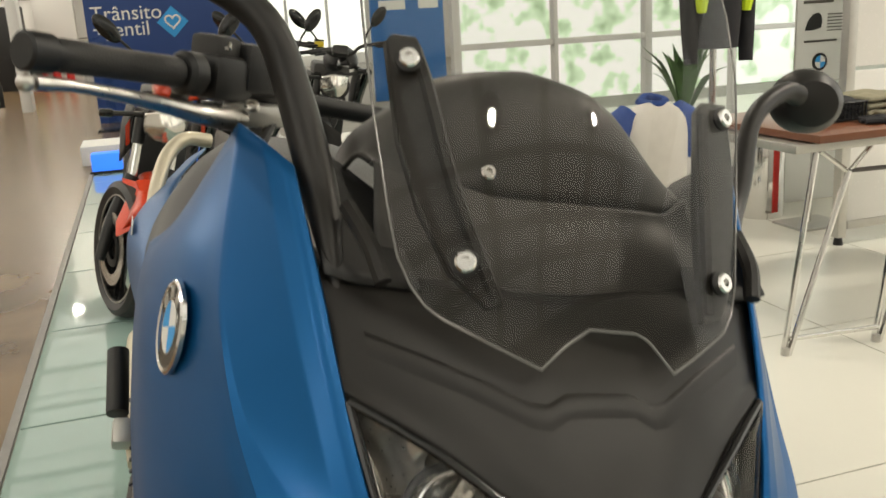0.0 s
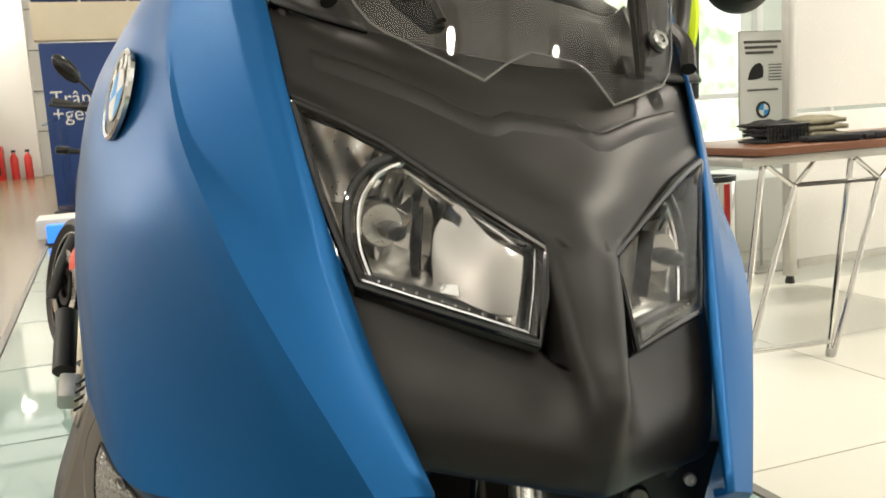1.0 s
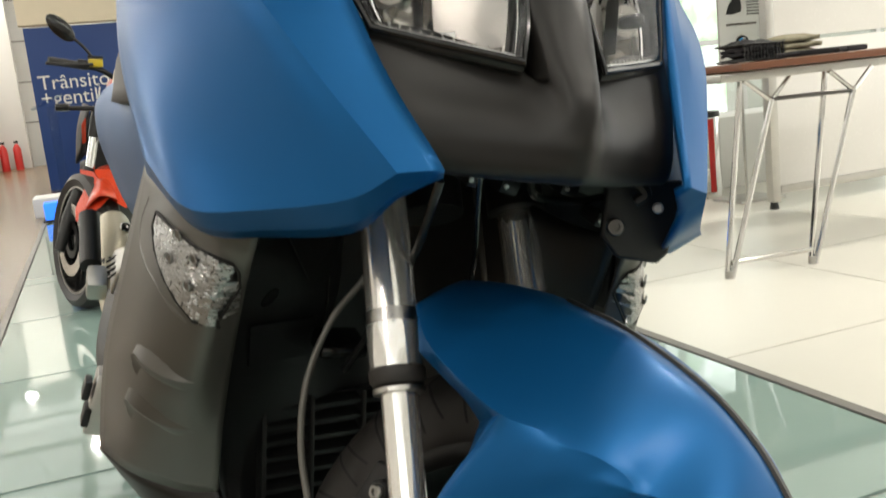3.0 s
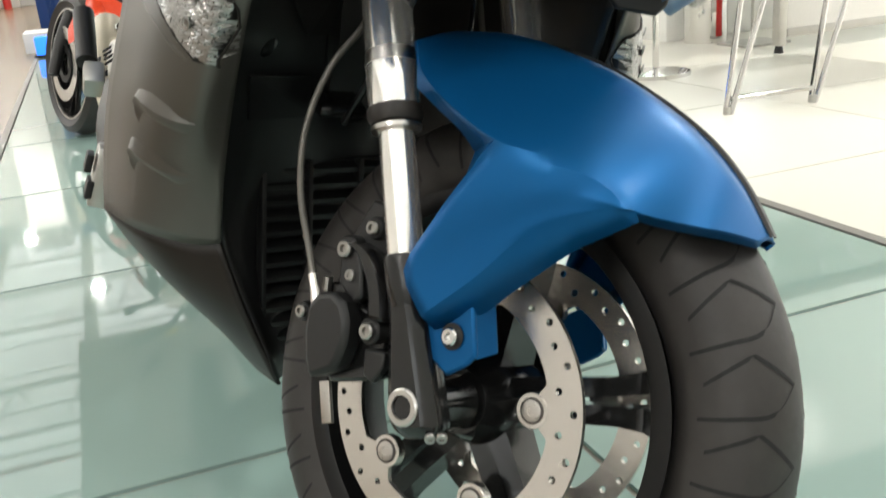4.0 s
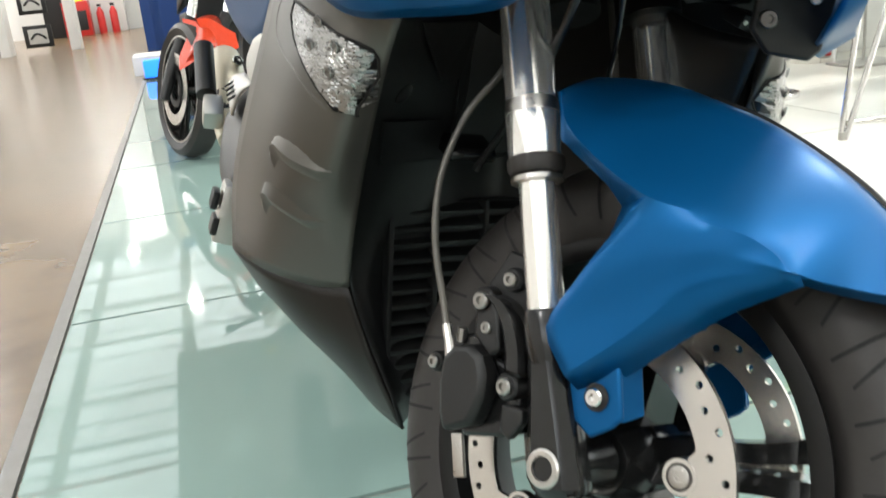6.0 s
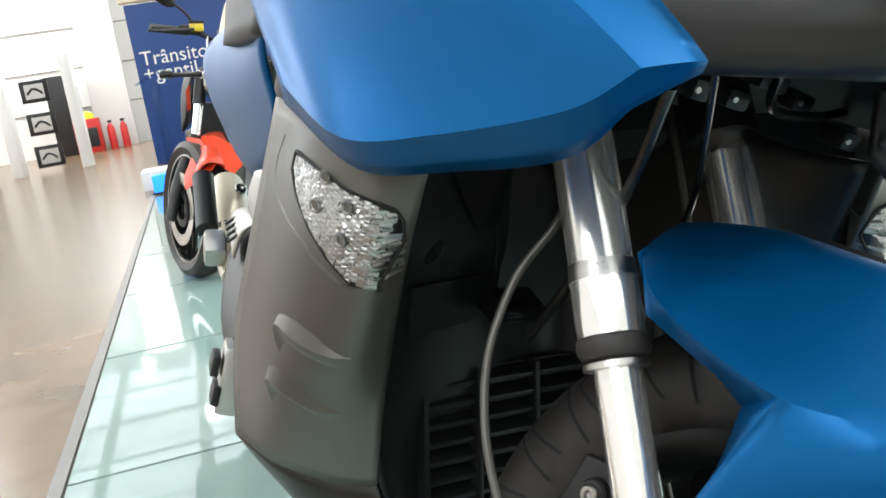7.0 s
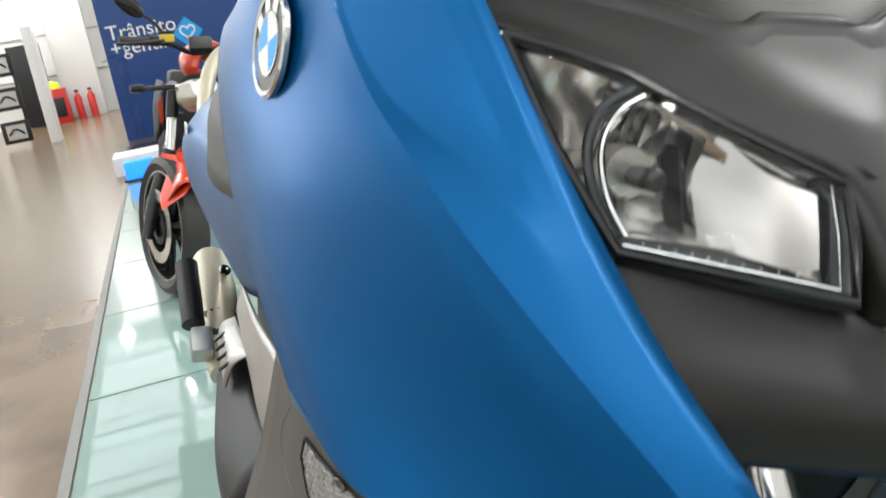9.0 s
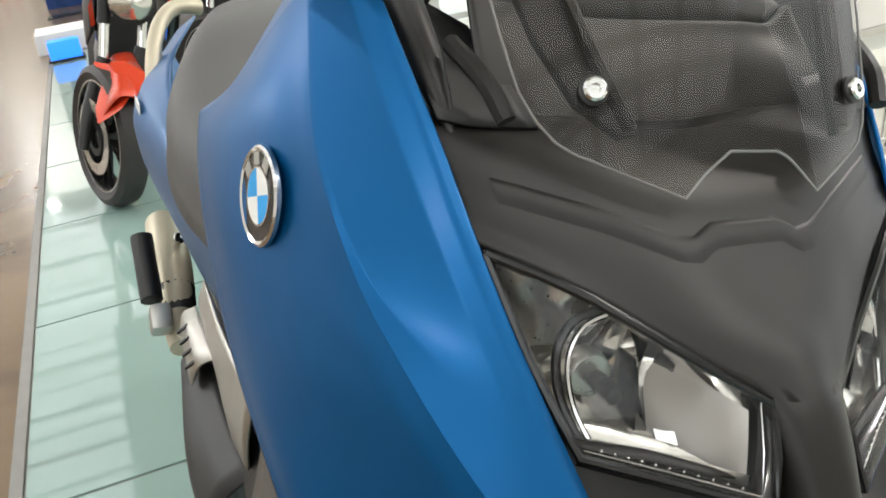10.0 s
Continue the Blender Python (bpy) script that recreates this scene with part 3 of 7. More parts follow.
        for brim, ledge in hooks:
            brim, ledge = ([Vector((flip * x, y, z)) for x, y, z in line] for line in (brim, ledge))
            heights = (0.0026, 0.0076, 0.0088, 0.0086, 0.0080, 0.0058, 0.0022)
            fade = [p + Vector((0.006 * flip, 0.004, -0.018)) for p in ledge]
            rows_ = [[seat(p, 0.0012) for p in brim], [seat(p, h) for p, h in zip(ledge, heights)], [seat(p.lerp(q, 0.3), h * 0.84) for p, q, h in zip(ledge, fade, heights)], [seat(q, 0.0008) for q in fade]]
            part("rib", net([spline(r, 5) for r in rows_], bmesh.new()), GREY, shell, crease=22)
        brow = [Vector((flip * x, y, z)) for x, y, z in [(-0.2885, 0.6283, 0.6591), (-0.2936, 0.6431, 0.6372), (-0.2953, 0.6341, 0.6157), (-0.2925, 0.6027, 0.5997), (-0.2847, 0.5632, 0.5842), (-0.2719, 0.5403, 0.5656), (-0.2597, 0.5302, 0.5545)]]
        part("indicator_surround", tube([seat(p, -0.001) for p in brow], 0.0035, 8, 4), GREY, shell)
        skin.free()


def nose():
    """The dark front fairing between the blue panels: hood, spine, cheeks and chin."""
    def wide(row, left=lambda x: x):
        return [(-left(x), y, z) for x, y, z in row] + [(0.88 * x, y, z) for x, y, z in row[:-1][::-1]]
    hood = [wide(r) for r in (
        [(0.225, 0.60, 1.03), (0.19, 0.575, 1.015), (0.13, 0.560, 1.005), (0.095, 0.555, 1.002), (0.05, 0.549, 0.997), (0, 0.545, 0.995)],
        [(0.220, 0.555, 1.01), (0.187, 0.530, 1.0), (0.13, 0.500, 0.985), (0.092, 0.486, 0.976), (0.05, 0.473, 0.966), (0, 0.466, 0.960)],
        [(0.212, 0.525, 0.972), (0.180, 0.495, 0.962), (0.122, 0.462, 0.947), (0.086, 0.444, 0.936), (0.046, 0.427, 0.923), (0, 0.416, 0.912)],
        [(0.205, 0.500, 0.950), (0.176, 0.480, 0.944), (0.118, 0.440, 0.921), (0.078, 0.414, 0.903), (0.040, 0.390, 0.888), (0, 0.378, 0.884)],
        [(0.20, 0.49, 0.940), (0.178, 0.470, 0.934), (0.122, 0.432, 0.910), (0.030, 0.367, 0.857), (0, 0.353, 0.858)])]
    bm = sheet(hood[:4], 6, 6)
    fold = [wide(r) for r in (
        [(0.205, 0.500, 0.950), (0.176, 0.480, 0.944), (0.118, 0.440, 0.921), (0.078, 0.414, 0.903), (0.040, 0.390, 0.888), (0, 0.378, 0.884)],
        [(0.20, 0.49, 0.940), (0.178, 0.470, 0.934), (0.122, 0.432, 0.910), (0.074, 0.397, 0.882), (0.027, 0.362, 0.858), (0, 0.353, 0.858)])]
    sheet(fold, 6, 4, bm)
    bmesh.ops.remove_doubles(bm, verts=bm.verts, dist=0.0003)
    seam = [(-0.172, 0.497, 0.976), (-0.10, 0.462, 0.957), (-0.060, 0.443, 0.9435), (-0.045, 0.440, 0.943), (-0.028, 0.447, 0.949), (0.025, 0.447, 0.949), (0.040, 0.440, 0.943), (0.053, 0.443, 0.9435), (0.088, 0.462, 0.957), (0.148, 0.494, 0.975)]
    seam = [(x, y - 0.0018, z + 0.0012) for x, y, z in seam]
    skin = bmesh.new()
    sheet(hood[:4], 16, 16, skin)
    skin.normal_update()
    def on_hood(p, lift):
        q = min(skin.verts, key=lambda v: (v.co - p).length_squared)
        n = q.normal if q.normal.z > 0 else -q.normal
        return p + n * ((q.co - p).dot(n) + lift)
    line = [a.lerp(b, k / 4) for a, b in zip([Vector(p) for p in seam], [Vector(p) for p in seam[1:]]) for k in range(4)] + [Vector(seam[-1])]
    step = bmesh.new()
    net([[on_hood(p + Vector((0, -0.5, -0.35)) * d, lift) for p in line] for d, lift in ((-0.006, -0.001), (0.0, 0.0028), (0.007, 0.0036), (0.024, 0.0032), (0.050, -0.001))], step)
    part("hood_step", step, DARK, scooter, crease=50)
    skin.free()
    spine = [wide(r) for r in (
        [(0.034, 0.395, 0.850), (0.027, 0.362, 0.858), (0, 0.353, 0.858)],
        [(0.031, 0.372, 0.825), (0.0235, 0.342, 0.830), (0, 0.334, 0.830)],
        [(0.027, 0.352, 0.797), (0.019, 0.323, 0.800), (0, 0.317, 0.800)],
        [(0.025, 0.340, 0.784), (0.016, 0.312, 0.784), (0, 0.306, 0.784)])]
    joint = [Vector(p) for p in spline(spine[0], 6)]
    lip = [Vector(p) for p in spline(fold[1], 6)]
    for v in sheet(spine, 6, 5, bm).verts:
        if abs(v.co.x) < 0.0285 and any((v.co - p).length < 2e-5 for p in joint):
            v.co = min(lip, key=lambda p: (p - v.co).length)
    chin = [wide(r) for r in (
        [(0.178, 0.437, 0.828), (0.146, 0.412, 0.824), (0.095, 0.388, 0.818), (0.045, 0.364, 0.802), (0.025, 0.340, 0.784), (0.016, 0.312, 0.784), (0, 0.306, 0.784)],
        [(0.168, 0.405, 0.785), (0.138, 0.383, 0.782), (0.090, 0.366, 0.778), (0.045, 0.342, 0.770), (0.023, 0.318, 0.767), (0.0125, 0.301, 0.766), (0, 0.297, 0.766)],
        [(0.152, 0.378, 0.755), (0.128, 0.361, 0.752), (0.088, 0.345, 0.750), (0.045, 0.322, 0.746), (0.024, 0.307, 0.745), (0.012, 0.299, 0.744), (0, 0.295, 0.744)],
        [(0.144, 0.365, 0.730), (0.120, 0.352, 0.729), (0.086, 0.340, 0.728), (0.045, 0.319, 0.727), (0.024, 0.306, 0.727), (0.012, 0.299, 0.727), (0, 0.296, 0.727)],
        [(0.140, 0.368, 0.712), (0.116, 0.357, 0.711), (0.084, 0.346, 0.709), (0.045, 0.327, 0.708), (0.024, 0.315, 0.708), (0.012, 0.309, 0.708), (0, 0.306, 0.707)],
        [(0.140, 0.400, 0.714), (0.115, 0.395, 0.713), (0.082, 0.388, 0.711), (0.045, 0.376, 0.710), (0.024, 0.368, 0.709), (0.012, 0.363, 0.709), (0, 0.360, 0.709)])]
    sheet(chin, 6, 5, bm)
    bmesh.ops.remove_doubles(bm, verts=bm.verts, dist=0.0012)
    part("nose_backing", block((0, 0.415, 0.785), (0.085, 0.008, 0.14), None, 0.002), BLACK, scooter)
    part("front_hood", bm, DARK, scooter, "matt dark grey front hood and chin", thick=0.004, offset=0, crease=55)
    for flip in (1, -0.88):
        lamp(flip)


def lamp(flip):
    """One headlight: bowl, clear lens, black frame, arched rib and bulb."""
    rim = [(-0.184, 0.470, 0.933), (-0.155, 0.449, 0.923), (-0.127, 0.429, 0.911), (-0.078, 0.398, 0.882), (-0.027, 0.363, 0.854), (-0.032, 0.347, 0.825), (-0.038, 0.335, 0.797), (-0.092, 0.368, 0.807), (-0.144, 0.397, 0.817), (-0.153, 0.411, 0.838), (-0.166, 0.435, 0.872)]
    f = lambda p, d=0.0: Vector((flip * p[0], p[1] + d, p[2]))
    c = Vector((-0.098, 0.398, 0.858))
    frame_ = part("headlight", tube([f(p, -0.0005) for p in rim + rim[:1]], 0.0036, 8, 1, smooth=False), GLOSSBLACK, scooter, "clear headlight with chrome reflector bowls")
    k = len(rim)
    # main bowl, turned forward
    bm = bmesh.new()
    rings = []
    wall = bmesh.new()
    net([[f(Vector(p).lerp(c, q), d) for p in rim + rim[:1]] for q, d in ((0.0, 0.002), (0.03, 0.003), (0.075, 0.012), (0.085, 0.026))], wall)
    part("lamp_collar", wall, GLOSSBLACK, frame_, "gloss black collar inside the lens", thick=0.001)
    for s, d in ((0.075, 0.022), (0.2, 0.040), (0.45, 0.054), (0.75, 0.061), (0.93, 0.063)):
        rings.append([bm.verts.new(f(Vector(p).lerp(c, s), d)) for p in rim])
    for a, b in zip(rings, rings[1:]):
        for i in range(k):
            bm.faces.new((a[i], a[(i + 1) % k], b[(i + 1) % k], b[i]))
    bm.faces.new(rings[-1])
    part("lens_bead", tube([f(Vector(p).lerp(c, 0.085), 0.002) for p in rim[3:9]], 0.0007, 6, 1, smooth=False), CHROME, frame_, "bright inner edge of the lens")
    part("reflector", bm, REFLECT, frame_, "chrome reflector bowl", thick=0.002)
    bm = bmesh.new()
    rings = [[bm.verts.new(f(Vector(p).lerp(c, s), d)) for p in rim] for s, d in ((0.0, -0.002), (0.08, -0.007), (0.35, -0.011), (0.7, -0.013))]
    for a, b in zip(rings, rings[1:]):
        for i in range(k):
            bm.faces.new((a[i], a[(i + 1) % k], b[(i + 1) % k], b[i]))
    bm.faces.new(rings[-1])
    part("lens", bm, BULBGLASS, frame_, "clear polycarbonate lens")
    # arched rib between side lamp and main bowl
    arch = [(-0.118, 0.424, 0.905), (-0.135, 0.432, 0.893), (-0.146, 0.430, 0.872), (-0.146, 0.420, 0.845), (-0.138, 0.404, 0.820)]
    part("lamp_arch", tube([f(p, 0.004) for p in arch], 0.0035, 8, 5), GLOSSBLACK, frame_, "black arched lamp rib")
    part("lamp_arch", tube([f((p[0] + 0.008, p[1] - 0.004, p[2] - 0.003), 0.006) for p in arch], 0.0022, 8, 5), CHROME, frame_, "chrome arched lamp rib")
    # tiny chrome balls stand in for sparkle along the lens's lower edge
    low_edge = spline([f(Vector(p).lerp(c, 0.13), 0.001) for p in rim[6:9]], 6)
    for p in low_edge[1:-1]:
        dot = bmesh.new()
        bmesh.ops.create_icosphere(dot, subdivisions=1, radius=0.0013, matrix=Matrix.Translation(p))
        part("lens_sparkle", dot, CHROME, frame_)
    part("bulb_socket", lathe([(-0.004, 0.0145), (0.0, 0.016), (0.012, 0.016), (0.014, 0.009), (0.03, 0.009)], 24, "y", None, f((-0.122, 0.428, 0.856), 0.004)), STEEL, frame_, "grey bulb socket")
    part("bulb", lathe([(-0.020, 0.0035), (-0.018, 0.0065), (0.0, 0.007), (0.01, 0.006)], 16, "y", None, f((-0.119, 0.420, 0.854), 0.0)), GLOSSBLACK, frame_, "dark bulb tip")
    # mirror facets set in upright columns, with thin dark joints between them
    rnd = random.Random(6)
    cols = [(-0.134, 0.826, 0.884), (-0.121, 0.820, 0.894), (-0.108, 0.817, 0.893), (-0.095, 0.816, 0.886), (-0.083, 0.815, 0.877), (-0.072, 0.815, 0.868)]
    for (xa, la, ha), (xb, lb, hb) in zip(cols, cols[1:]):
        tilt = rnd.uniform(-0.010, 0.010)
        back = lambda x, z, d: f((x, 0.405 - 0.55 * (x + 0.07) + 0.028 - 22 * (x + 0.105) ** 2 - 14 * (z - 0.852) ** 2, z), d)
        for k in range(3):
            za, zb, zc, zd = la + (ha - la) * k / 3, la + (ha - la) * (k + 1) / 3, lb + (hb - lb) * (k + 1) / 3, lb + (hb - lb) * k / 3
            lean_ = rnd.uniform(-0.004, 0.004)
            bm = bmesh.new()
            vs = [bm.verts.new(p) for p in (back(xa + 0.0006, za, tilt), back(xa + 0.0006, zb - 0.0004, tilt + lean_), back(xb - 0.0006, zc - 0.0004, lean_), back(xb - 0.0006, zd, 0.0))]
            bm.faces.new(vs)
            part("mirror_facet", bm, CHROME, frame_, thick=0.001, smooth=False)
    part("divider", slab([f((-0.098, 0.408, 0.822)), f((-0.100, 0.413, 0.872)), f((-0.100, 0.432, 0.872)), f((-0.098, 0.428, 0.822))], 0.0014, (1, 0, 0)), GLOSSBLACK, frame_, "dark upright fin")
    # crumpled silver side chamber above the arch, and the skirt that closes the gap to the chin
    rnd = random.Random(8)
    chamber = [[(-0.182 + 0.052 * u + rnd.uniform(-0.002, 0.002), 0.476 - 0.036 * u + 0.010 * v + rnd.uniform(-0.004, 0.004), 0.928 - 0.020 * u - (0.062 - 0.022 * u) * v) for u in (0, 0.2, 0.4, 0.6, 0.8, 1)] for v in (0, 0.25, 0.5, 0.75, 1)]
    part("side_lamp_bowl", sheet(chamber, 3, 3, None, flip), STEEL, frame_, "crumpled silver side lamp bowl")
    low_rim = [f(p) for p in rim[4:9]]
    part("lamp_skirt", net([low_rim, [p + Vector((0, 0.004, -0.006)) for p in low_rim], [p + Vector((0, 0.05, -0.010)) for p in low_rim]], bmesh.new()), DARK, frame_, thick=0.002)
    part("side_reflector", sheet([[(-0.046, 0.356, 0.810), (-0.058, 0.376, 0.808), (-0.074, 0.395, 0.812), (-0.086, 0.41, 0.818)],
                                  [(-0.043, 0.362, 0.828), (-0.058, 0.386, 0.832), (-0.076, 0.406, 0.842), (-0.087, 0.418, 0.855)],
                                  [(-0.040, 0.370, 0.848), (-0.054, 0.390, 0.856), (-0.066, 0.402, 0.868), (-0.074, 0.412, 0.880)]], 6, 6, None, flip), SATIN_REFLECT, frame_, "satin reflector shell")


def windscreen():
    def width(z, right):
        return float(np.interp(z, (0.96, 1.02, 1.06, 1.13, 1.19, 1.25, 1.40), (0.134, 0.138, 0.146, 0.166, 0.186, 0.192, 0.165) if right else (0.143, 0.148, 0.156, 0.165, 0.170, 0.173, 0.155)))
    def low(u):
        return float(np.interp(u, (-1, -0.96, -0.90, -0.84, -0.63, -0.36, -0.23, -0.09, 0.19, 0.27, 0.44, 0.87, 0.95, 1), (1.030, 1.012, 1.000, 0.994, 0.982, 0.967, 0.983, 0.995, 0.993, 0.988, 0.965, 0.990, 1.003, 1.022)))
    def lean(x, z):
        return 0.455 + 0.47 * (z - 0.995) + 0.25 * max(z - 1.05, 0) ** 1.5 + 0.03 * (x / 0.14) ** 2
    us = sorted({round(k / 24 - 1, 4) for k in range(49)} | {-0.96, -0.90, -0.36, -0.09, 0.19, 0.44, 0.95})
    rows = []
    for u in us:
        r = []
        for k in range(21):
            z = low(u) + (1.40 - low(u)) * k / 20
            x = u * width(z, u > 0)
            r.append(Vector((x, lean(x, z), z)))
        rows.append(r)
    bm = net(rows, bmesh.new())
    screen = part("windscreen", bm, SMOKE, scooter, "smoked transparent windscreen")
    part("screen_edge", tube(rows[0][::-1] + [r[0] for r in rows[1:-1]] + rows[-1], 0.0011, 6, 1, smooth=False), material("screen_rim", (0.16, 0.157, 0.15), 0.2), screen)
    arms = ([(-0.153, 1.183), (-0.148, 1.190), (-0.130, 1.190), (-0.125, 1.180), (-0.119, 1.154), (-0.107, 1.098), (-0.093, 1.053), (-0.075, 1.005), (-0.086, 1.002), (-0.112, 1.022), (-0.133, 1.062), (-0.147, 1.112)],
            [(0.122, 1.160), (0.132, 1.168), (0.168, 1.168), (0.163, 1.110), (0.150, 1.058), (0.134, 1.010), (0.122, 0.998), (0.100, 0.996), (0.102, 1.068)])
    for s, outline in zip((-1, 1), arms):
        face = [(x, lean(x, z) + 0.006, z) for x, z in outline]
        arm = part("screen_bracket", slab(face, 0.010, (0, 0.9, -0.42)), DARK, scooter, "matt black screen bracket", bevel=0.002)
        ridge = [(x, lean(x, z) + 0.006, z) for x, z in ([(-0.132, 1.180), (-0.124, 1.154), (-0.112, 1.098), (-0.098, 1.053), (-0.080, 1.008)] if s < 0 else [(0.128, 1.156), (0.112, 1.068), (0.106, 1.002)])]
        part("bracket_rib", tube(ridge, 0.0055, 6, 4), DARK, arm)
        for x, z in (((-0.139, 1.171), (-0.105, 1.033)) if s < 0 else ((0.146, 1.155), (0.116, 1.027))):
            bolt("screen_bolt", (x, lean(x, z) - 0.003, z), (0.25 * s, -0.88, 0.4), 0.0082, arm, CHROME)
            part("bolt_washer", lathe([(-0.0005, 0.0105), (0.0015, 0.0105), (0.002, 0.0095)], 20, "z"), BLACK, arm, m=Matrix.Translation((x, lean(x, z) - 0.003, z)) @ Vector((0.25 * s, -0.88, 0.4)).to_track_quat("Z", "Y").to_matrix().to_4x4())
    # instrument cowl behind the screen
    # hood bulge, step and rounded visor
    arch = [(-0.165, 1.062), (-0.150, 1.100), (-0.111, 1.133), (-0.080, 1.156), (-0.025, 1.168), (0.014, 1.169), (0.075, 1.1535), (0.120, 1.112), (0.148, 1.062)]
    foot = [(-0.150, 1.085), (-0.120, 1.076), (-0.0736, 1.0708), (-0.0497, 1.0654), (0.0, 1.064), (0.0537, 1.0631), (0.095, 1.062), (0.1301, 1.0608), (0.150, 1.075)]
    visor = [[(x, 0.602 + 0.6 * abs(x) ** 2, z) for x, z in foot], [(0.5 * (a + c), 0.626 + 0.6 * a * a, 0.5 * (b + d) + 0.012) for (a, b), (c, d) in zip(foot, arch)], [(x, 0.66 + 0.3 * x * x, z) for x, z in arch], [(x * 0.97, 0.72, z - 0.006) for x, z in arch]]
    dash = part("instrument_cowl", sheet(visor, 5, 5), COWL, scooter, "matt dark grey instrument cowl", thick=0.004, offset=0)
    apron = [[(x, 0.602 + 0.6 * abs(x) ** 2, z) for x, z in foot], [(x, 0.590 + 0.6 * abs(x) ** 2, z + 0.003) for x, z in foot], [(x, 0.583 + 0.6 * abs(x) ** 2, z - 0.006) for x, z in foot], [(x * 1.02, 0.565, 1.03) for x, z in foot], [(x * 1.02, 0.545, 0.99) for x, z in foot]]
    part("cowl_step", sheet(apron, 5, 4), COWL, dash, thick=0.003)
    bolt("cowl_screw", (-0.0486, 0.606, 1.085), (-0.1, -0.85, 0.5), 0.007, dash, CHROME)
    for flip in (1, -1):
        part("air_duct", sheet([[(-0.197, 0.53, 1.01), (-0.17, 0.525, 1.005), (-0.12, 0.53, 1.0)], [(-0.20, 0.60, 1.06), (-0.165, 0.585, 1.04), (-0.13, 0.57, 1.03)], [(-0.21, 0.68, 1.10), (-0.17, 0.67, 1.08), (-0.14, 0.62, 1.06)]], 4, 4, None, flip), BLACK, scooter, thick=0.003)
        part("duct_edge", tube([(-0.160 * flip, 0.500, 1.012), (-0.168 * flip, 0.52, 1.035), (-0.178 * flip, 0.56, 1.055)], 0.007, 8, 4), DARK, scooter)


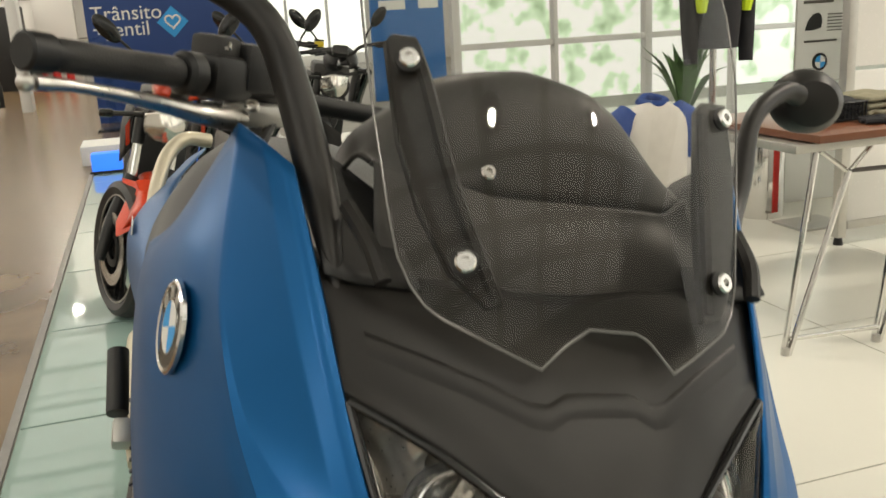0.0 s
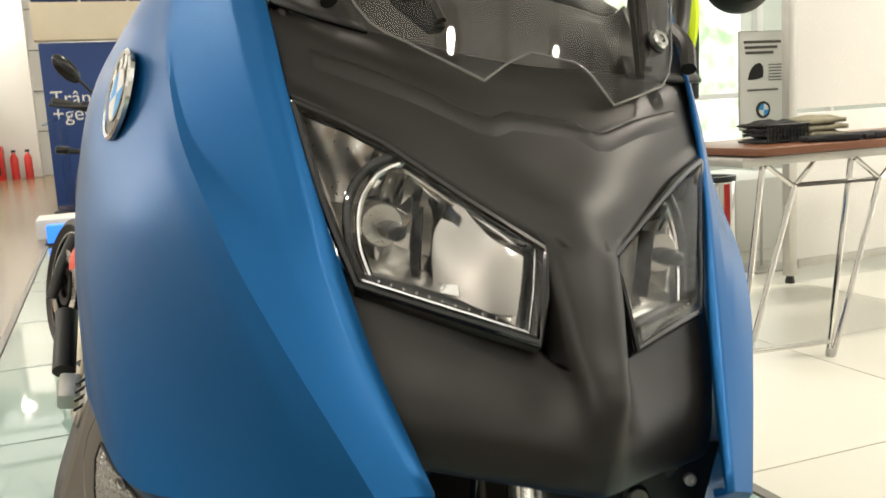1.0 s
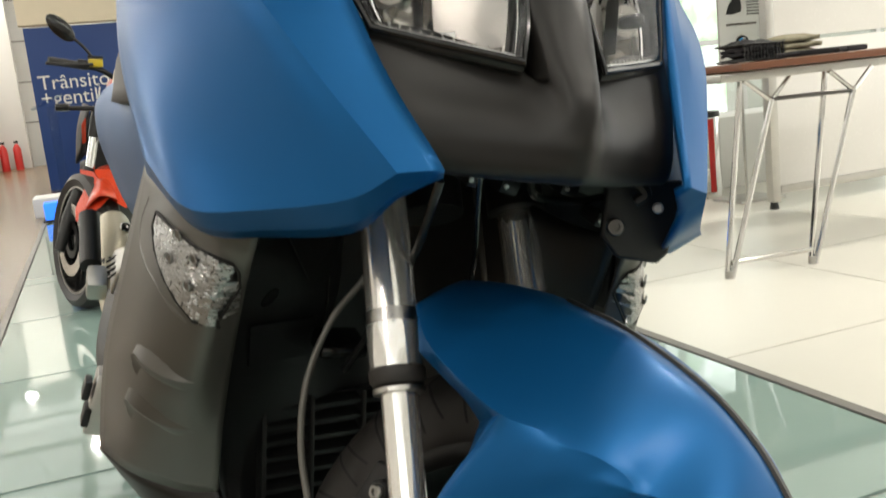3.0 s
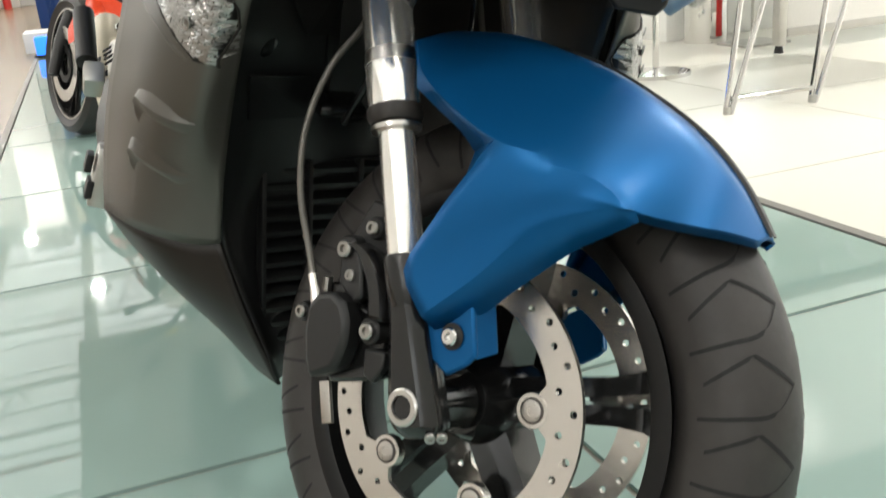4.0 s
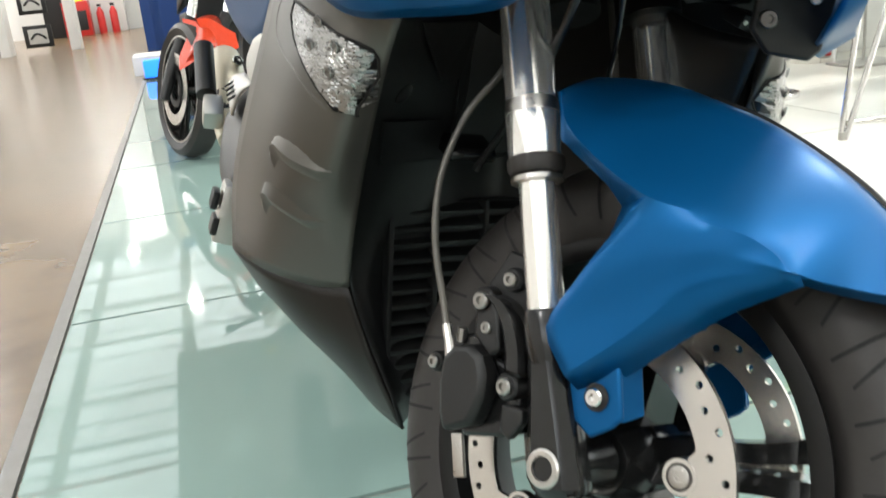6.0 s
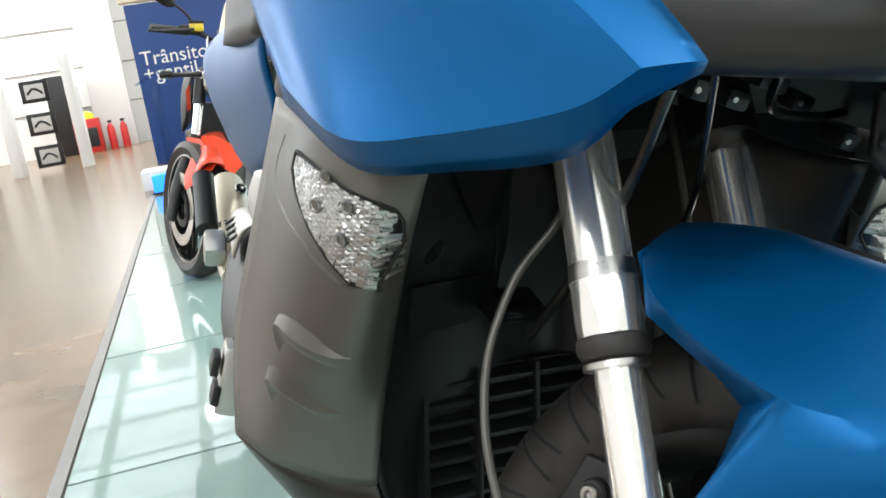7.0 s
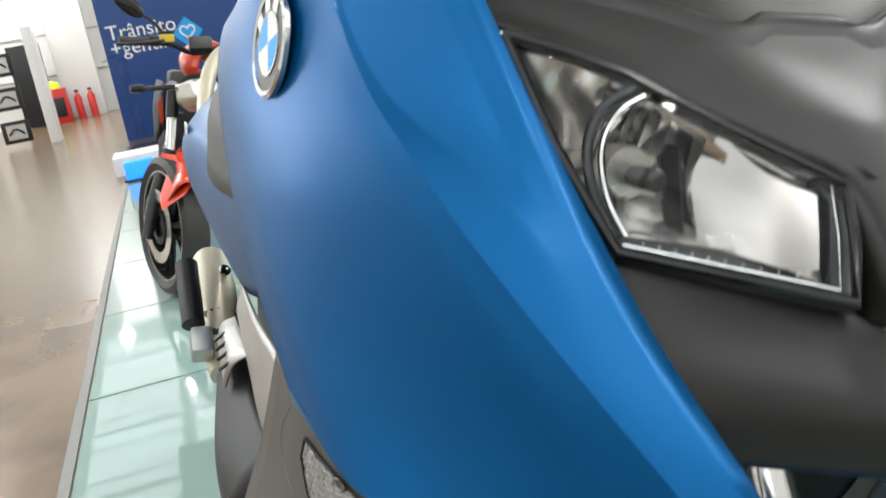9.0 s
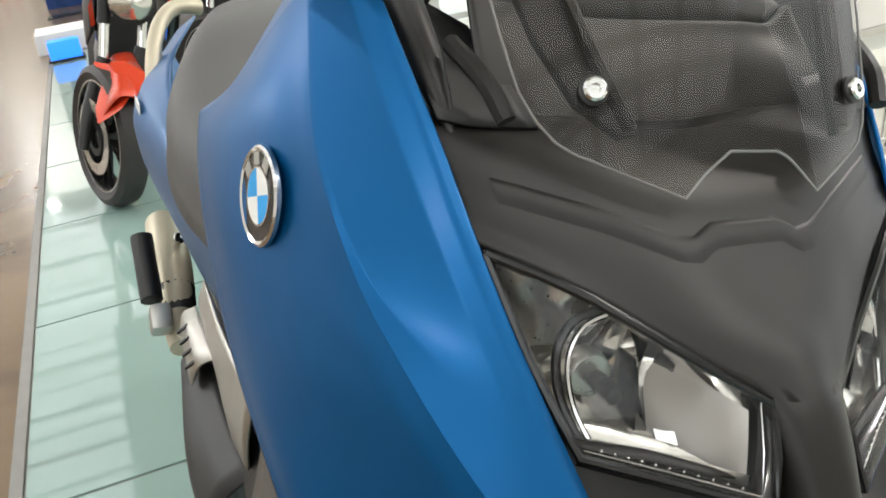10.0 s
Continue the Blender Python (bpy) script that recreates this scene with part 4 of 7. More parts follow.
def controls():
    """Handlebars with grips, levers, switches and mirrors."""
    bar = part("handlebar", tube([(-0.40, 0.605, 1.142), (-0.30, 0.70, 1.136), (-0.2, 0.78, 1.12), (0.0, 0.85, 1.10), (0.2, 0.92, 1.06), (0.32, 1.0, 1.02), (0.40, 1.09, 1.0)], 0.010), BLACK, scooter)
    d = Vector((0.088, 0.08, -0.005)).normalized()
    e = Vector((-0.392, 0.617, 1.1415))
    part("grip", tube([e + d * s for s in (0, 0.004, 0.06, 0.115, 0.118)], (0.010, 0.0128, 0.0122, 0.0130, 0.010), 18, 3), GRIP, bar, "black ribbed rubber grip")
    part("bar_end", tube([e - d * 0.028, e - d * 0.026, e - d * 0.006, e - d * 0.003], (0.0125, 0.0148, 0.0148, 0.010), 18, 1, smooth=False), BLACK, bar, "black bar end weight")
    bm = tube([e + d * 0.122, e + d * 0.126, e + d * 0.140, e + d * 0.143], (0.015, 0.019, 0.019, 0.015), 18, 1, smooth=False)
    block(e + d * 0.175, (0.05, 0.034, 0.04), bm, 0.008, d.to_track_quat("X", "Z").to_matrix().to_4x4())
    part("switch_housing", bm, BLACK, bar, "black switch housing")
    part("brake_lever", tube([(-0.402, 0.580, 1.122), (-0.375, 0.603, 1.121), (-0.33, 0.645, 1.114), (-0.285, 0.69, 1.104), (-0.245, 0.715, 1.100)], (0.0060, 0.0046, 0.0060, 0.0085, 0.011), 12), STEEL, bar, "polished silver brake lever")
    bm = bmesh.new()
    bmesh.ops.create_uvsphere(bm, u_segments=14, v_segments=10, radius=0.0065, matrix=Matrix.Translation((-0.407, 0.576, 1.122)))
    part("lever_ball", bm, ALLOY, bar)
    part("master_cylinder", block(e + d * 0.215 + Vector((0.0, 0.0, 0.012)), (0.055, 0.04, 0.045), None, 0.007, d.to_track_quat("X", "Z").to_matrix().to_4x4()), BLACK, bar, "black brake master cylinder")
    part("switch_box", block(e + d * 0.165 + Vector((0.0, 0.01, 0.022)), (0.03, 0.035, 0.03), None, 0.006, d.to_track_quat("X", "Z").to_matrix().to_4x4()), GRIP, bar)
    bolt("clamp_screw", e + d * 0.190 + Vector((-0.01, -0.02, 0.028)), (-0.3, -0.6, 0.7), 0.005, bar, CHROME)
    bolt("lever_pivot", (-0.238, 0.708, 1.112), (-0.1, -0.5, 0.85), 0.007, bar, STEEL)
    part("brake_pipe", tube([(-0.215, 0.735, 1.10), (-0.235, 0.70, 1.06), (-0.225, 0.71, 1.02), (-0.19, 0.75, 1.0)], 0.005, 8), BLACK, bar)
    part("lever_clamp", block((-0.225, 0.742, 1.105), (0.07, 0.035, 0.02), None, 0.006, pose(0, 0, 0, 0, 0, 40)), ALLOY, bar, "cast lever clamp")
    part("clutch_grip", tube([(0.29, 0.97, 1.032), (0.34, 1.02, 1.015), (0.40, 1.085, 1.0)], 0.017, 14), GRIP, bar, "black ribbed rubber grip")
    for flip in (1, -1):
        st = [(-0.186, 0.528, 0.995), (-0.190, 0.56, 1.03), (-0.194, 0.60, 1.064), (-0.213, 0.64, 1.131), (-0.236, 0.66, 1.182), (-0.272, 0.68, 1.208), (-0.33, 0.70, 1.225)]
        if flip == 1:
            stem = part("mirror_stalk", tube(st, (0.004, 0.011, 0.0155, 0.0155, 0.0145, 0.014, 0.014), 14), DARK, scooter, "thick matt black mirror stalk")
            bm = bmesh.new()
            bmesh.ops.create_uvsphere(bm, u_segments=20, v_segments=14, radius=0.075, matrix=Matrix.Translation((-0.40, 0.70, 1.27)) @ Matrix.Diagonal((1.2, 0.35, 0.75, 1)))
            part("mirror", bm, DARK, stem)
        else:
            stem = part("mirror_stalk", tube([(0.205, 0.60, 1.03), (0.25, 0.665, 1.055), (0.279, 0.70, 1.09), (0.300, 0.73, 1.142), (0.325, 0.75, 1.170), (0.372, 0.775, 1.192), (0.40, 0.785, 1.19)], (0.010, 0.011, 0.0115, 0.0105, 0.0105, 0.011, 0.013), 14), DARK, scooter, "matt black mirror stalk")
            bm = lathe([(-0.024, 0.010), (-0.018, 0.028), (-0.004, 0.038), (0.010, 0.040), (0.014, 0.037)], 32, "y")
            bmesh.ops.transform(bm, matrix=Matrix.Translation((0.428, 0.80, 1.184)) @ pose(0, 0, 0, 5, 0, -20) @ Matrix.Diagonal((1.1, 1, 0.98, 1)), verts=bm.verts)
            part("mirror", bm, DARK, stem, "round matt black mirror shell")


def front_wheel():
    rim_prof = [(-0.049, 0.199), (-0.050, 0.190), (-0.046, 0.18), (-0.02, 0.172), (0.02, 0.172), (0.046, 0.18), (0.050, 0.190), (0.049, 0.199), (0.044, 0.188), (0.0, 0.18), (-0.044, 0.188)]
    off = 0.006
    bm = lathe([(x + off, r) for x, r in rim_prof], 72, "x", closed=True)
    RIMBLACK = material("rim_black", (0.004, 0.004, 0.004), 0.34, 0, 0.1, 9, 300)
    RIMBLACK.node_tree.nodes["Principled BSDF"].inputs["Specular IOR Level"].default_value = 0.3
    wheel = part("front_wheel", bm, RIMBLACK, scooter, "gloss black cast wheel with paired spokes", m=G)
    sp = bmesh.new()
    for s in (-1, 1):
        vs = []
        for r, off, w, t in ((0.03, 0.010, 0.019, 0.030), (0.09, 0.011, 0.016, 0.026), (0.14, 0.0125, 0.0165, 0.024), (0.165, 0.0155, 0.018, 0.026), (0.182, 0.020, 0.024, 0.030)):
            vs.append([sp.verts.new(p) for p in ((-t, s * off - w / 2, r), (-t * 0.8, s * off + w / 2, r), (t * 0.8, s * off + w / 2, r), (t, s * off - w / 2, r))])
        for x, y in zip(vs, vs[1:]):
            for i in range(4):
                sp.faces.new((x[i], x[(i + 1) % 4], y[(i + 1) % 4], y[i]))
    bmesh.ops.recalc_face_normals(sp, faces=sp.faces)
    me = bpy.data.meshes.new("spoke")
    sp.to_mesh(me)
    sp.free()
    me.materials.append(GLOSSBLACK)
    for k in range(5):
        ob = new("spoke", me)
        ob.parent = wheel
        ob.matrix_basis = Matrix.Rotation(math.radians(72 * k + SPOKE0), 4, "X")
    part("hub", lathe([(-0.055, 0.02), (-0.055, 0.03), (-0.03, 0.042), (0.03, 0.042), (0.055, 0.03), (0.055, 0.02)], 32, "x"), GLOSSBLACK, wheel)
    tyre = [(-0.047, 0.194), (-0.053, 0.206), (-0.057, 0.226), (-0.055, 0.245), (-0.045, 0.262), (-0.025, 0.275), (0.0, 0.2805), (0.025, 0.275), (0.045, 0.262), (0.055, 0.245), (0.057, 0.226), (0.053, 0.206), (0.047, 0.194)]
    prof = spline([(a, b, 0) for a, b in tyre], 3)
    part("tyre", lathe([(p.x + off, p.y) for p in prof] + [(0.03 + off, 0.186), (-0.03 + off, 0.186)], 120, "x", closed=True), RUBBER, wheel, "black road tyre with angled tread grooves")
    # tread grooves: flat dark strips across each half of the tread, painted for shade
    half = [p for p in prof if p.x <= 1e-6][::-1]
    run = [0.0]
    for a, b in zip(half, half[1:]):
        run.append(run[-1] + (b - a).length)
    def on_tread(q, a, side):
        """A point of the tread: q from the crown (0) to the bead (1)."""
        x = float(np.interp(q * run[-1], run, [p.x for p in half]))
        r = float(np.interp(q * run[-1], run, [p.y for p in half]))
        out = Vector((x, r - 0.225)).normalized() * 0.0007
        return Vector((side * (x + out.x) * -1 + off, (r + out.y) * math.cos(a), (r + out.y) * math.sin(a)))
    for s in (1, -1):
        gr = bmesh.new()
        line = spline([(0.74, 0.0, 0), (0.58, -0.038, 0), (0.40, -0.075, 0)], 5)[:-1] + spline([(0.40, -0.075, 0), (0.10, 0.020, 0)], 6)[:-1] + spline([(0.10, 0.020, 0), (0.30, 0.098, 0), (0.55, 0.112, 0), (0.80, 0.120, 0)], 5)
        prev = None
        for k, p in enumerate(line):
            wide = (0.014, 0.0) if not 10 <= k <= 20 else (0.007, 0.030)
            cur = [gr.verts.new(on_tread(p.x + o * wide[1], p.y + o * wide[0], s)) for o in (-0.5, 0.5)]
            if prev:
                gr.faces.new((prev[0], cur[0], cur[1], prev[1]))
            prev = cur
        me = bpy.data.meshes.new("tread_groove_shade")
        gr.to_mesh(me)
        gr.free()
        me.materials.append(GROOVE_SHADE)
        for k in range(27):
            ob = new("tread_groove_shade", me)
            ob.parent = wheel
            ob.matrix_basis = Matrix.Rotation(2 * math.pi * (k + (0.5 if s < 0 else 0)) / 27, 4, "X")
    for s in (-1, 1):
        disc = bmesh.new()
        x0, x1 = s * 0.0655, s * 0.0705
        tab = lambda a: 0.018 * max(0.0, math.cos(2.5 * (a - TAB0)) ** 2 - 0.72) / 0.28
        loops = [[(0.135, 2 * math.pi * i / 144) for i in range(144)], [(0.104 - tab(2 * math.pi * i / 144), 2 * math.pi * i / 144) for i in range(144)]]
        loops = [[(r * math.cos(a), r * math.sin(a)) for r, a in lp] for lp in loops]
        for i in range(40):
            a, r = TAB0 + 2 * math.pi * i / 40, (0.1265, 0.1140, 0.1262, 0.1205, 0.1268, 0.1205, 0.1262, 0.1140)[i % 8]
            loops.append([(r * math.cos(a) + 0.0034 * math.cos(q), r * math.sin(a) + 0.0034 * math.sin(q)) for q in (2 * math.pi * j / 10 for j in range(10))])
        rings = []
        for lp in loops:
            vs = [disc.verts.new((x1, y, z)) for y, z in lp]
            rings += [disc.edges.new((vs[i], vs[(i + 1) % len(vs)])) for i in range(len(vs))]
        bmesh.ops.triangle_fill(disc, edges=rings, use_beauty=True, normal=(s, 0, 0))
        grown = bmesh.ops.extrude_face_region(disc, geom=list(disc.faces))["geom"]
        bmesh.ops.translate(disc, vec=(x0 - x1, 0, 0), verts=[g for g in grown if isinstance(g, bmesh.types.BMVert)])
        part("brake_disc", disc, DISC, wheel, "drilled steel brake disc", smooth=False)
        for k in range(5):
            a = TAB0 + math.radians(72 * k)
            p = (x0 + s * 0.005, 0.0873 * math.cos(a), 0.0873 * math.sin(a))
            part("disc_tab", lathe([(x0 - s * 0.004, 0.0155), (x0 + s * 0.0048, 0.0155), (x0 + s * 0.0054, 0.0150)], 24, "x", None, (0, p[1], p[2])), DISC, wheel)
            part("bolt_ring", lathe([(x0 + s * 0.0054, 0.0115), (x0 + s * 0.0058, 0.0115), (x0 + s * 0.0058, 0.0098)], 24, "x", None, (0, p[1], p[2])), AXLE, wheel)
            bolt("disc_bolt", (x0 + s * 0.0054, p[1], p[2]), (s, 0, 0), 0.0092, wheel, STEEL, 0.0018)


TAB0 = math.radians(187.5)
SPOKE0 = 94.0


def fork():
    for s in (-1, 1):
        x, yb = 0.119 * s, -0.003
        leg = part("fork_leg", lathe([(0.262, 0.0001), (0.262, 0.0235), (0.275, 0.0240), (0.30, 0.0240), (0.306, 0.0228), (0.440, 0.0228), (0.442, 0.0238), (0.446, 0.0238), (0.448, 0.0228), (0.62, 0.0228)], 36, "z", None, (x, yb, 0)), FORKTUBE, scooter, "polished upside-down fork leg", m=G)
        part("fork_band", lathe([(0.302, 0.0242), (0.314, 0.0231)], 36, "z", None, (x, yb, 0)), STEEL, leg, "grey band round the fork leg")
        part("stanchion", lathe([(0.112, 0.0165), (0.275, 0.0165)], 32, "z", None, (x, yb, 0)), FORKTUBE, leg, "chrome plated inner tube")
        part("dust_seal", lathe([(0.246, 0.0175), (0.248, 0.0225), (0.253, 0.0252), (0.261, 0.0252), (0.263, 0.0235)], 32, "z", None, (x, yb, 0)), RUBBER, leg, "black rubber dust seal")
        part("seal_ring", lathe([(0.241, 0.0170), (0.241, 0.0228), (0.245, 0.0228), (0.245, 0.0170)], 32, "z", None, (x, yb, 0)), STEEL, leg)
        bm = pod([(yb, 0.108, 0.0165), (-0.002, 0.03, 0.0175), (0.0, -0.004, 0.024), (-0.016, -0.016, 0.012)], x - s * 0.022, x + s * 0.016, 0.011)
        part("foot_collar", lathe([(0.085, 0.0170), (0.100, 0.0195), (0.126, 0.0200), (0.130, 0.0190), (0.130, 0.0165)], 28, "z", None, (x, yb, 0)), GLOSSBLACK, leg)
        part("fork_foot", bm, GLOSSBLACK, leg, "gloss black cast fork foot")
        part("axle_bolt", lathe([(x + s * 0.010, 0.0165), (x + s * 0.0170, 0.0165), (x + s * 0.0185, 0.0145), (x + s * 0.0185, 0.0105), (x + s * 0.006, 0.010)], 6 if s > 0 else 18, "x", None, (0, 0.0, 0.0)), STEEL, leg, "steel axle bolt with socket")
        for q in (-0.022, -0.034):
            bolt("pinch_bolt", (x + s * 0.010, q, -0.026), (s * 0.6, -0.4, -0.4), 0.0048, leg, BOLT)
        # caliper with its lugs
        plane = lambda pts, at: [(at * s, y, z) for y, z in pts]
        bm = slab(plane([(0.106, 0.099), (0.092, 0.108), (0.074, 0.107), (0.062, 0.096), (0.0585, 0.078), (0.063, 0.060), (0.072, 0.046), (0.080, 0.036), (0.112, 0.031), (0.115, 0.050), (0.113, 0.076)], 0.108), 0.026, (s, 0, 0))
        cal = part("brake_caliper", bm, BLACK, scooter, "black brake caliper", m=G, bevel=0.006)
        part("caliper_bridge", slab(plane([(0.098, 0.120), (0.080, 0.118), (0.064, 0.096), (0.035, 0.077), (0.038, 0.046), (0.060, 0.024), (0.108, 0.026), (0.118, 0.06), (0.116, 0.095)], 0.060), 0.050, (s, 0, 0)), GLOSSBLACK, cal, "gloss black inner caliper half", bevel=0.004)
        part("caliper_ear", slab(plane([(0.080, 0.116), (0.074, 0.146), (0.066, 0.158), (0.056, 0.154), (0.050, 0.130), (0.052, 0.100), (0.063, 0.094)], 0.106), 0.012, (s, 0, 0)), BLACK, cal, "black caliper ear", bevel=0.003)
        strap = spline([(0.062, 0.152, 0), (0.046, 0.140, 0), (0.037, 0.118, 0), (0.035, 0.098, 0), (0.037, 0.078, 0)], 5)
        bm = bmesh.new()
        net([[(s * (0.112 + d), p.x + e, p.y + e * 0.4) for p in strap] for e, d in ((0.009, -0.010), (0.008, 0.006), (0.004, 0.009), (-0.006, 0.009), (-0.009, 0.005), (-0.009, -0.010))], bm)
        part("caliper_strap", bm, GLOSSBLACK, cal, "curved black caliper strap", thick=0.002)
        part("caliper_bracket", slab(plane([(0.078, 0.158), (0.045, 0.190), (0.022, 0.178), (0.026, 0.110), (0.022, 0.052), (0.050, 0.040), (0.070, 0.10)], 0.092), 0.008, (s, 0, 0)), BLACK, cal, "black caliper bracket", bevel=0.002)
        part("guide_tab", slab(plane([(0.050, 0.053), (0.027, 0.047), (0.030, 0.035), (0.045, 0.022), (0.054, 0.030)], 0.112), 0.010, (s, 0, 0)), INNER, cal, "grey guide tab", bevel=0.002)
        for p, r, back in (((0.122, 0.044, 0.068), 0.0088, 0.018), ((0.118, 0.067, 0.146), 0.0092, 0.014), ((0.108, 0.040, 0.162), 0.0078, 0.012), ((0.112, 0.134, 0.096), 0.0070, 0.016)):
            part("bolt_boss", lathe([(s * (p[0] - back), r * 1.45), (s * (p[0] - 0.002), r * 1.4), (s * p[0], r * 1.2)], 18, "x", None, (0, p[1], p[2])), BLACK, cal)
            bolt("caliper_bolt", (s * (p[0] - 0.001), p[1], p[2]), (s, 0, 0), r * 0.9, cal, BOLT, 0.006)
        bolt("lug_pin", (0.118 * s, 0.064, 0.121), (s, 0, 0), 0.0055, cal, BOLT, 0.003)
        part("bleed_nipple", tube([(0.112 * s, 0.100, 0.112), (0.113 * s, 0.096, 0.124)], 0.0045, 8, 1, smooth=False), BOLT, cal)
        part("pad_plate", block((0.100 * s, 0.1215, 0.008), (0.004, 0.013, 0.040), None, 0.001), STEEL, cal, "bright steel brake pad plate")
        part("pad_plate", block((0.086 * s, 0.048, 0.006), (0.004, 0.011, 0.040), None, 0.001), AXLE, cal, "dark brake pad plate")
        hose = [(0.120 * s, 0.109, 0.118), (0.119 * s, 0.113, 0.15), (0.123 * s, 0.116, 0.21), (0.121 * s, 0.106, 0.27), (0.111 * s, 0.078, 0.325), (0.099 * s, 0.040, 0.362), (0.089 * s, 0.03, 0.40), (0.089 * s, 0.028, 0.52)]
        part("brake_hose", tube(hose, 0.0036, 10), GREY, cal, "grey braided brake hose")
        part("hose_fitting", tube([(0.121 * s, 0.105, 0.094), (0.121 * s, 0.107, 0.112), (0.120 * s, 0.110, 0.128)], (0.0065, 0.0048, 0.0045), 10), STEEL, cal)
        part("wheel_carrier", lathe([(s * 0.05, 0.018), (s * 0.06, 0.026), (x - s * 0.012, 0.026)], 24, "x"), GLOSSBLACK, leg)
    for s in (-1, 1):
        part("fork_yoke", lathe([(0.458, 0.024), (0.460, 0.033), (0.51, 0.033)], 28, "z", None, (0.119 * s, -0.003, 0)), BLACK, scooter, "black lower fork yoke", m=G)
    part("fork_bridge", block((0, 0.02, 0.53), (0.30, 0.09, 0.035), None, 0.01), BLACK, scooter, m=G)


def even(pts, count):
    """count points along the curve through pts, evenly spaced in the spans."""
    fine = spline(pts, 12)
    return [fine[round(k * (len(fine) - 1) / (count - 1))] for k in range(count)]


def fender():
    """The blue front mudguard: a crowned blade over the tyre, folded at the shoulder, with an arm down to each fork leg."""
    n = 5
    crest = [(0, -0.020, 0.352), (0, -0.056, 0.343), (0, -0.093, 0.327), (0, -0.131, 0.3014), (0, -0.160, 0.281), (0, -0.190, 0.254), (0, -0.220, 0.223), (0, -0.243, 0.194), (0, -0.262, 0.160), (0, -0.272, 0.134), (0, -0.2795, 0.110)]
    fold = [(-0.131, -0.042, 0.311), (-0.132, -0.047, 0.280), (-0.134, -0.077, 0.241), (-0.139, -0.117, 0.205), (-0.132, -0.152, 0.187), (-0.123, -0.183, 0.172), (-0.112, -0.200, 0.155), (-0.104, -0.213, 0.134), (-0.085, -0.245, 0.120), (-0.055, -0.263, 0.114), (-0.016, -0.2775, 0.107)]
    bulge = [(b, 0, 0) for b in (0.014, 0.020, 0.026, 0.029, 0.028, 0.026, 0.022, 0.018, 0.012, 0.006, 0.001)]
    crest, fold, bulge = spline(crest, n), spline(fold, n), [v.x for v in spline(bulge, n)]
    low = even([(-0.130, -0.0376, 0.270), (-0.128, -0.059, 0.244), (-0.126, -0.076, 0.2235), (-0.122, -0.086, 0.204)], 3 * n + 1)
    top = []
    for c, f, b in zip(crest, fold, bulge):
        up = Vector((0, c.y, c.z)).normalized() * 0.85 + Vector((-0.5, 0, 0))
        half = [f.lerp(c, s) + up * (b * k) for s, k in ((0, 0), (0.07, 0.10), (0.15, 0.20), (0.27, 0.34), (0.40, 0.47), (0.53, 0.57), (0.64, 0.63), (0.72, 0.65), (0.78, 0.64), (0.85, 0.53), (0.93, 0.28))]
        top.append(half + [c] + [Vector((-p.x, p.y, p.z)) for p in half[::-1]])
    bm = net(top, bmesh.new())
    a0, a1 = 3 * n, 7 * n
    ridge = fold[a0:a1 + 1]
    count = len(ridge)
    chamfer = []
    for i, p in enumerate(ridge):
        s = i / (count - 1)
        k = min(1.0, s / 0.12) * (1 - s) ** 0.5 * 0.8
        chamfer.append(p + Vector((0.001 - 0.013 * s, -0.001, -0.011)) * k)
    sill = even([(-0.140, -0.030, 0.074), (-0.132, -0.083, 0.100), (-0.128, -0.137, 0.130), (-0.120, -0.185, 0.136), (-0.104, -0.213, 0.134)], count)
    under = even([(-0.122, -0.030, 0.062), (-0.112, -0.0704, 0.0698), (-0.110, -0.102, 0.085), (-0.108, -0.156, 0.109), (-0.104, -0.190, 0.119), (-0.100, -0.2136, 0.1257)], count)
    rear = even([ridge[0], (-0.140, -0.0784, 0.1732), (-0.140, -0.0508, 0.1485), (-0.141, -0.0184, 0.1134), (-0.140, -0.030, 0.074)], 13)
    for s in (1, -1):
        net([fold[:a0 + 1], low], bm, s)
        net([ridge, chamfer], bm, s)
        face = []
        for j in range(13):
            t = j / 12
            shift = rear[j] - chamfer[0].lerp(sill[0], t)
            face.append([chamfer[i].lerp(sill[i], t) + shift * (1 - i / (count - 1)) ** 1.5 + Vector((-0.003 * 4 * t * (1 - t), 0, 0)) for i in range(count)])
        net(face, bm, s)
        net([sill, under], bm, s)
        net([fold[a1:], [Vector((p.x * 0.86, p.y * 0.975, p.z * 0.975 - 0.002)) for p in fold[a1:]]], bm, s)
    bmesh.ops.remove_doubles(bm, verts=bm.verts, dist=0.0006)
    body = part("front_mudguard", bm, BLUE, scooter, "satin blue front mudguard", m=G, thick=0.003, offset=-1, crease=24)
    for s in (1, -1):
        back = [[(-0.139, -0.117, 0.205), (-0.140, -0.0784, 0.1732), (-0.140, -0.0508, 0.1485), (-0.141, -0.0184, 0.1134)],
                [(-0.122, -0.086, 0.204), (-0.118, -0.062, 0.172), (-0.118, -0.040, 0.148), (-0.122, -0.018, 0.113)]]
        part("mudguard_return", sheet(back, 4, 2, None, s), BLUE, body, thick=0.003)
        a = [(-0.016, 0.075), (-0.061, 0.086), (-0.070, 0.078), (-0.068, 0.037), (-0.058, 0.030), (-0.036, 0.023), (-0.022, 0.038)]
        part("mount_plate", slab([(-0.114 * s, y, z) for y, z in a], 0.006, (-s, 0, 0)), BLUE, body, bevel=0.0025)
        part("mount_flange", slab([(-0.116 * s, -0.066, 0.082), (-0.096 * s, -0.074, 0.078), (-0.096 * s, -0.072, 0.038), (-0.116 * s, -0.064, 0.034)], 0.003, (0, -1, 0)), BLUE, body, bevel=0.001)
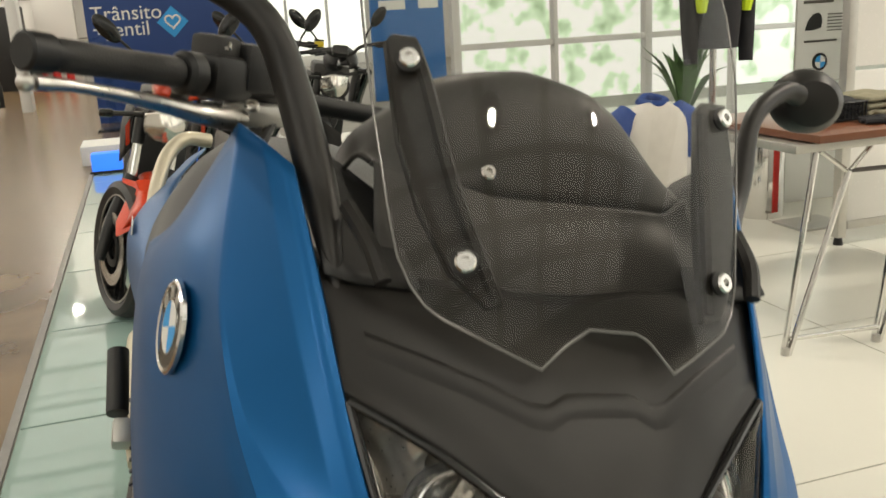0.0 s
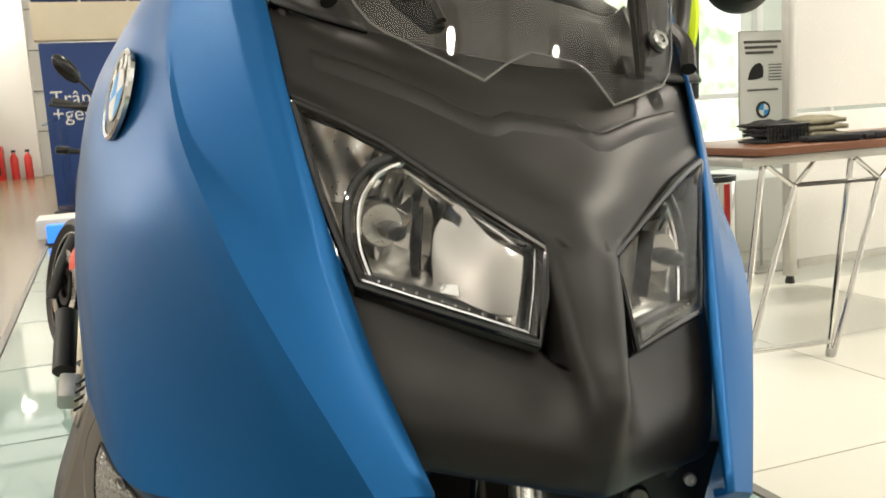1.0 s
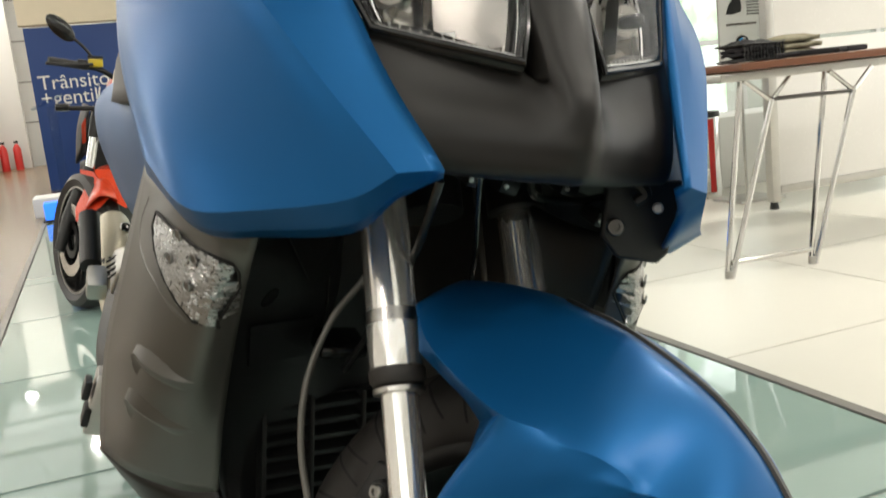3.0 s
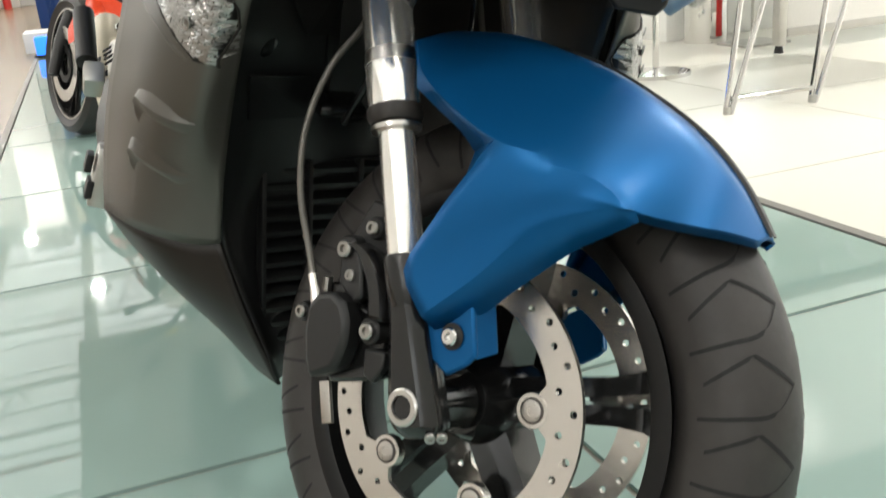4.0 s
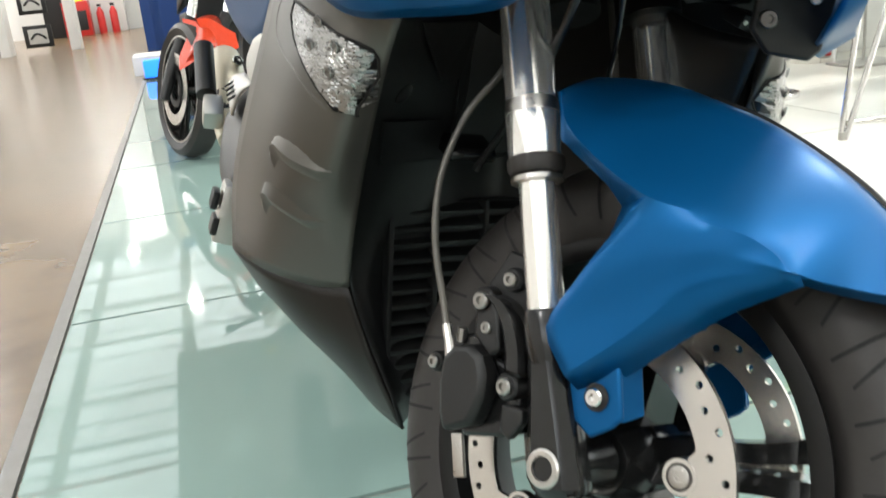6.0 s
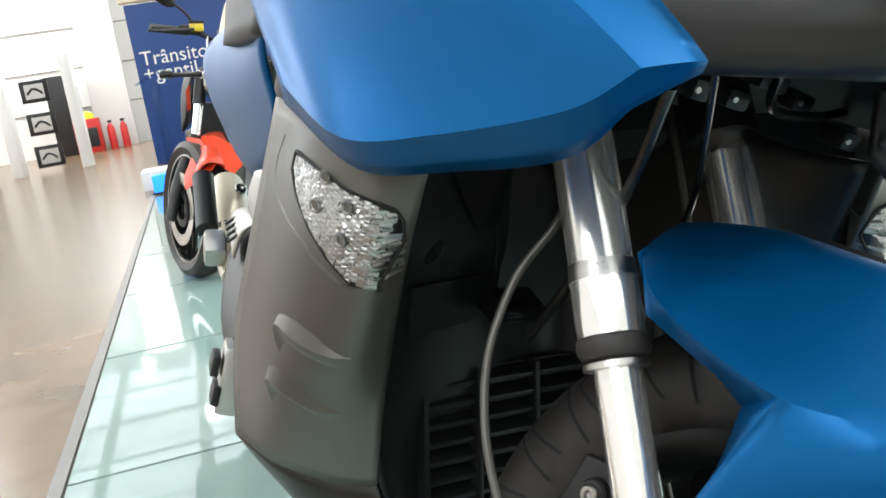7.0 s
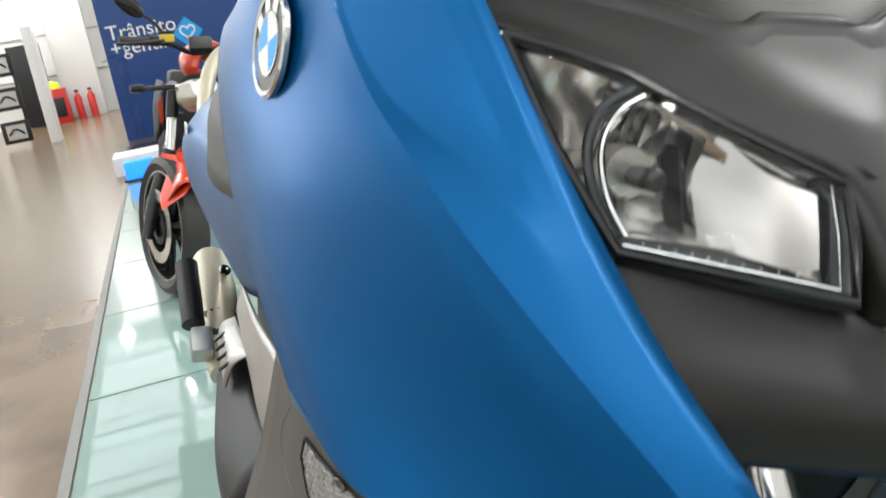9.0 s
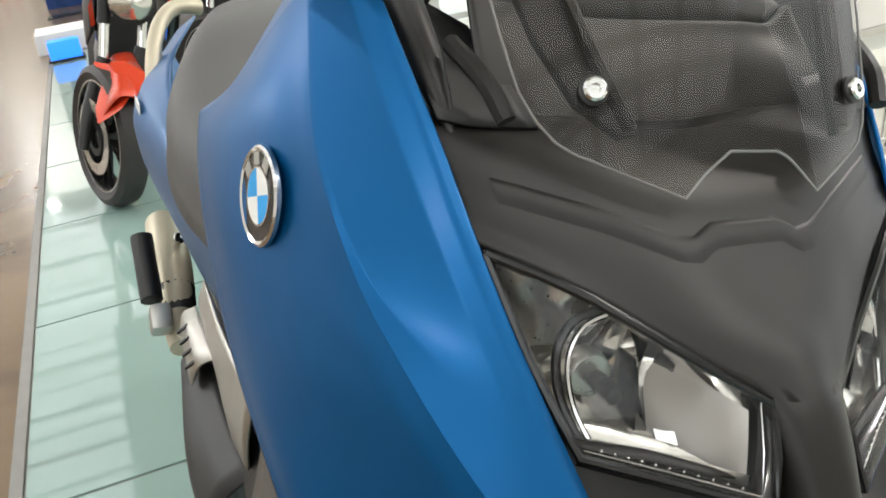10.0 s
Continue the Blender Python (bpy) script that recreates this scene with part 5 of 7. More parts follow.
        part("bolt_seat", lathe([(-0.1215 * s, 0.0115), (-0.1195 * s, 0.0105)], 20, "x", None, (0, -0.047, 0.055)), BLACK, body)
        bolt("mudguard_bolt", (-0.121 * s, -0.047, 0.055), (-s, 0, 0), 0.0078, body, CHROME)
    edge = [p * 1.003 for p in crest[3 * n - 2:]]
    trim = bmesh.new()
    net([[p + Vector((-0.005, 0, 0)), p * 1.009 + Vector((-0.0035, 0, 0)), p * 1.009 + Vector((0.0035, 0, 0)), p + Vector((0.005, 0, 0))] for p in edge], trim)
    part("mudguard_trim", trim, BLACK, body, "black rubber strip along the crest")


def inner_body():
    """Black leg-shield interior, radiator grille, frame and rear bodywork."""
    both = lambda r: r + [(-0.82 * x, y, z) for x, y, z in r[-2::-1]]
    rows = [both([(-0.205, 0.50, 0.65), (-0.17, 0.56, 0.66), (-0.13, 0.62, 0.68), (0, 0.74, 0.72)]),
                both([(-0.218, 0.545, 0.58), (-0.18, 0.578, 0.58), (-0.125, 0.625, 0.585), (0, 0.75, 0.60)]),
                both([(-0.218, 0.590, 0.50), (-0.17, 0.635, 0.50), (-0.105, 0.680, 0.495), (0, 0.75, 0.50)]),
                both([(-0.21, 0.645, 0.36), (-0.16, 0.680, 0.35), (-0.10, 0.700, 0.34), (0, 0.74, 0.33)]),
                both([(-0.145, 0.61, 0.195), (-0.12, 0.66, 0.185), (-0.09, 0.68, 0.18), (0, 0.72, 0.17)])]
    bm = sheet(rows, 5, 5)
    shield = part("inner_shield", bm, INNER, scooter, "dark grey plastic inner leg shield", thick=0.004, offset=-1)
    gm = pose(-0.062, 0.694, 0.320, -5, 0, 16)
    grille = part("radiator_grille", block((0, 0.012, 0), (0.205, 0.012, 0.235), None, 0.003), BLACK, scooter, "black slatted radiator grille", m=gm)
    for k in range(13):
        part("grille_slat", block((0, 0, 0.108 - 0.018 * k), (0.198, 0.018, 0.0075), None, 0.002, pose(0, 0, 0, 28, 0, 0)), INNER, grille)
    for u in (-0.100, -0.040, 0.030, 0.100):
        part("grille_bar", block((u, -0.004, 0), (0.006, 0.016, 0.236), None, 0.002), INNER, grille)
    skin = bmesh.new()
    sheet(rows, 5, 5, skin)
    skin.normal_update()
    def on_shield(p, lift):
        q = min(skin.verts, key=lambda v: (v.co - Vector(p)).length)
        n = q.normal if q.normal.y < 0 else -q.normal
        return Vector(p) + n * ((q.co - Vector(p)).dot(n) + lift)
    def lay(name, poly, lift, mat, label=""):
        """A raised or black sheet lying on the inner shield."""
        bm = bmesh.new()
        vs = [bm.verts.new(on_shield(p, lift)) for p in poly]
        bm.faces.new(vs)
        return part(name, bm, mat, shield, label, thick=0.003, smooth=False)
    # black sheets laid on the shield paint the shade of its openings
    lay("shield_opening_shade", [(-0.172, 0.560, 0.640), (-0.133, 0.615, 0.583), (-0.095, 0.640, 0.583), (-0.097, 0.678, 0.513), (-0.091, 0.690, 0.491), (-0.03, 0.715, 0.480), (0.03, 0.74, 0.50), (0.03, 0.73, 0.60), (-0.06, 0.66, 0.645)], 0.005, BLACK, "black sheet standing for the dark of an opening")
    lay("shield_recess_shade", [(-0.196, 0.587, 0.541), (-0.116, 0.650, 0.539), (-0.109, 0.678, 0.494), (-0.190, 0.617, 0.492)], 0.005, BLACK, "flat black sheet for the shade in a pocket")
    lay("shield_hole_shade", [Vector((-0.172, 0.578, 0.566)) + Vector((0.008 * math.cos(a) + 0.004 * math.sin(a), 0.006 * math.cos(a), 0.011 * math.sin(a))) for a in (k * math.pi / 6 for k in range(12))], 0.005, GLOSSBLACK, "oval black sheet for the shade of a hole")
    skin.free()
    part("shield_slot", pod([(0.62, 0.505, 0.008), (0.66, 0.512, 0.010)], -0.112, -0.06, 0.003), GLOSSBLACK, shield, "black guide bracket")
    part("cable", tube([(-0.075, 0.40, 0.70), (-0.075, 0.45, 0.63), (-0.09, 0.5, 0.56), (-0.10, 0.56, 0.50)], 0.004, 8), GLOSSBLACK, scooter)
    part("cable", tube([(-0.031, 0.42, 0.713), (-0.017, 0.45, 0.669), (-0.003, 0.48, 0.630), (0.013, 0.52, 0.597)], 0.0028, 8), GLOSSBLACK, scooter)
    # underside of the nose with its lamp sockets
    bm = sheet([[(-0.2, 0.47, 0.66), (-0.1, 0.40, 0.72), (0, 0.38, 0.72), (0.1, 0.40, 0.72), (0.2, 0.47, 0.66)],
                [(-0.21, 0.56, 0.68), (-0.1, 0.56, 0.74), (0, 0.56, 0.75), (0.1, 0.56, 0.74), (0.19, 0.56, 0.68)],
                [(-0.23, 0.70, 0.69), (-0.12, 0.72, 0.74), (0, 0.72, 0.75), (0.12, 0.72, 0.74), (0.21, 0.70, 0.69)],
                [(-0.25, 0.88, 0.66), (-0.12, 0.88, 0.70), (0, 0.88, 0.70), (0.12, 0.88, 0.70), (0.22, 0.88, 0.66)]], 4, 4)
    part("nose_underside", bm, BLACK, scooter)
    # added black wall, hides the bright gap between nose and right shield
    part("gap_blocker", block((0.213, 0.72, 0.645), (0.006, 0.29, 0.17), None, 0.002), BLACK, scooter, "black sheet added to block the gap under the nose")
    tab = part("panel_tab", slab([(0.096, 0.416, 0.705), (0.165, 0.395, 0.715), (0.160, 0.400, 0.645), (0.150, 0.402, 0.635), (0.112, 0.412, 0.638), (0.096, 0.418, 0.658)], 0.010, (0.3, 0.95, 0)), BLACK, scooter, "black inner fairing tab", bevel=0.003)
    bolt("panel_bolt", (0.102, 0.405, 0.668), (-0.4, -0.9, 0.0), 0.0085, tab, AXLE)
    bolt("panel_screw", (0.133, 0.386, 0.688), (-0.4, -0.9, 0.0), 0.005, tab, STEEL)
    part("tab_hook", tube([(0.085, 0.40, 0.708), (0.108, 0.393, 0.711), (0.120, 0.388, 0.700), (0.112, 0.392, 0.692)], 0.006, 8), BLACK, tab)
    # loom, connectors and column under the nose
    part("steering_column", lathe([(0.44, 0.035), (0.70, 0.035)], 24, "z", None, (0, 0.03, 0)), BLACK, scooter, m=G)
    for x, y, z, w in ((0.03, 0.50, 0.70, 0.03), (0.075, 0.52, 0.715, 0.04), (0.125, 0.55, 0.70, 0.03), (-0.02, 0.47, 0.705, 0.022), (0.15, 0.52, 0.67, 0.026)):
        con = part("connector", block((x, y, z), (w * 0.8, 0.03, 0.016), None, 0.004, pose(0, 0, 0, 20, 10, 15)), BLACK, scooter)
        bolt("connector_pin", (x - 0.004, y - 0.017, z - 0.004), (0, -1, -0.3), 0.0025, con, STEEL)
    part("cable", tube([(0.02, 0.42, 0.72), (0.05, 0.47, 0.69), (0.11, 0.50, 0.685), (0.17, 0.54, 0.69)], 0.004, 8), GLOSSBLACK, scooter)
    # seat and rear body
    for flip in (1, -1):
        bm = sheet([[(-0.262, 0.92, 0.80), (-0.276, 0.95, 0.785), (-0.280, 0.98, 0.75), (-0.262, 1.0, 0.68)],
                    [(-0.272, 1.20, 0.79), (-0.290, 1.20, 0.775), (-0.292, 1.20, 0.71), (-0.255, 1.20, 0.60)],
                    [(-0.275, 1.50, 0.82), (-0.310, 1.50, 0.79), (-0.312, 1.50, 0.70), (-0.262, 1.48, 0.57)],
                    [(-0.25, 1.78, 0.87), (-0.318, 1.79, 0.80), (-0.322, 1.78, 0.74), (-0.29, 1.74, 0.66)],
                    [(-0.17, 2.08, 0.92), (-0.215, 2.08, 0.88), (-0.22, 2.08, 0.83), (-0.19, 2.05, 0.78)]], 5, 5, None, flip)
        rear = part("rear_panel", bm, BLUE, scooter, "satin blue rear side panel", thick=0.004)
        part("model_mark", block((-0.324 * flip, 1.70, 0.80), (0.002, 0.10, 0.018), None, 0.0, pose(0, 0, 0, 0, 0, 0)), WHITE, rear, "small white lettering", smooth=False)
        part("footboard_panel", sheet([[(-0.262, 0.92, 0.60), (-0.268, 0.95, 0.52), (-0.262, 0.98, 0.44)], [(-0.270, 1.10, 0.60), (-0.276, 1.10, 0.53), (-0.270, 1.10, 0.47)], [(-0.262, 1.36, 0.58), (-0.272, 1.36, 0.54), (-0.262, 1.36, 0.49)]], 5, 5, None, flip), ALLOY, scooter, "silver footboard side panel", thick=0.004)
        vent = part("vent_panel", sheet([[(-0.270, 1.20, 0.52), (-0.292, 1.22, 0.50), (-0.303, 1.24, 0.46)], [(-0.272, 1.40, 0.52), (-0.294, 1.40, 0.51), (-0.300, 1.40, 0.48)]], 4, 4, None, flip), ALLOY, scooter, "silver vented side plate", thick=0.004)
        # slots are black bars set in the plate, painting the shade inside
        for k in range(4):
            part("vent_slot_shade", block((-0.296 * flip, 1.25 + 0.035 * k, 0.492 + 0.004 * k), (0.03, 0.007, 0.004), None, 0.0, pose(0, 0, 0, 0, -35 * flip, 0)), BLACK, vent, smooth=False)
        part("sill", sheet([[(-0.262, 0.96, 0.47), (-0.30, 0.98, 0.42), (-0.315, 1.0, 0.34), (-0.24, 1.0, 0.25)], [(-0.268, 1.15, 0.47), (-0.308, 1.15, 0.43), (-0.320, 1.15, 0.38), (-0.24, 1.15, 0.27)], [(-0.262, 1.36, 0.50), (-0.295, 1.36, 0.46), (-0.30, 1.36, 0.42), (-0.22, 1.36, 0.32)]], 5, 4, None, flip), BLACK, scooter, "black footboard sill", thick=0.004)
        foot = part("footrest", block((-0.316 * flip, 1.0, 0.350), (0.034, 0.06, 0.085), None, 0.006, pose(0, 0, 0, 0, 12 * flip, 0)), ALLOY, scooter, "small silver footrest bracket")
        for z in (0.335, 0.372):
            part("footrest_rubber", block((-0.337 * flip, 0.99, z), (0.010, 0.045, 0.026), None, 0.003, pose(0, 0, 0, 0, 12 * flip, 0)), BLACK, foot)
        peg = part("passenger_peg", tube([(-0.335 * flip, 1.70, 0.545), (-0.330 * flip, 1.60, 0.455)], 0.021, 12, 1, smooth=False), BLACK, scooter, "black folding passenger footpeg")
        part("peg_bracket", block((-0.318 * flip, 1.575, 0.425), (0.04, 0.06, 0.05), None, 0.01, pose(0, 0, 0, -40, 0, 0)), ALLOY, peg, "cast footpeg bracket")
        part("grab_rail", tube([(-0.283 * flip, 1.86, 0.80), (-0.275 * flip, 1.90, 0.86), (-0.258 * flip, 1.95, 0.91), (-0.222 * flip, 1.98, 0.945), (-0.167 * flip, 2.0, 0.945)], 0.016, 12), CREAM, scooter, "pale grey passenger grab rail")
    bm = sheet([[(-0.29, 0.95, 0.765), (-0.26, 0.93, 0.865), (-0.14, 0.92, 0.920), (0, 0.92, 0.930), (0.14, 0.92, 0.920), (0.26, 0.93, 0.865), (0.29, 0.95, 0.765)],
                [(-0.312, 1.15, 0.765), (-0.285, 1.15, 0.865), (-0.16, 1.15, 0.895), (0, 1.15, 0.900), (0.16, 1.15, 0.895), (0.285, 1.15, 0.865), (0.312, 1.15, 0.765)],
                [(-0.305, 1.38, 0.780), (-0.285, 1.38, 0.880), (-0.16, 1.38, 0.925), (0, 1.38, 0.930), (0.16, 1.38, 0.925), (0.285, 1.38, 0.880), (0.305, 1.38, 0.780)],
                [(-0.26, 1.62, 0.835), (-0.225, 1.62, 0.935), (-0.12, 1.62, 0.970), (0, 1.62, 0.975), (0.12, 1.62, 0.970), (0.225, 1.62, 0.935), (0.26, 1.62, 0.835)],
                [(-0.19, 1.92, 0.880), (-0.16, 1.92, 0.940), (-0.1, 1.92, 0.970), (0, 1.92, 0.975), (0.1, 1.92, 0.970), (0.16, 1.92, 0.940), (0.19, 1.92, 0.880)]], 5, 5)
    part("seat", bm, SEAT, scooter, "grey vinyl seat", thick=0.02)
    muf = part("silencer", tube([(-0.285, 1.56, 0.37), (-0.285, 1.60, 0.385), (-0.283, 1.66, 0.42), (-0.282, 1.76, 0.47), (-0.282, 1.88, 0.51)], (0.022, 0.027, 0.038, 0.042, 0.036), 20), CREAM, scooter, "cream metal silencer beside rear wheel")
    part("silencer_band", tube([(-0.283, 1.63, 0.400), (-0.283, 1.685, 0.432)], (0.037, 0.041), 20, 1, smooth=False), BLACK, muf, "black heat shield band")
    bolt("silencer_bolt", (-0.262, 1.76, 0.515), (0.2, -0.8, 0.6), 0.012, muf, CHROME)
    part("swing_arm", tube([(-0.18, 1.35, 0.36), (-0.2, 1.6, 0.33), (-0.16, 1.95, 0.3)], (0.05, 0.05, 0.04), 14), BLACK, scooter)
    lathe_prof = [(-0.07, 0.19), (-0.08, 0.23), (-0.05, 0.265), (0, 0.275), (0.05, 0.265), (0.08, 0.23), (0.07, 0.19), (0.03, 0.18), (-0.03, 0.18)]
    rear = part("rear_wheel", lathe(lathe_prof, 64, "x", None, (0, 1.96, 0.30), True), RUBBER, scooter, "black rear tyre")
    part("hub", lathe([(-0.06, 0.185), (-0.05, 0.17), (-0.04, 0.02), (0.04, 0.02), (0.05, 0.17), (0.06, 0.185)], 48, "x", None, (0, 1.96, 0.30)), GLOSSBLACK, rear)
    part("floor_tunnel", sheet([[(-0.24, 0.70, 0.72), (0, 0.70, 0.80), (0.24, 0.70, 0.72)], [(-0.28, 0.85, 0.5), (0, 0.85, 0.78), (0.28, 0.85, 0.5)], [(-0.25, 1.1, 0.45), (0, 1.1, 0.8), (0.25, 1.1, 0.45)]], 5, 5), BLACK, scooter, thick=0.004)
    part("engine", block((0, 1.5, 0.50), (0.40, 0.6, 0.30), None, 0.04), BLACK, scooter)


side_panels()
lower_panels()
nose()
windscreen()
controls()
front_wheel()
fork()
fender()
inner_body()


# ---- things in the hall ----
def naked_bike(m, paint, label):
    """A naked motorcycle leaning on its stand, front wheel turned; its origin is the front tyre's foot."""
    bike = empty("motorcycle", m, label=label, category="motorcycle", group="motorcycles on the platform")
    steer = Matrix.Translation((0.075, 0.03, 0.298)) @ pose(0, 0, 0, 0, 0, 19) @ pose(0, 0, 0, 0, 11, 0)
    w = part("front_wheel", lathe([(-0.05, 0.245), (-0.06, 0.265), (-0.045, 0.290), (0, 0.300), (0.045, 0.290), (0.06, 0.265), (0.05, 0.245), (0.04, 0.225), (-0.04, 0.225)], 64, "x", None, (0, 0, 0), True), RUBBER, bike, "black front tyre", m=steer)
    part("rim", lathe([(-0.045, 0.238), (-0.045, 0.222), (0.045, 0.222), (0.045, 0.238)], 48, "x", None, (0, 0, 0), True), GLOSSBLACK, w, "black cast rim")
    part("hub", lathe([(-0.05, 0.02), (-0.05, 0.042), (0.05, 0.042), (0.05, 0.02)], 20, "x"), GLOSSBLACK, w)
    for k in range(10):
        a = 2 * math.pi * (k // 2) / 5 + (0.13 if k % 2 else -0.13)
        part("spoke", block((0, 0.132 * math.cos(a), 0.132 * math.sin(a)), (0.022, 0.2, 0.013), None, 0.003, Matrix.Rotation(a, 4, "X")), GLOSSBLACK, w)
    part("rim_stripe", lathe([(-0.047, 0.229), (-0.0485, 0.229), (-0.0485, 0.235), (-0.047, 0.235)], 64, "x", None, (0, 0, 0), True), STEEL, w, "pale stripe round the rim")
    for s in (-1, 1):
        part("brake_disc", lathe([(s * 0.062, 0.110), (s * 0.067, 0.110), (s * 0.067, 0.158), (s * 0.062, 0.158)], 48, "x", None, (0, 0, 0), True), DISC, w, "steel brake disc")
        part("disc_carrier", lathe([(s * 0.055, 0.05), (s * 0.064, 0.05), (s * 0.064, 0.078), (s * 0.058, 0.078)], 24, "x", None, (0, 0, 0), True), BLACK, w)
        dx, dy = 0.080 * s, 0.032 * s
        leg = part("fork_leg", tube([(0.040 + dx, 0.03 + dy, 0.27), (0.115 + dx * 1.02, 0.08 + dy, 0.43), (0.220 + dx, 0.12 + dy, 0.605)], (0.022, 0.029, 0.029), 14, 5), BLACK, bike, "black lower fork leg")
        part("stanchion", tube([(0.214 + dx, 0.118 + dy, 0.59), (0.262 + dx, 0.15 + dy, 0.745)], 0.0205, 16, 1, smooth=False), CHROME, leg, "chrome fork tube")
        part("fork_clamp", tube([(0.258 + dx, 0.148 + dy, 0.735), (0.290 + dx, 0.17 + dy, 0.84)], 0.028, 12, 1, smooth=False), BLACK, leg)
        part("caliper", block((0.078 + dx * 0.8, 0.13, 0.36), (0.035, 0.07, 0.08), None, 0.012, pose(0, 0, 0, 0, 11, 12)), BLACK, bike, "black brake caliper")
        ind = part("indicator", tube([(0.30 + s * 0.08, 0.12, 0.86), (0.285 + s * 0.19, 0.10, 0.875)], 0.011, 10, 1), BLACK, bike, "small black indicator")
        part("lens", block((0.28 + s * 0.21, 0.10, 0.88), (0.06, 0.04, 0.035), None, 0.012, pose(0, 0, 0, 0, 8, 0)), GLOSSBLACK, ind)
    # painted beak over the tyre: a crown and two folded side wings
    guard = part("mudguard", sheet([[(0.075, -0.21, 0.43), (0.125, -0.26, 0.485), (0.165, -0.27, 0.505), (0.215, -0.25, 0.485), (0.245, -0.19, 0.44)],
                                    [(0.110, 0.00, 0.49), (0.145, -0.03, 0.56), (0.190, -0.04, 0.585), (0.240, -0.01, 0.565), (0.270, 0.03, 0.49)],
                                    [(0.135, 0.12, 0.53), (0.165, 0.12, 0.595), (0.205, 0.12, 0.61), (0.255, 0.14, 0.595), (0.285, 0.17, 0.53)]], 4, 4), paint, bike, "painted front mudguard", thick=0.004)
    for s in (-1, 1):
        x = 0.0 if s < 0 else 0.185
        wing = [(0.103, 0.605), (0.155, 0.590), (0.195, 0.490), (0.150, 0.455), (0.055, 0.408), (0.062, 0.455), (0.108, 0.525)]
        if s > 0:
            wing = [(-0.03, 0.60), (0.02, 0.595), (0.115, 0.525), (0.115, 0.47), (0.065, 0.44), (0.0, 0.49)]
        deep = (0.02, -0.02, -0.25, -0.27, -0.22, -0.16, -0.08) if s < 0 else (-0.05, -0.06, -0.15, -0.24, -0.29, -0.18)
        part("mudguard_wing", slab([(px + x, d, pz) for (px, pz), d in zip(wing, deep)], 0.010, (s * 0.5, 0.6, 0.3)), paint, guard)
    hl = part("headlight", sheet([[(0.225, 0.02, 0.870), (0.305, -0.03, 0.880), (0.390, 0.04, 0.860)], [(0.215, 0.03, 0.800), (0.305, -0.05, 0.800), (0.392, 0.05, 0.790)], [(0.245, 0.05, 0.745), (0.310, 0.00, 0.735), (0.365, 0.06, 0.740)]], 6, 6), REFLECT, bike, "bright clear headlight", thick=0.01)
    part("headlight_shell", lathe([(0.05, 0.095), (0.14, 0.085), (0.2, 0.03)], 24, "y", None, (0.306, 0, 0.805)), BLACK, hl)
    bar = part("handlebar", tube([(0.055, 0.16, 1.086), (0.16, 0.19, 1.060), (0.25, 0.22, 1.035), (0.33, 0.25, 0.985), (0.44, 0.26, 0.985), (0.52, 0.25, 1.03), (0.70, 0.22, 1.04)], 0.012, 10), BLACK, bike)
    for s, a, b in ((-1, (0.046, 0.157, 1.088), (0.165, 0.192, 1.060)), (1, (0.60, 0.236, 1.035), (0.72, 0.217, 1.04))):
        part("grip", tube([a, b], 0.018, 12, 1), GRIP, bar, "black rubber grip")
        part("lever", tube([(a[0] - 0.01 * -s, a[1] - 0.06, a[2] - 0.015), ((a[0] + b[0]) / 2, b[1] - 0.075, (a[2] + b[2]) / 2 - 0.012), (b[0] - s * 0.06, b[1] - 0.03, b[2] - 0.005)], 0.007, 8), BLACK, bar)
    part("reservoir", block((0.238, 0.19, 1.062), (0.062, 0.045, 0.036), None, 0.008, pose(0, 0, 0, 0, 8, 0)), material("fluid_cup", (0.55, 0.42, 0.03), 0.3), bar, "yellowish brake fluid cup")
    part("reservoir_cap", block((0.241, 0.19, 1.086), (0.066, 0.05, 0.012), None, 0.004, pose(0, 0, 0, 0, 8, 0)), BLACK, bar)
    part("switch_box", block((0.185, 0.195, 1.06), (0.05, 0.045, 0.045), None, 0.01, pose(0, 0, 0, 0, 12, 0)), BLACK, bar)
    for s, pts, c, turn in ((-1, [(0.236, 0.20, 1.075), (0.20, 0.19, 1.135), (0.155, 0.19, 1.185)], (0.118, 0.19, 1.225), -38), (1, [(0.53, 0.25, 1.05), (0.56, 0.24, 1.12), (0.60, 0.24, 1.17)], (0.635, 0.24, 1.21), 38)):
        st = part("mirror_stalk", tube(pts, 0.0065, 8), BLACK, bike)
        bm = bmesh.new()
        bmesh.ops.create_uvsphere(bm, u_segments=18, v_segments=12, radius=0.06, matrix=Matrix.Translation(c) @ pose(0, 0, 0, 0, turn, 0) @ Matrix.Diagonal((0.62, 0.35, 1.25, 1)))
        part("mirror", bm, GLOSSBLACK, st, "oval black mirror")
    part("tank", sheet([[(x, y, z) for x, z in ((0.290 + k, 0.885), (0.276 + k, 0.925), (0.284 + k, 0.975 - k), (0.325 + k * 0.6, 1.018 - k), (0.385, 1.030 - k), (0.445 - k * 0.6, 1.018 - k), (0.486 - k, 0.975 - k), (0.494 - k, 0.925), (0.480 - k, 0.885))] for y, k in ((0.305, 0.06), (0.325, 0.024), (0.37, 0.004), (0.46, -0.004), (0.62, 0.0), (0.80, 0.03), (0.92, 0.075))], 3, 4), paint, bike, "painted fuel tank", thick=0.004)
    part("instrument_pod", block((0.37, 0.20, 1.01), (0.10, 0.05, 0.07), None, 0.015, pose(0, 0, 0, -35, 8, 0)), BLACK, bike, "black instrument pod")
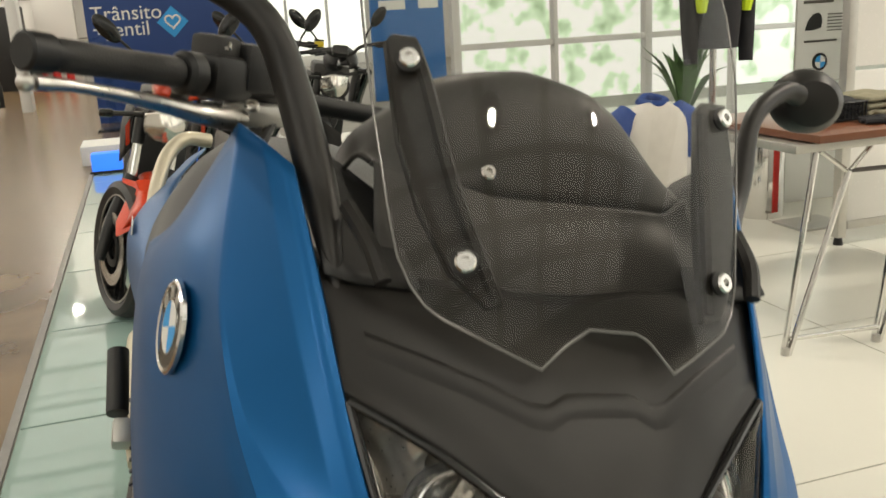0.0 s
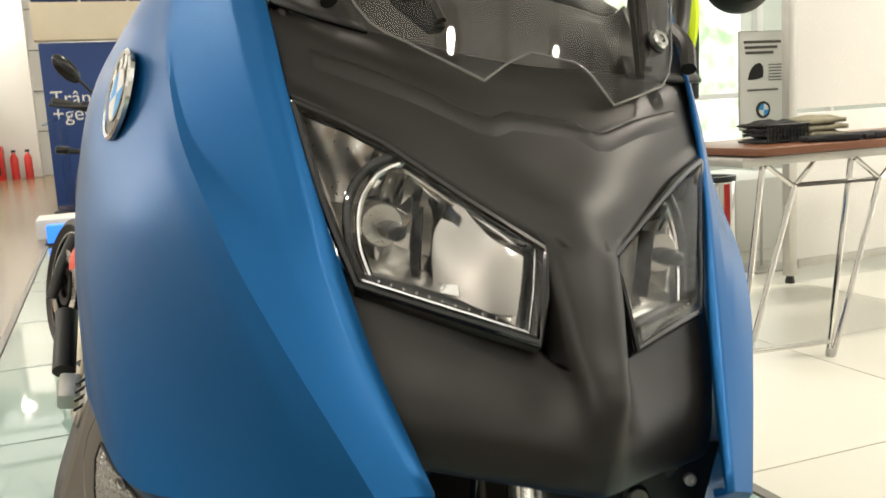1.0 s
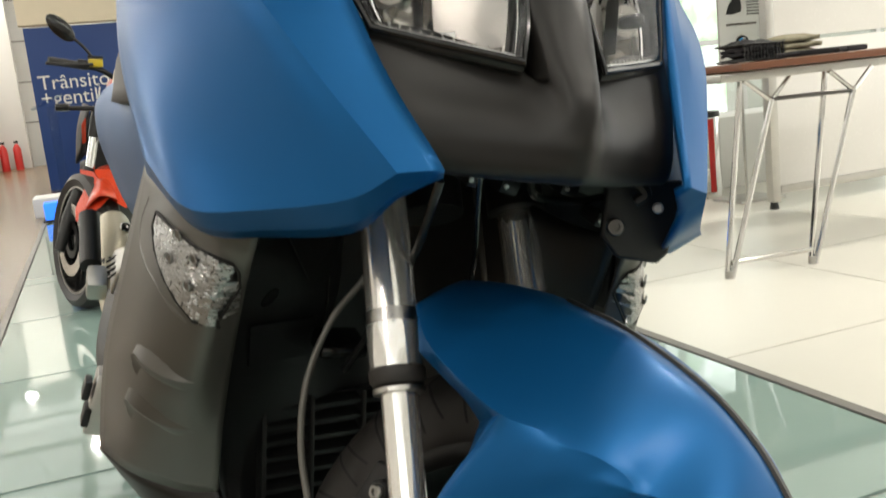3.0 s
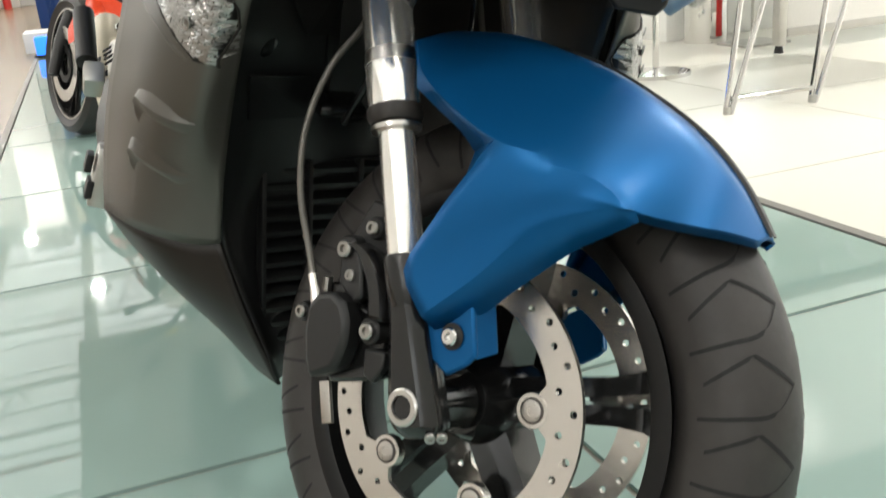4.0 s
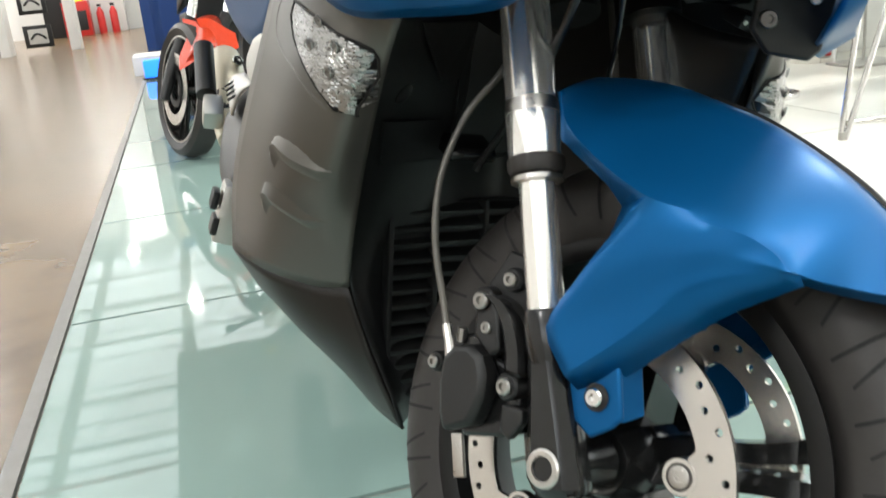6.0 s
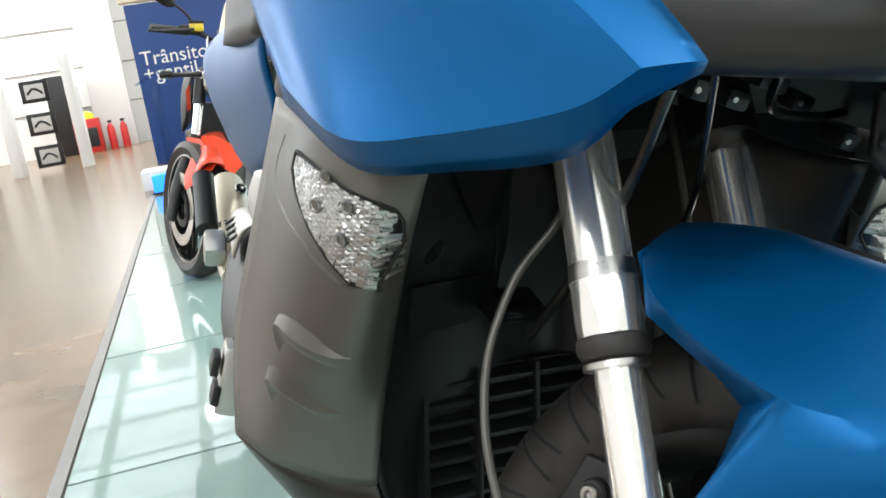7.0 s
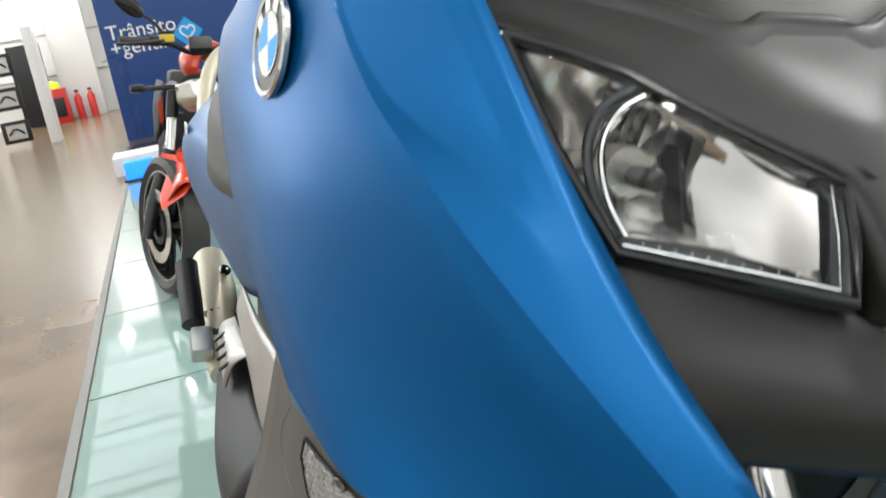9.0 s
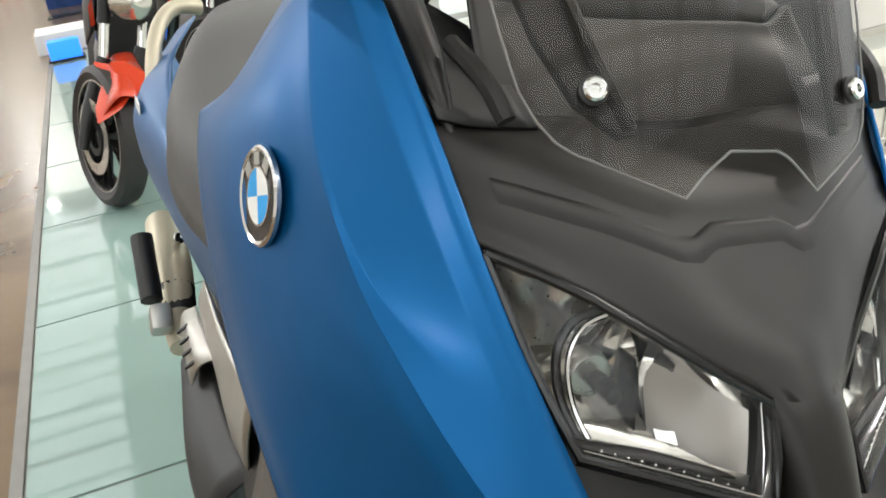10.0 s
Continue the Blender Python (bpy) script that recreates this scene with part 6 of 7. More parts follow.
    for s, x in ((-1, 0.155), (1, 0.485)):
        part("tank_shroud", sheet([[(x + 0.03, 0.26, 0.88), (x - 0.01, 0.28, 0.79), (x - 0.04, 0.33, 0.68)], [(x, 0.46, 0.90), (x - 0.045, 0.46, 0.78), (x - 0.075, 0.48, 0.62)], [(x + 0.02, 0.7, 0.86), (x, 0.7, 0.75), (x - 0.02, 0.7, 0.66)]], 4, 4), BLACK, bike, "black tank shroud", thick=0.006)
        part("shroud_inlay", slab([(x - 0.02, 0.262, 0.80), (x + 0.004, 0.262, 0.83), (x - 0.012, 0.28, 0.72), (x - 0.03, 0.29, 0.71)], 0.006, (0, -1, 0)), paint, bike, "painted shroud inlay")
        part("frame_spar", tube([(x + 0.06, 0.3, 0.86), (x + 0.02, 0.5, 0.72), (x - 0.01, 0.85, 0.52)], 0.03, 10), GLOSSBLACK, bike)
    part("radiator", block((0.25, 0.36, 0.60), (0.24, 0.05, 0.26), None, 0.02, pose(0, 0, 0, 0, 11, 0)), BLACK, bike, "black radiator")
    part("engine", block((0.21, 0.62, 0.42), (0.26, 0.4, 0.34), None, 0.05, pose(0, 0, 0, 0, 11, 0)), AXLE, bike, "dark grey engine block")
    part("exhaust", tube([(0.16, 0.42, 0.5), (0.14, 0.34, 0.35), (0.13, 0.45, 0.22), (0.08, 0.8, 0.2)], 0.024, 12), CREAM, bike, "tan exhaust header pipe")
    part("seat", block((0.34, 1.15, 0.85), (0.26, 0.6, 0.1), None, 0.03, pose(0, 0, 0, 0, 11, 0)), SEAT, bike, "grey seat")
    part("rear_wheel", lathe([(-0.07, 0.24), (-0.09, 0.27), (0, 0.315), (0.09, 0.27), (0.07, 0.24), (0.05, 0.21), (-0.05, 0.21)], 48, "x", None, (0, 0, 0), True), RUBBER, bike, "black rear tyre", m=Matrix.Translation((0.13, 1.45, 0.315)) @ pose(0, 0, 0, 0, 11, 0))
    return bike


naked_bike(pose(-0.168, 3.92, 0), ORANGE, "orange and black naked motorcycle parked on the glass platform")
dark = naked_bike(pose(0.42, 4.85, 0, 0, 0, 6), BLACK, "black naked motorcycle parked further back on the platform")
copy_thing(dark, pose(0.9, 5.6, 0, 0, 0, -8))

# blue lamp standing on the platform's end
lampb = empty("floor_spotlight", pose(-0.33, 8.5, 0), label="small glowing blue floor lamp on the platform", category="lamp")
part("body", block((0, 0, 0.09), (0.26, 0.18, 0.17), None, 0.02), BLUEGLOW, lampb, "glowing blue housing")
part("foot", block((0, 0, 0.012), (0.3, 0.22, 0.02), None, 0.004), BLACK, lampb)
step = tagged(part("plinth", block((0.3, 9.3, 0.09), (1.75, 0.6, 0.18), None, 0.006), WHITE), label="low white plinth at the end of platform", category="plinth")

# banner stand with its lintel
ban = empty("exhibition_banner", pose(-0.56, 13.19, 0), label="tall navy exhibition banner with white slogan and cyan heart", category="banner")
part("panel", block((1.2, 0.1, 1.09), (2.4, 0.12, 2.18), None, 0.004), BANNER, ban)
part("lintel", block((1.2, 0.1, 2.46), (2.5, 0.2, 0.5), None, 0.004), CREAMW, ban, "cream lintel board")
for k in range(4):
    part("top_panel", block((0.26 + 0.62 * k, 0.1, 2.80), (0.58, 0.2, 0.16), None, 0.004), BANNER, ban)
writing("slogan", "Trânsito", 0.27, pose(0.07, 0.036, 1.36, 90, 0, 0), WHITE, ban)
writing("slogan", "+gentil", 0.27, pose(0.07, 0.036, 1.15, 90, 0, 0), WHITE, ban)
d = bmesh.new()
slab([(1.12, 0.034, 1.51), (1.33, 0.034, 1.30), (1.12, 0.034, 1.09), (0.91, 0.034, 1.30)], 0.004, (0, -1, 0), d)
part("diamond", d, CYAN, ban, "cyan diamond emblem", smooth=False)
heart = [(1.12 + 0.0062 * 16 * math.sin(a) ** 3, 0.02, 1.31 + 0.0062 * (13 * math.cos(a) - 5 * math.cos(2 * a) - 2 * math.cos(3 * a) - math.cos(4 * a))) for a in (2 * math.pi * k / 32 for k in range(32))]
part("heart", tube(heart + heart[:1], 0.013, 6, 1, smooth=False), WHITE, ban, "white heart outline")

ban2 = empty("sponsor_banner", pose(3.3, 13.0, 0), label="mid blue sponsor banner with white lettering", category="banner")
part("panel", block((0.55, 0.05, 1.1), (1.1, 0.08, 2.2), None, 0.004), BANNER2, ban2)
for x, z, w in ((0.12, 1.58, 0.42), (0.12, 1.36, 0.40), (0.72, 1.36, 0.30)):
    part("lettering_bar", block((x + w / 2, 0.006, z), (w, 0.006, 0.13), None, 0.002), WHITE, ban2, "white lettering")

# acrylic lectern before the banner
lec = empty("lectern", pose(-0.35, 12.2, 0), label="clear acrylic speaker's lectern", category="lectern")
part("column", block((0, 0, 0.55), (0.10, 0.3, 1.1), None, 0.004), ACRYL, lec)
part("top", block((-0.04, 0, 1.16), (0.4, 0.45, 0.02), None, 0.004, pose(0, 0, 0, 0, -22, 0)), ACRYL, lec)
part("foot", block((0, 0, 0.01), (0.4, 0.4, 0.02), None, 0.004), ACRYL, lec)

# columns and wall seams
for cx, cy in ((-1.75, 24.3), (0.6, 24.3), (-6.2, 24.3)):
    tagged(part("pillar", block((cx, cy, 3), (0.9, 0.6, 6), None, 0.02), WALLM), label="square white hall pillar", category="pillar", kind="structure")
for k in range(5):
    tagged(part("trim_seam", block((-4, 24.98, 1.1 + 1.0 * k), (10, 0.02, 0.03)), JOINT, smooth=False), label="horizontal seam in the wall panels", category="trim", kind="structure")

# roof trusses
for k in range(7):
    y = -5 + 4.6 * k
    tr = empty("roof_truss", pose(0, y, 0), label="white painted steel roof truss", category="truss", group="roof trusses")
    part("chord", tube([(-9, 0, 5.85), (9, 0, 5.85)], 0.05, 8, 1, smooth=False), WHITE, tr)
    part("chord", tube([(-9, 0, 5.1), (9, 0, 5.1)], 0.05, 8, 1, smooth=False), WHITE, tr)
    for j in range(18):
        x = -9 + j
        part("web", tube([(x, 0, 5.1), (x + 0.5, 0, 5.85), (x + 1, 0, 5.1)], 0.025, 6, 1, smooth=False), WHITE, tr)
tagged(part("red_pipe", tube([(-9, 10.5, 4.9), (6, 10.5, 4.9)], 0.03, 8, 1, smooth=False), RED), label="red sprinkler pipe under the roof", category="pipe")

# shelf rack with framed pictures
rack = empty("display_rack", pose(-2.05, 16.6, 0), label="white display rack with black framed pictures", category="rack")
for x in (-2.2, -1.1, 0.0):
    part("upright", block((x + 0.25, 0, 0.95), (0.16, 0.5, 1.9), None, 0.006), WHITE, rack)
for x in (-1.65, -0.55):
    for z in (0.28, 0.82, 1.36):
        fr = part("picture_frame", block((x + 0.25, -0.2, z), (0.44, 0.04, 0.36), None, 0.006), BLACK, rack, "black picture frame")
        part("print", block((x + 0.25, -0.223, z), (0.30, 0.006, 0.24)), ALLOY, fr)
        part("print_shape", tube([(x + 0.13, -0.228, z - 0.04), (x + 0.22, -0.228, z + 0.04), (x + 0.31, -0.228, z + 0.01), (x + 0.37, -0.228, z - 0.05)], 0.02, 6), BLACK, fr)
tagged(part("dark_cabinet", block((-2.75, 23.6, 0.95), (0.7, 0.5, 1.9), None, 0.02), BLACK), label="tall black cabinet by the far wall", category="cabinet")
mach = empty("red_machine", pose(-2.35, 23.4, 0), label="red workshop machine with yellow top", category="machine")
part("body", block((0, 0, 0.4), (0.6, 0.5, 0.8), None, 0.03), RED, mach)
part("top", lathe([(0.8, 0.2), (0.92, 0.18), (0.98, 0.06)], 20, "z"), NEON, mach, "yellow green cap")
part("opening", block((0.08, -0.26, 0.36), (0.3, 0.04, 0.45), None, 0.02), BLACK, mach)
for x in (-1.55, -1.85):
    ex = empty("fire_extinguisher", pose(x, 23.6, 0), label="red fire extinguisher by the far wall", category="extinguisher", group="fire extinguishers")
    part("cylinder", lathe([(0.0, 0.09), (0.5, 0.09), (0.6, 0.04), (0.62, 0.03)], 18, "z"), RED, ex)
    part("valve", block((0, 0, 0.66), (0.1, 0.04, 0.06), None, 0.01), BLACK, ex)

# ---- things on the tiled side ----
table = empty("folding_table", pose(2.0, 2.3, 0), label="folding table with brown top and chrome trestle legs", category="table")
part("tabletop", block((0.80, 0.32, 0.748), (1.4, 0.70, 0.026), None, 0.003), WOOD, table, "brown laminate tabletop")
part("apron", block((0.75, 0.32, 0.715), (1.40, 0.60, 0.03), None, 0.003), ALLOY, table, "grey metal apron")
bar = lambda name, pts, r, label="": part(name, tube(pts, r, 10, 1, smooth=False), CHROME, table, label)
for x in (0.0, 0.95):
    # each foot carries an upright tube and a slanted one that forks below the top
    for fx, fy, tx, jx, ra, rb in ((0.045, 0.036, 0.148, 0.265, 0.156, 0.361), (0.402, 0.006, 0.505, 0.617, 0.516, 0.716)):
        bar("leg", [(x + fx, fy, 0.0), (x + tx, fy + 0.004, 0.70)], 0.0105, "chrome tube leg")
        bar("leg", [(x + fx + 0.012, fy - 0.012, 0.0), (x + jx, fy - 0.016, 0.625)], 0.0105, "chrome tube leg")
        bar("leg_brace", [(x + jx, fy - 0.016, 0.62), (x + ra, fy - 0.006, 0.70)], 0.0085)
        bar("leg_brace", [(x + jx, fy - 0.016, 0.62), (x + rb, fy - 0.006, 0.70)], 0.0085)
        part("foot_cap", lathe([(0.0, 0.016), (0.03, 0.014)], 12, "z", None, (x + fx + 0.005, fy - 0.006, 0)), ALLOY, table)
    bar("foot_bar", [(x + 0.062, 0.030, 0.058), (x + 0.412, 0.002, 0.055)], 0.009)
    part("cross_bar", tube([(x + 0.265, 0.020, 0.625), (x + 0.617, -0.010, 0.622)], 0.008, 10, 1, smooth=False), AXLE, table)


def folded(name, at, size, mat, label, seed):
    rnd = random.Random(seed)
    bm = bmesh.new()
    n = 4
    for k in range(n):
        rows = []
        for i in range(6):
            rows.append([(size[0] * (i / 5 - 0.5) * rnd.uniform(0.93, 1.03), size[1] * (j / 4 - 0.5) * rnd.uniform(0.93, 1.03), size[2] * (k + 0.7) / n + rnd.uniform(-0.006, 0.008) - (size[2] / n * 0.5 if i in (0, 5) or j in (0, 4) else 0)) for j in range(5)])
        sheet(rows, 3, 3, bm)
    ob = part(name, bm, mat, None, m=pose(*at), thick=size[2] / n * 0.7)
    return tagged(ob, label=label, category="clothes")


crate = empty("wire_crate", pose(2.38, 2.56, 0.762), label="low black wire crate of folded clothes on table", category="crate")
part("floor_sheet", block((0, 0, 0.006), (0.19, 0.16, 0.008), None, 0.002), BLACK, crate)
for k in range(13):
    part("crate_wire", block((-0.09 + 0.18 * k / 12, -0.08, 0.035), (0.004, 0.004, 0.060)), BLACK, crate, smooth=False)
part("crate_rim", tube([(-0.095, -0.08, 0.065), (0.095, -0.08, 0.065), (0.095, 0.08, 0.065), (-0.095, 0.08, 0.065), (-0.095, -0.08, 0.065)], 0.004, 6, 1, smooth=False), BLACK, crate)
folded("folded_clothes", (2.38, 2.56, 0.772), (0.17, 0.14, 0.075), BLACKCLOTH, "folded black garments in the wire crate", 1)
folded("folded_jacket", (2.57, 2.58, 0.762), (0.18, 0.2, 0.09), KHAKI, "folded khaki jacket lying on the brown table", 2)
for gx, gy, turn in ((2.50, 2.36, 62), (2.68, 2.38, 100)):
    gl = bmesh.new()
    block((0, 0, 0.012), (0.10, 0.12, 0.022), gl, 0.008)
    for k in range(4):
        tube([(-0.036 + 0.024 * k, 0.05, 0.012), (-0.042 + 0.028 * k, 0.10, 0.012), (-0.045 + 0.03 * k, 0.13 - 0.008 * abs(k - 1.5), 0.010)], 0.0095, 8, 3, gl)
    tube([(0.045, -0.01, 0.012), (0.07, 0.03, 0.012), (0.08, 0.055, 0.010)], 0.010, 8, 3, gl)
    tagged(part("glove", gl, BLACKCLOTH, None, m=pose(gx, gy, 0.762, 0, 0, turn)), label="dark riding glove lying flat on the brown table", category="glove", group="gloves on the table")

# white display board with its poster
board = empty("display_board", pose(3.2, 3.4, 0), label="tall white partition board on grey metal posts", category="partition")
part("lower_sheet", block((1.25, 0, 0.48), (2.44, 0.03, 0.72), None, 0.002), PANELM, board)
part("upper_sheet", block((1.25, 0, 1.70), (2.44, 0.03, 1.68), None, 0.002), PANELM, board)
for x in (0.0, 2.5):
    part("post", block((x, 0, 1.29), (0.05, 0.05, 2.5), None, 0.004), ALLOY, board, "grey aluminium post")
    part("foot", lathe([(0.0, 0.025), (0.04, 0.018)], 12, "z", None, (x, 0, 0)), BLACK, board)
part("bottom_rail", block((1.25, 0, 0.10), (2.44, 0.05, 0.04), None, 0.004), ALLOY, board, "grey aluminium bottom rail")
poster = empty("poster", pose(3.22, 3.8, 0.76), label="white information poster with photograph and round blue badge", category="poster")
part("sheet", block((0.15, 0, 0.255), (0.30, 0.012, 0.51), None, 0.002), WHITE, poster)
part("stand", tube([(0.15, 0.012, -0.76), (0.15, 0.012, 0.5)], 0.008, 8, 1, smooth=False), ALLOY, poster, "thin metal stand")
part("foot", block((0.15, 0.0, -0.752), (0.3, 0.25, 0.016), None, 0.003), ALLOY, poster)
part("frame", tube([(0, -0.004, 0.0), (0.30, -0.004, 0.0), (0.30, -0.004, 0.51), (0.0, -0.004, 0.51), (0, -0.004, 0)], 0.005, 6, 1, smooth=False), ALLOY, poster)
for k in range(3):
    part("text_bar", block((0.15 - 0.01 * k, -0.008, 0.455 - 0.028 * k), (0.24 - 0.03 * k, 0.004, 0.014)), GREY, poster, "grey printed heading")
for k in range(6):
    part("text_bar", block((0.235, -0.008, 0.335 - 0.016 * k), (0.09, 0.004, 0.005)), GREY, poster)
part("photo", sheet([[(0.05, -0.009, 0.26), (0.07, -0.009, 0.31), (0.1, -0.009, 0.34)], [(0.1, -0.009, 0.26), (0.11, -0.009, 0.3), (0.13, -0.009, 0.345)], [(0.15, -0.009, 0.27), (0.155, -0.009, 0.3), (0.15, -0.009, 0.33)]], 4, 4), BLACK, poster, "small dark photograph")
part("text_bar", block((0.15, -0.008, 0.205), (0.2, 0.004, 0.01)), GREY, poster)
part("badge", lathe([(-0.012, 0.045), (-0.006, 0.045)], 28, "y", None, (0.15, 0, 0.10)), GLOSSBLACK, poster, "round blue and white badge")
for k in range(4):
    pts = [(0.15, -0.0135, 0.10)] + [(0.15 + 0.032 * math.cos(a), -0.0135, 0.10 + 0.032 * math.sin(a)) for a in (math.pi / 2 * (k + j / 6) for j in range(7))]
    part("badge_quarter", slab(pts, 0.001, (0, -1, 0)), (WHITE, CYAN)[k % 2], poster, smooth=False)

# litter bin with red band
trash = empty("litter_bin", pose(3.29, 4.12, 0), label="polished steel litter bin with red and black bands", category="bin")
part("drum", lathe([(0.0, 0.12), (0.02, 0.125), (0.46, 0.125), (0.48, 0.12)], 28, "z"), CHROME, trash)
part("lid", lathe([(0.47, 0.128), (0.50, 0.128), (0.50, 0.09), (0.46, 0.08)], 28, "z"), BLACK, trash, "black lid ring")
part("band", block((0.0, -0.124, 0.25), (0.035, 0.012, 0.42), None, 0.003), RED, trash, "red band")
# low white counter under the window
tagged(part("white_counter", block((4.0, 4.55, 0.22), (1.7, 0.5, 0.44), None, 0.01), WHITE), label="low white counter by the window", category="counter")

# glass front with doors and greenery behind it
NORTH = 6.4
for k, x in enumerate((2.3, 3.1, 3.9, 4.7, 5.5, 6.3, 7.1, 8.0)):
    tagged(part("window_post", block((x, NORTH, 1.6), (0.035 if k % 2 else 0.06, 0.08, 3.2), None, 0.004), FRAME), label="grey aluminium window post", category="window", kind="structure")
for z in (0.05, 0.95, 2.3, 3.2):
    tagged(part("window_rail", block((5.15, NORTH + 0.003, z), (5.7, 0.06, 0.045), None, 0.004), FRAME), label="grey aluminium window rail", category="window", kind="structure")
for k, x in enumerate((2.3, 3.1, 3.9, 4.7, 5.5, 6.3, 7.1)):
    w = (3.1, 3.9, 4.7, 5.5, 6.3, 7.1, 8.0)[k] - x
    pane = tagged(part("window_pane", block((x + w / 2, NORTH, 1.62), (w - 0.09, 0.008, 3.1)), CLEARPANE, smooth=False), label="clear glass pane of the shop front", category="window", kind="structure")
    pane.visible_shadow = False


def backdrop():
    m = bpy.data.materials.new("garden_backdrop")
    m.use_nodes = True
    n, l = m.node_tree.nodes, m.node_tree.links
    n.clear()
    out, em, tc, no, ra = (n.new(t) for t in ("ShaderNodeOutputMaterial", "ShaderNodeEmission", "ShaderNodeTexCoord", "ShaderNodeTexNoise", "ShaderNodeValToRGB"))
    no.inputs["Scale"].default_value, no.inputs["Detail"].default_value = 3.4, 9
    e = ra.color_ramp.elements
    e[0].position, e[0].color = 0.24, (0.25, 0.42, 0.2, 1)
    e[1].position, e[1].color = 0.50, (1, 1, 1, 1)
    mid = e.new(0.45)
    mid.color = (0.72, 0.9, 0.68, 1)
    l.new(tc.outputs["Object"], no.inputs[0])
    l.new(no.outputs[0], ra.inputs[0])
    l.new(ra.outputs[0], em.inputs[0])
    em.inputs[1].default_value = 1.9
    l.new(em.outputs[0], out.inputs[0])
    return m


tagged(part("backdrop", block((6.6, 11.0, 2.5), (5.4, 0.05, 5)), backdrop(), smooth=False), label="bright garden greenery outside the glass front", category="backdrop", kind="structure")

tagged(part("window_far", block((3.9, 24.93, 2.2), (4.4, 0.05, 3.8)), glow("far_daylight", (0.95, 1.0, 0.97), 1.5), smooth=False), label="bright glass front at the far end of hall", category="window", kind="structure")
for x in (1.7, 2.8, 3.9, 5.0, 6.1):
    tagged(part("window_post", block((x, 24.86, 2.2), (0.08, 0.08, 3.9), None, 0.004), FRAME), label="grey aluminium window post", category="window", kind="structure")

# shirt on a stand, and hanging riding gear
shirt = empty("polo_shirt", pose(2.34, 3.7, 0.24), label="white and blue polo shirt on a display stand", category="shirt")
part("body", sheet([[(-0.17, 0, 0), (-0.12, -0.08, 0), (0, -0.10, 0), (0.12, -0.08, 0), (0.17, 0, 0), (0, 0.09, 0), (-0.17, 0, 0)],
                    [(-0.18, 0, 0.25), (-0.12, -0.09, 0.25), (0, -0.12, 0.25), (0.12, -0.09, 0.25), (0.18, 0, 0.25), (0, 0.09, 0.25), (-0.18, 0, 0.25)],
                    [(-0.19, 0, 0.42), (-0.12, -0.08, 0.43), (0, -0.10, 0.44), (0.12, -0.08, 0.43), (0.19, 0, 0.42), (0, 0.07, 0.43), (-0.19, 0, 0.42)],
                    [(-0.08, 0, 0.50), (-0.05, -0.05, 0.51), (0, -0.06, 0.51), (0.05, -0.05, 0.51), (0.08, 0, 0.50), (0, 0.05, 0.52), (-0.08, 0, 0.50)]], 4, 4), WHITECLOTH, shirt, "white shirt front")
for s in (-1, 1):
    part("sleeve", tube([(s * 0.12, 0, 0.46), (s * 0.20, -0.01, 0.38), (s * 0.23, -0.02, 0.24)], (0.06, 0.075, 0.07), 12), BLUECLOTH, shirt, "blue sleeve")
part("collar", tube([(-0.07, 0.0, 0.51), (0, -0.06, 0.50), (0.07, 0.0, 0.51), (0, 0.05, 0.53), (-0.07, 0, 0.51)], 0.018, 8), BLUECLOTH, shirt, "blue collar")
part("stand", lathe([(-0.24, 0.15), (-0.22, 0.15), (-0.21, 0.02), (0.1, 0.015)], 20, "z"), CHROME, shirt, "chrome stand")

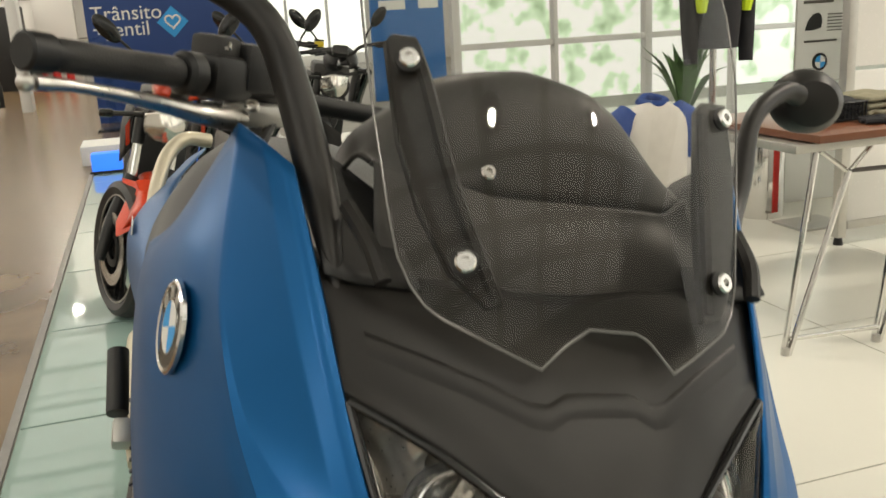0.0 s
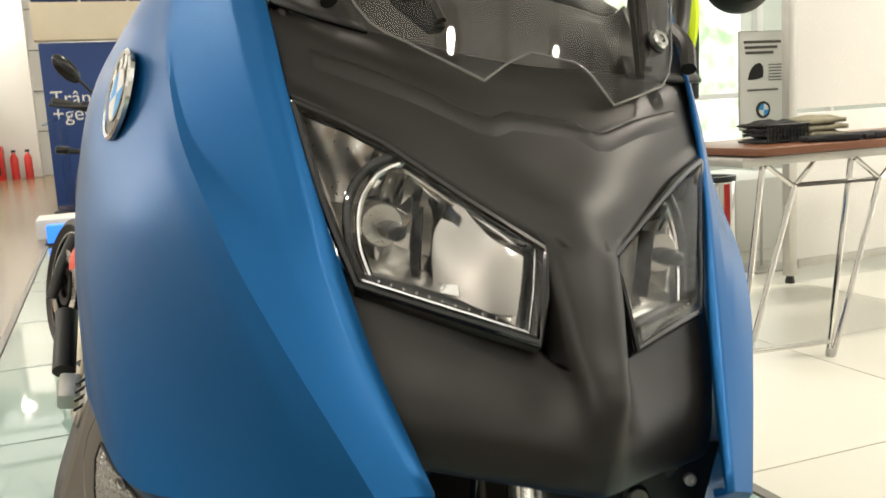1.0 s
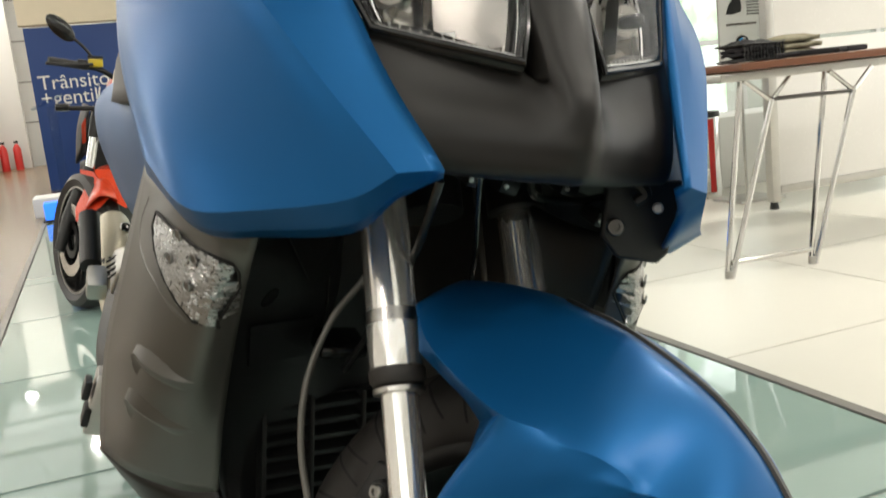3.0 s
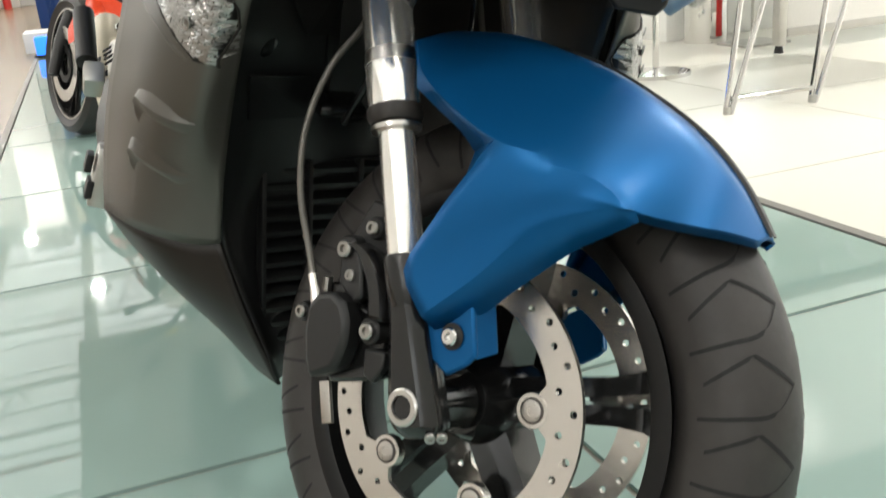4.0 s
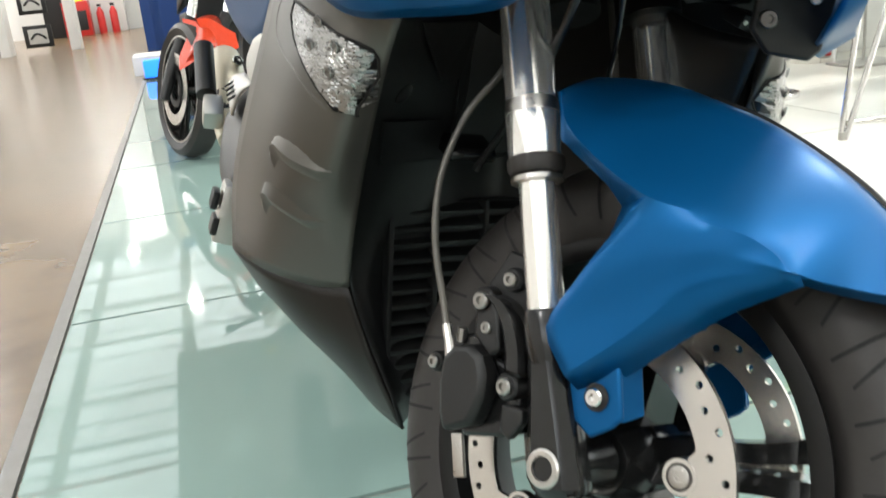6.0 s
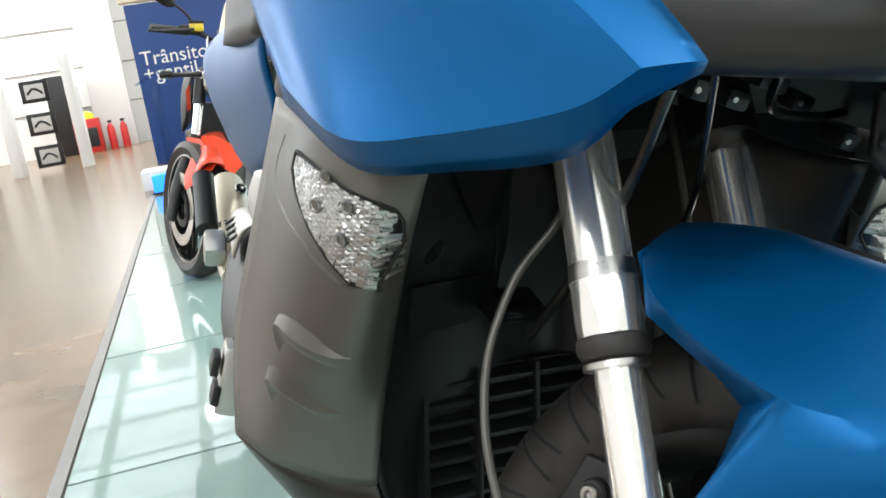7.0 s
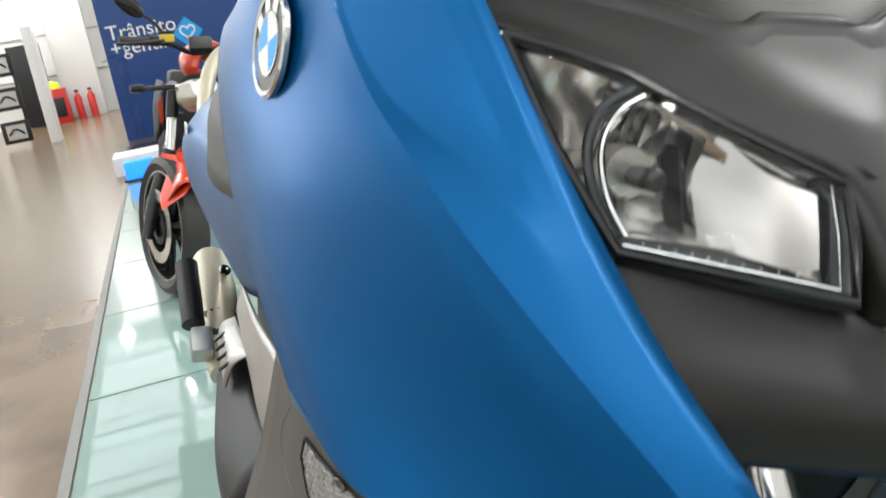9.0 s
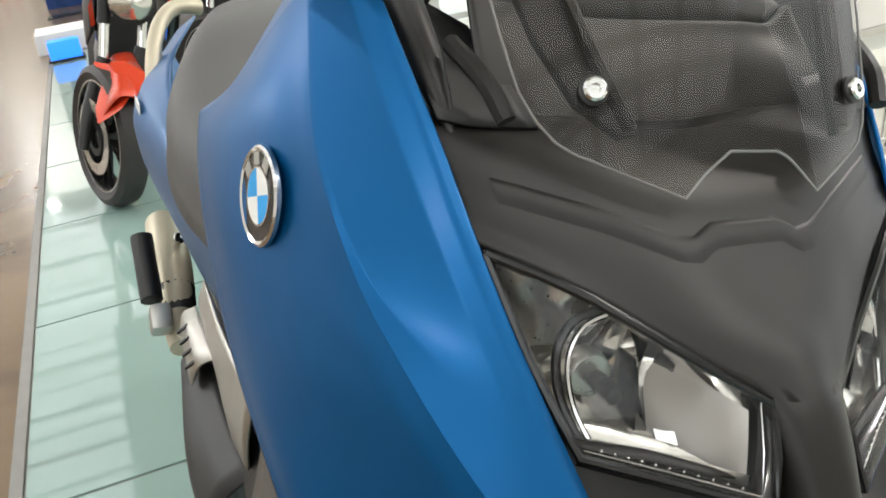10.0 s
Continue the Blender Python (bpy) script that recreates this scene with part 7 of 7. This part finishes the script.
gear = empty("riding_jacket", pose(2.40, 3.3, 1.0), label="black riding jacket with neon yellow stripe on stand", category="jacket")
part("body", tube([(0, 0, 0.0), (0, 0, 0.2), (0, 0, 0.42), (0, 0, 0.55)], (0.10, 0.115, 0.12, 0.06), 18), BLACKCLOTH, gear)
for s in (-1, 1):
    part("sleeve", tube([(s * 0.09, 0, 0.45), (s * 0.135, -0.02, 0.3), (s * 0.14, -0.03, 0.1), (s * 0.135, -0.04, -0.06)], (0.04, 0.042, 0.036, 0.03), 12), BLACKCLOTH, gear)
    part("stripe", tube([(s * 0.09, -0.055, 0.5), (s * 0.105, -0.075, 0.38), (s * 0.11, -0.075, 0.25), (s * 0.108, -0.07, 0.15)], (0.022, 0.036, 0.034, 0.020), 8), NEON, gear, "neon yellow stripe")
part("pole", lathe([(-1.0, 0.16), (-0.98, 0.16), (-0.97, 0.015), (0.05, 0.015)], 16, "z"), CHROME, gear)

# potted plant by the sponsor banner
pot = empty("potted_plant", pose(4.0, 6.0, 0), label="potted green plant by the glass front", category="plant")
part("pot", lathe([(0.0, 0.12), (0.3, 0.16), (0.32, 0.15)], 20, "z"), WHITE, pot)
rnd = random.Random(9)
for k in range(36):
    a, r, h = rnd.uniform(0, 6.28), rnd.uniform(0.15, 0.4), rnd.uniform(0.35, 0.75)
    p = Vector((r * math.cos(a), r * math.sin(a), 0.3 + h))
    q = Vector((0, 0, 0.3))
    m = (p + q) / 2 + Vector((0, 0, 0.12))
    w = Vector((-math.sin(a), math.cos(a), 0)) * 0.03
    part("leaf", sheet([[q - w * 0.2, m - w, p], [q + w * 0.2, m + w, p + w * 0.1]], 5, 1), LEAF, pot)

# ---- floor pieces ----
def tiles(parent, name, xs, ys, z, mat, gap, limit=None):
    for x0, x1 in zip(xs, xs[1:]):
        for y0, y1 in zip(ys, ys[1:]):
            key = (round(x1 - x0, 3), round(y1 - y0, 3), name)
            if key not in TILE_MESH:
                bm = block((0, 0, -0.004), (x1 - x0 - gap, y1 - y0 - gap, 0.008))
                TILE_MESH[key] = bpy.data.meshes.new(name)
                bm.to_mesh(TILE_MESH[key])
                bm.free()
                TILE_MESH[key].materials.append(mat)
            ob = new(name, TILE_MESH[key])
            ob.parent = parent
            ob.location = ((x0 + x1) / 2, (y0 + y1) / 2, z)


TILE_MESH = {}
tiles(platform, "glass_panel", [EDGE_L, 0.482, EDGE_R], [P0 + 1.01 * k for k in range(13)], 0.0, GLASSFLOOR, 0.012)
tiled = bpy.data.objects["floor_tiled"]
tiles(tiled, "tile", [EDGE_R + 0.03 + 0.9 * k for k in range(8)], [-2.0 + 0.9 * k for k in range(14)], 0.002, TILE, 0.006)
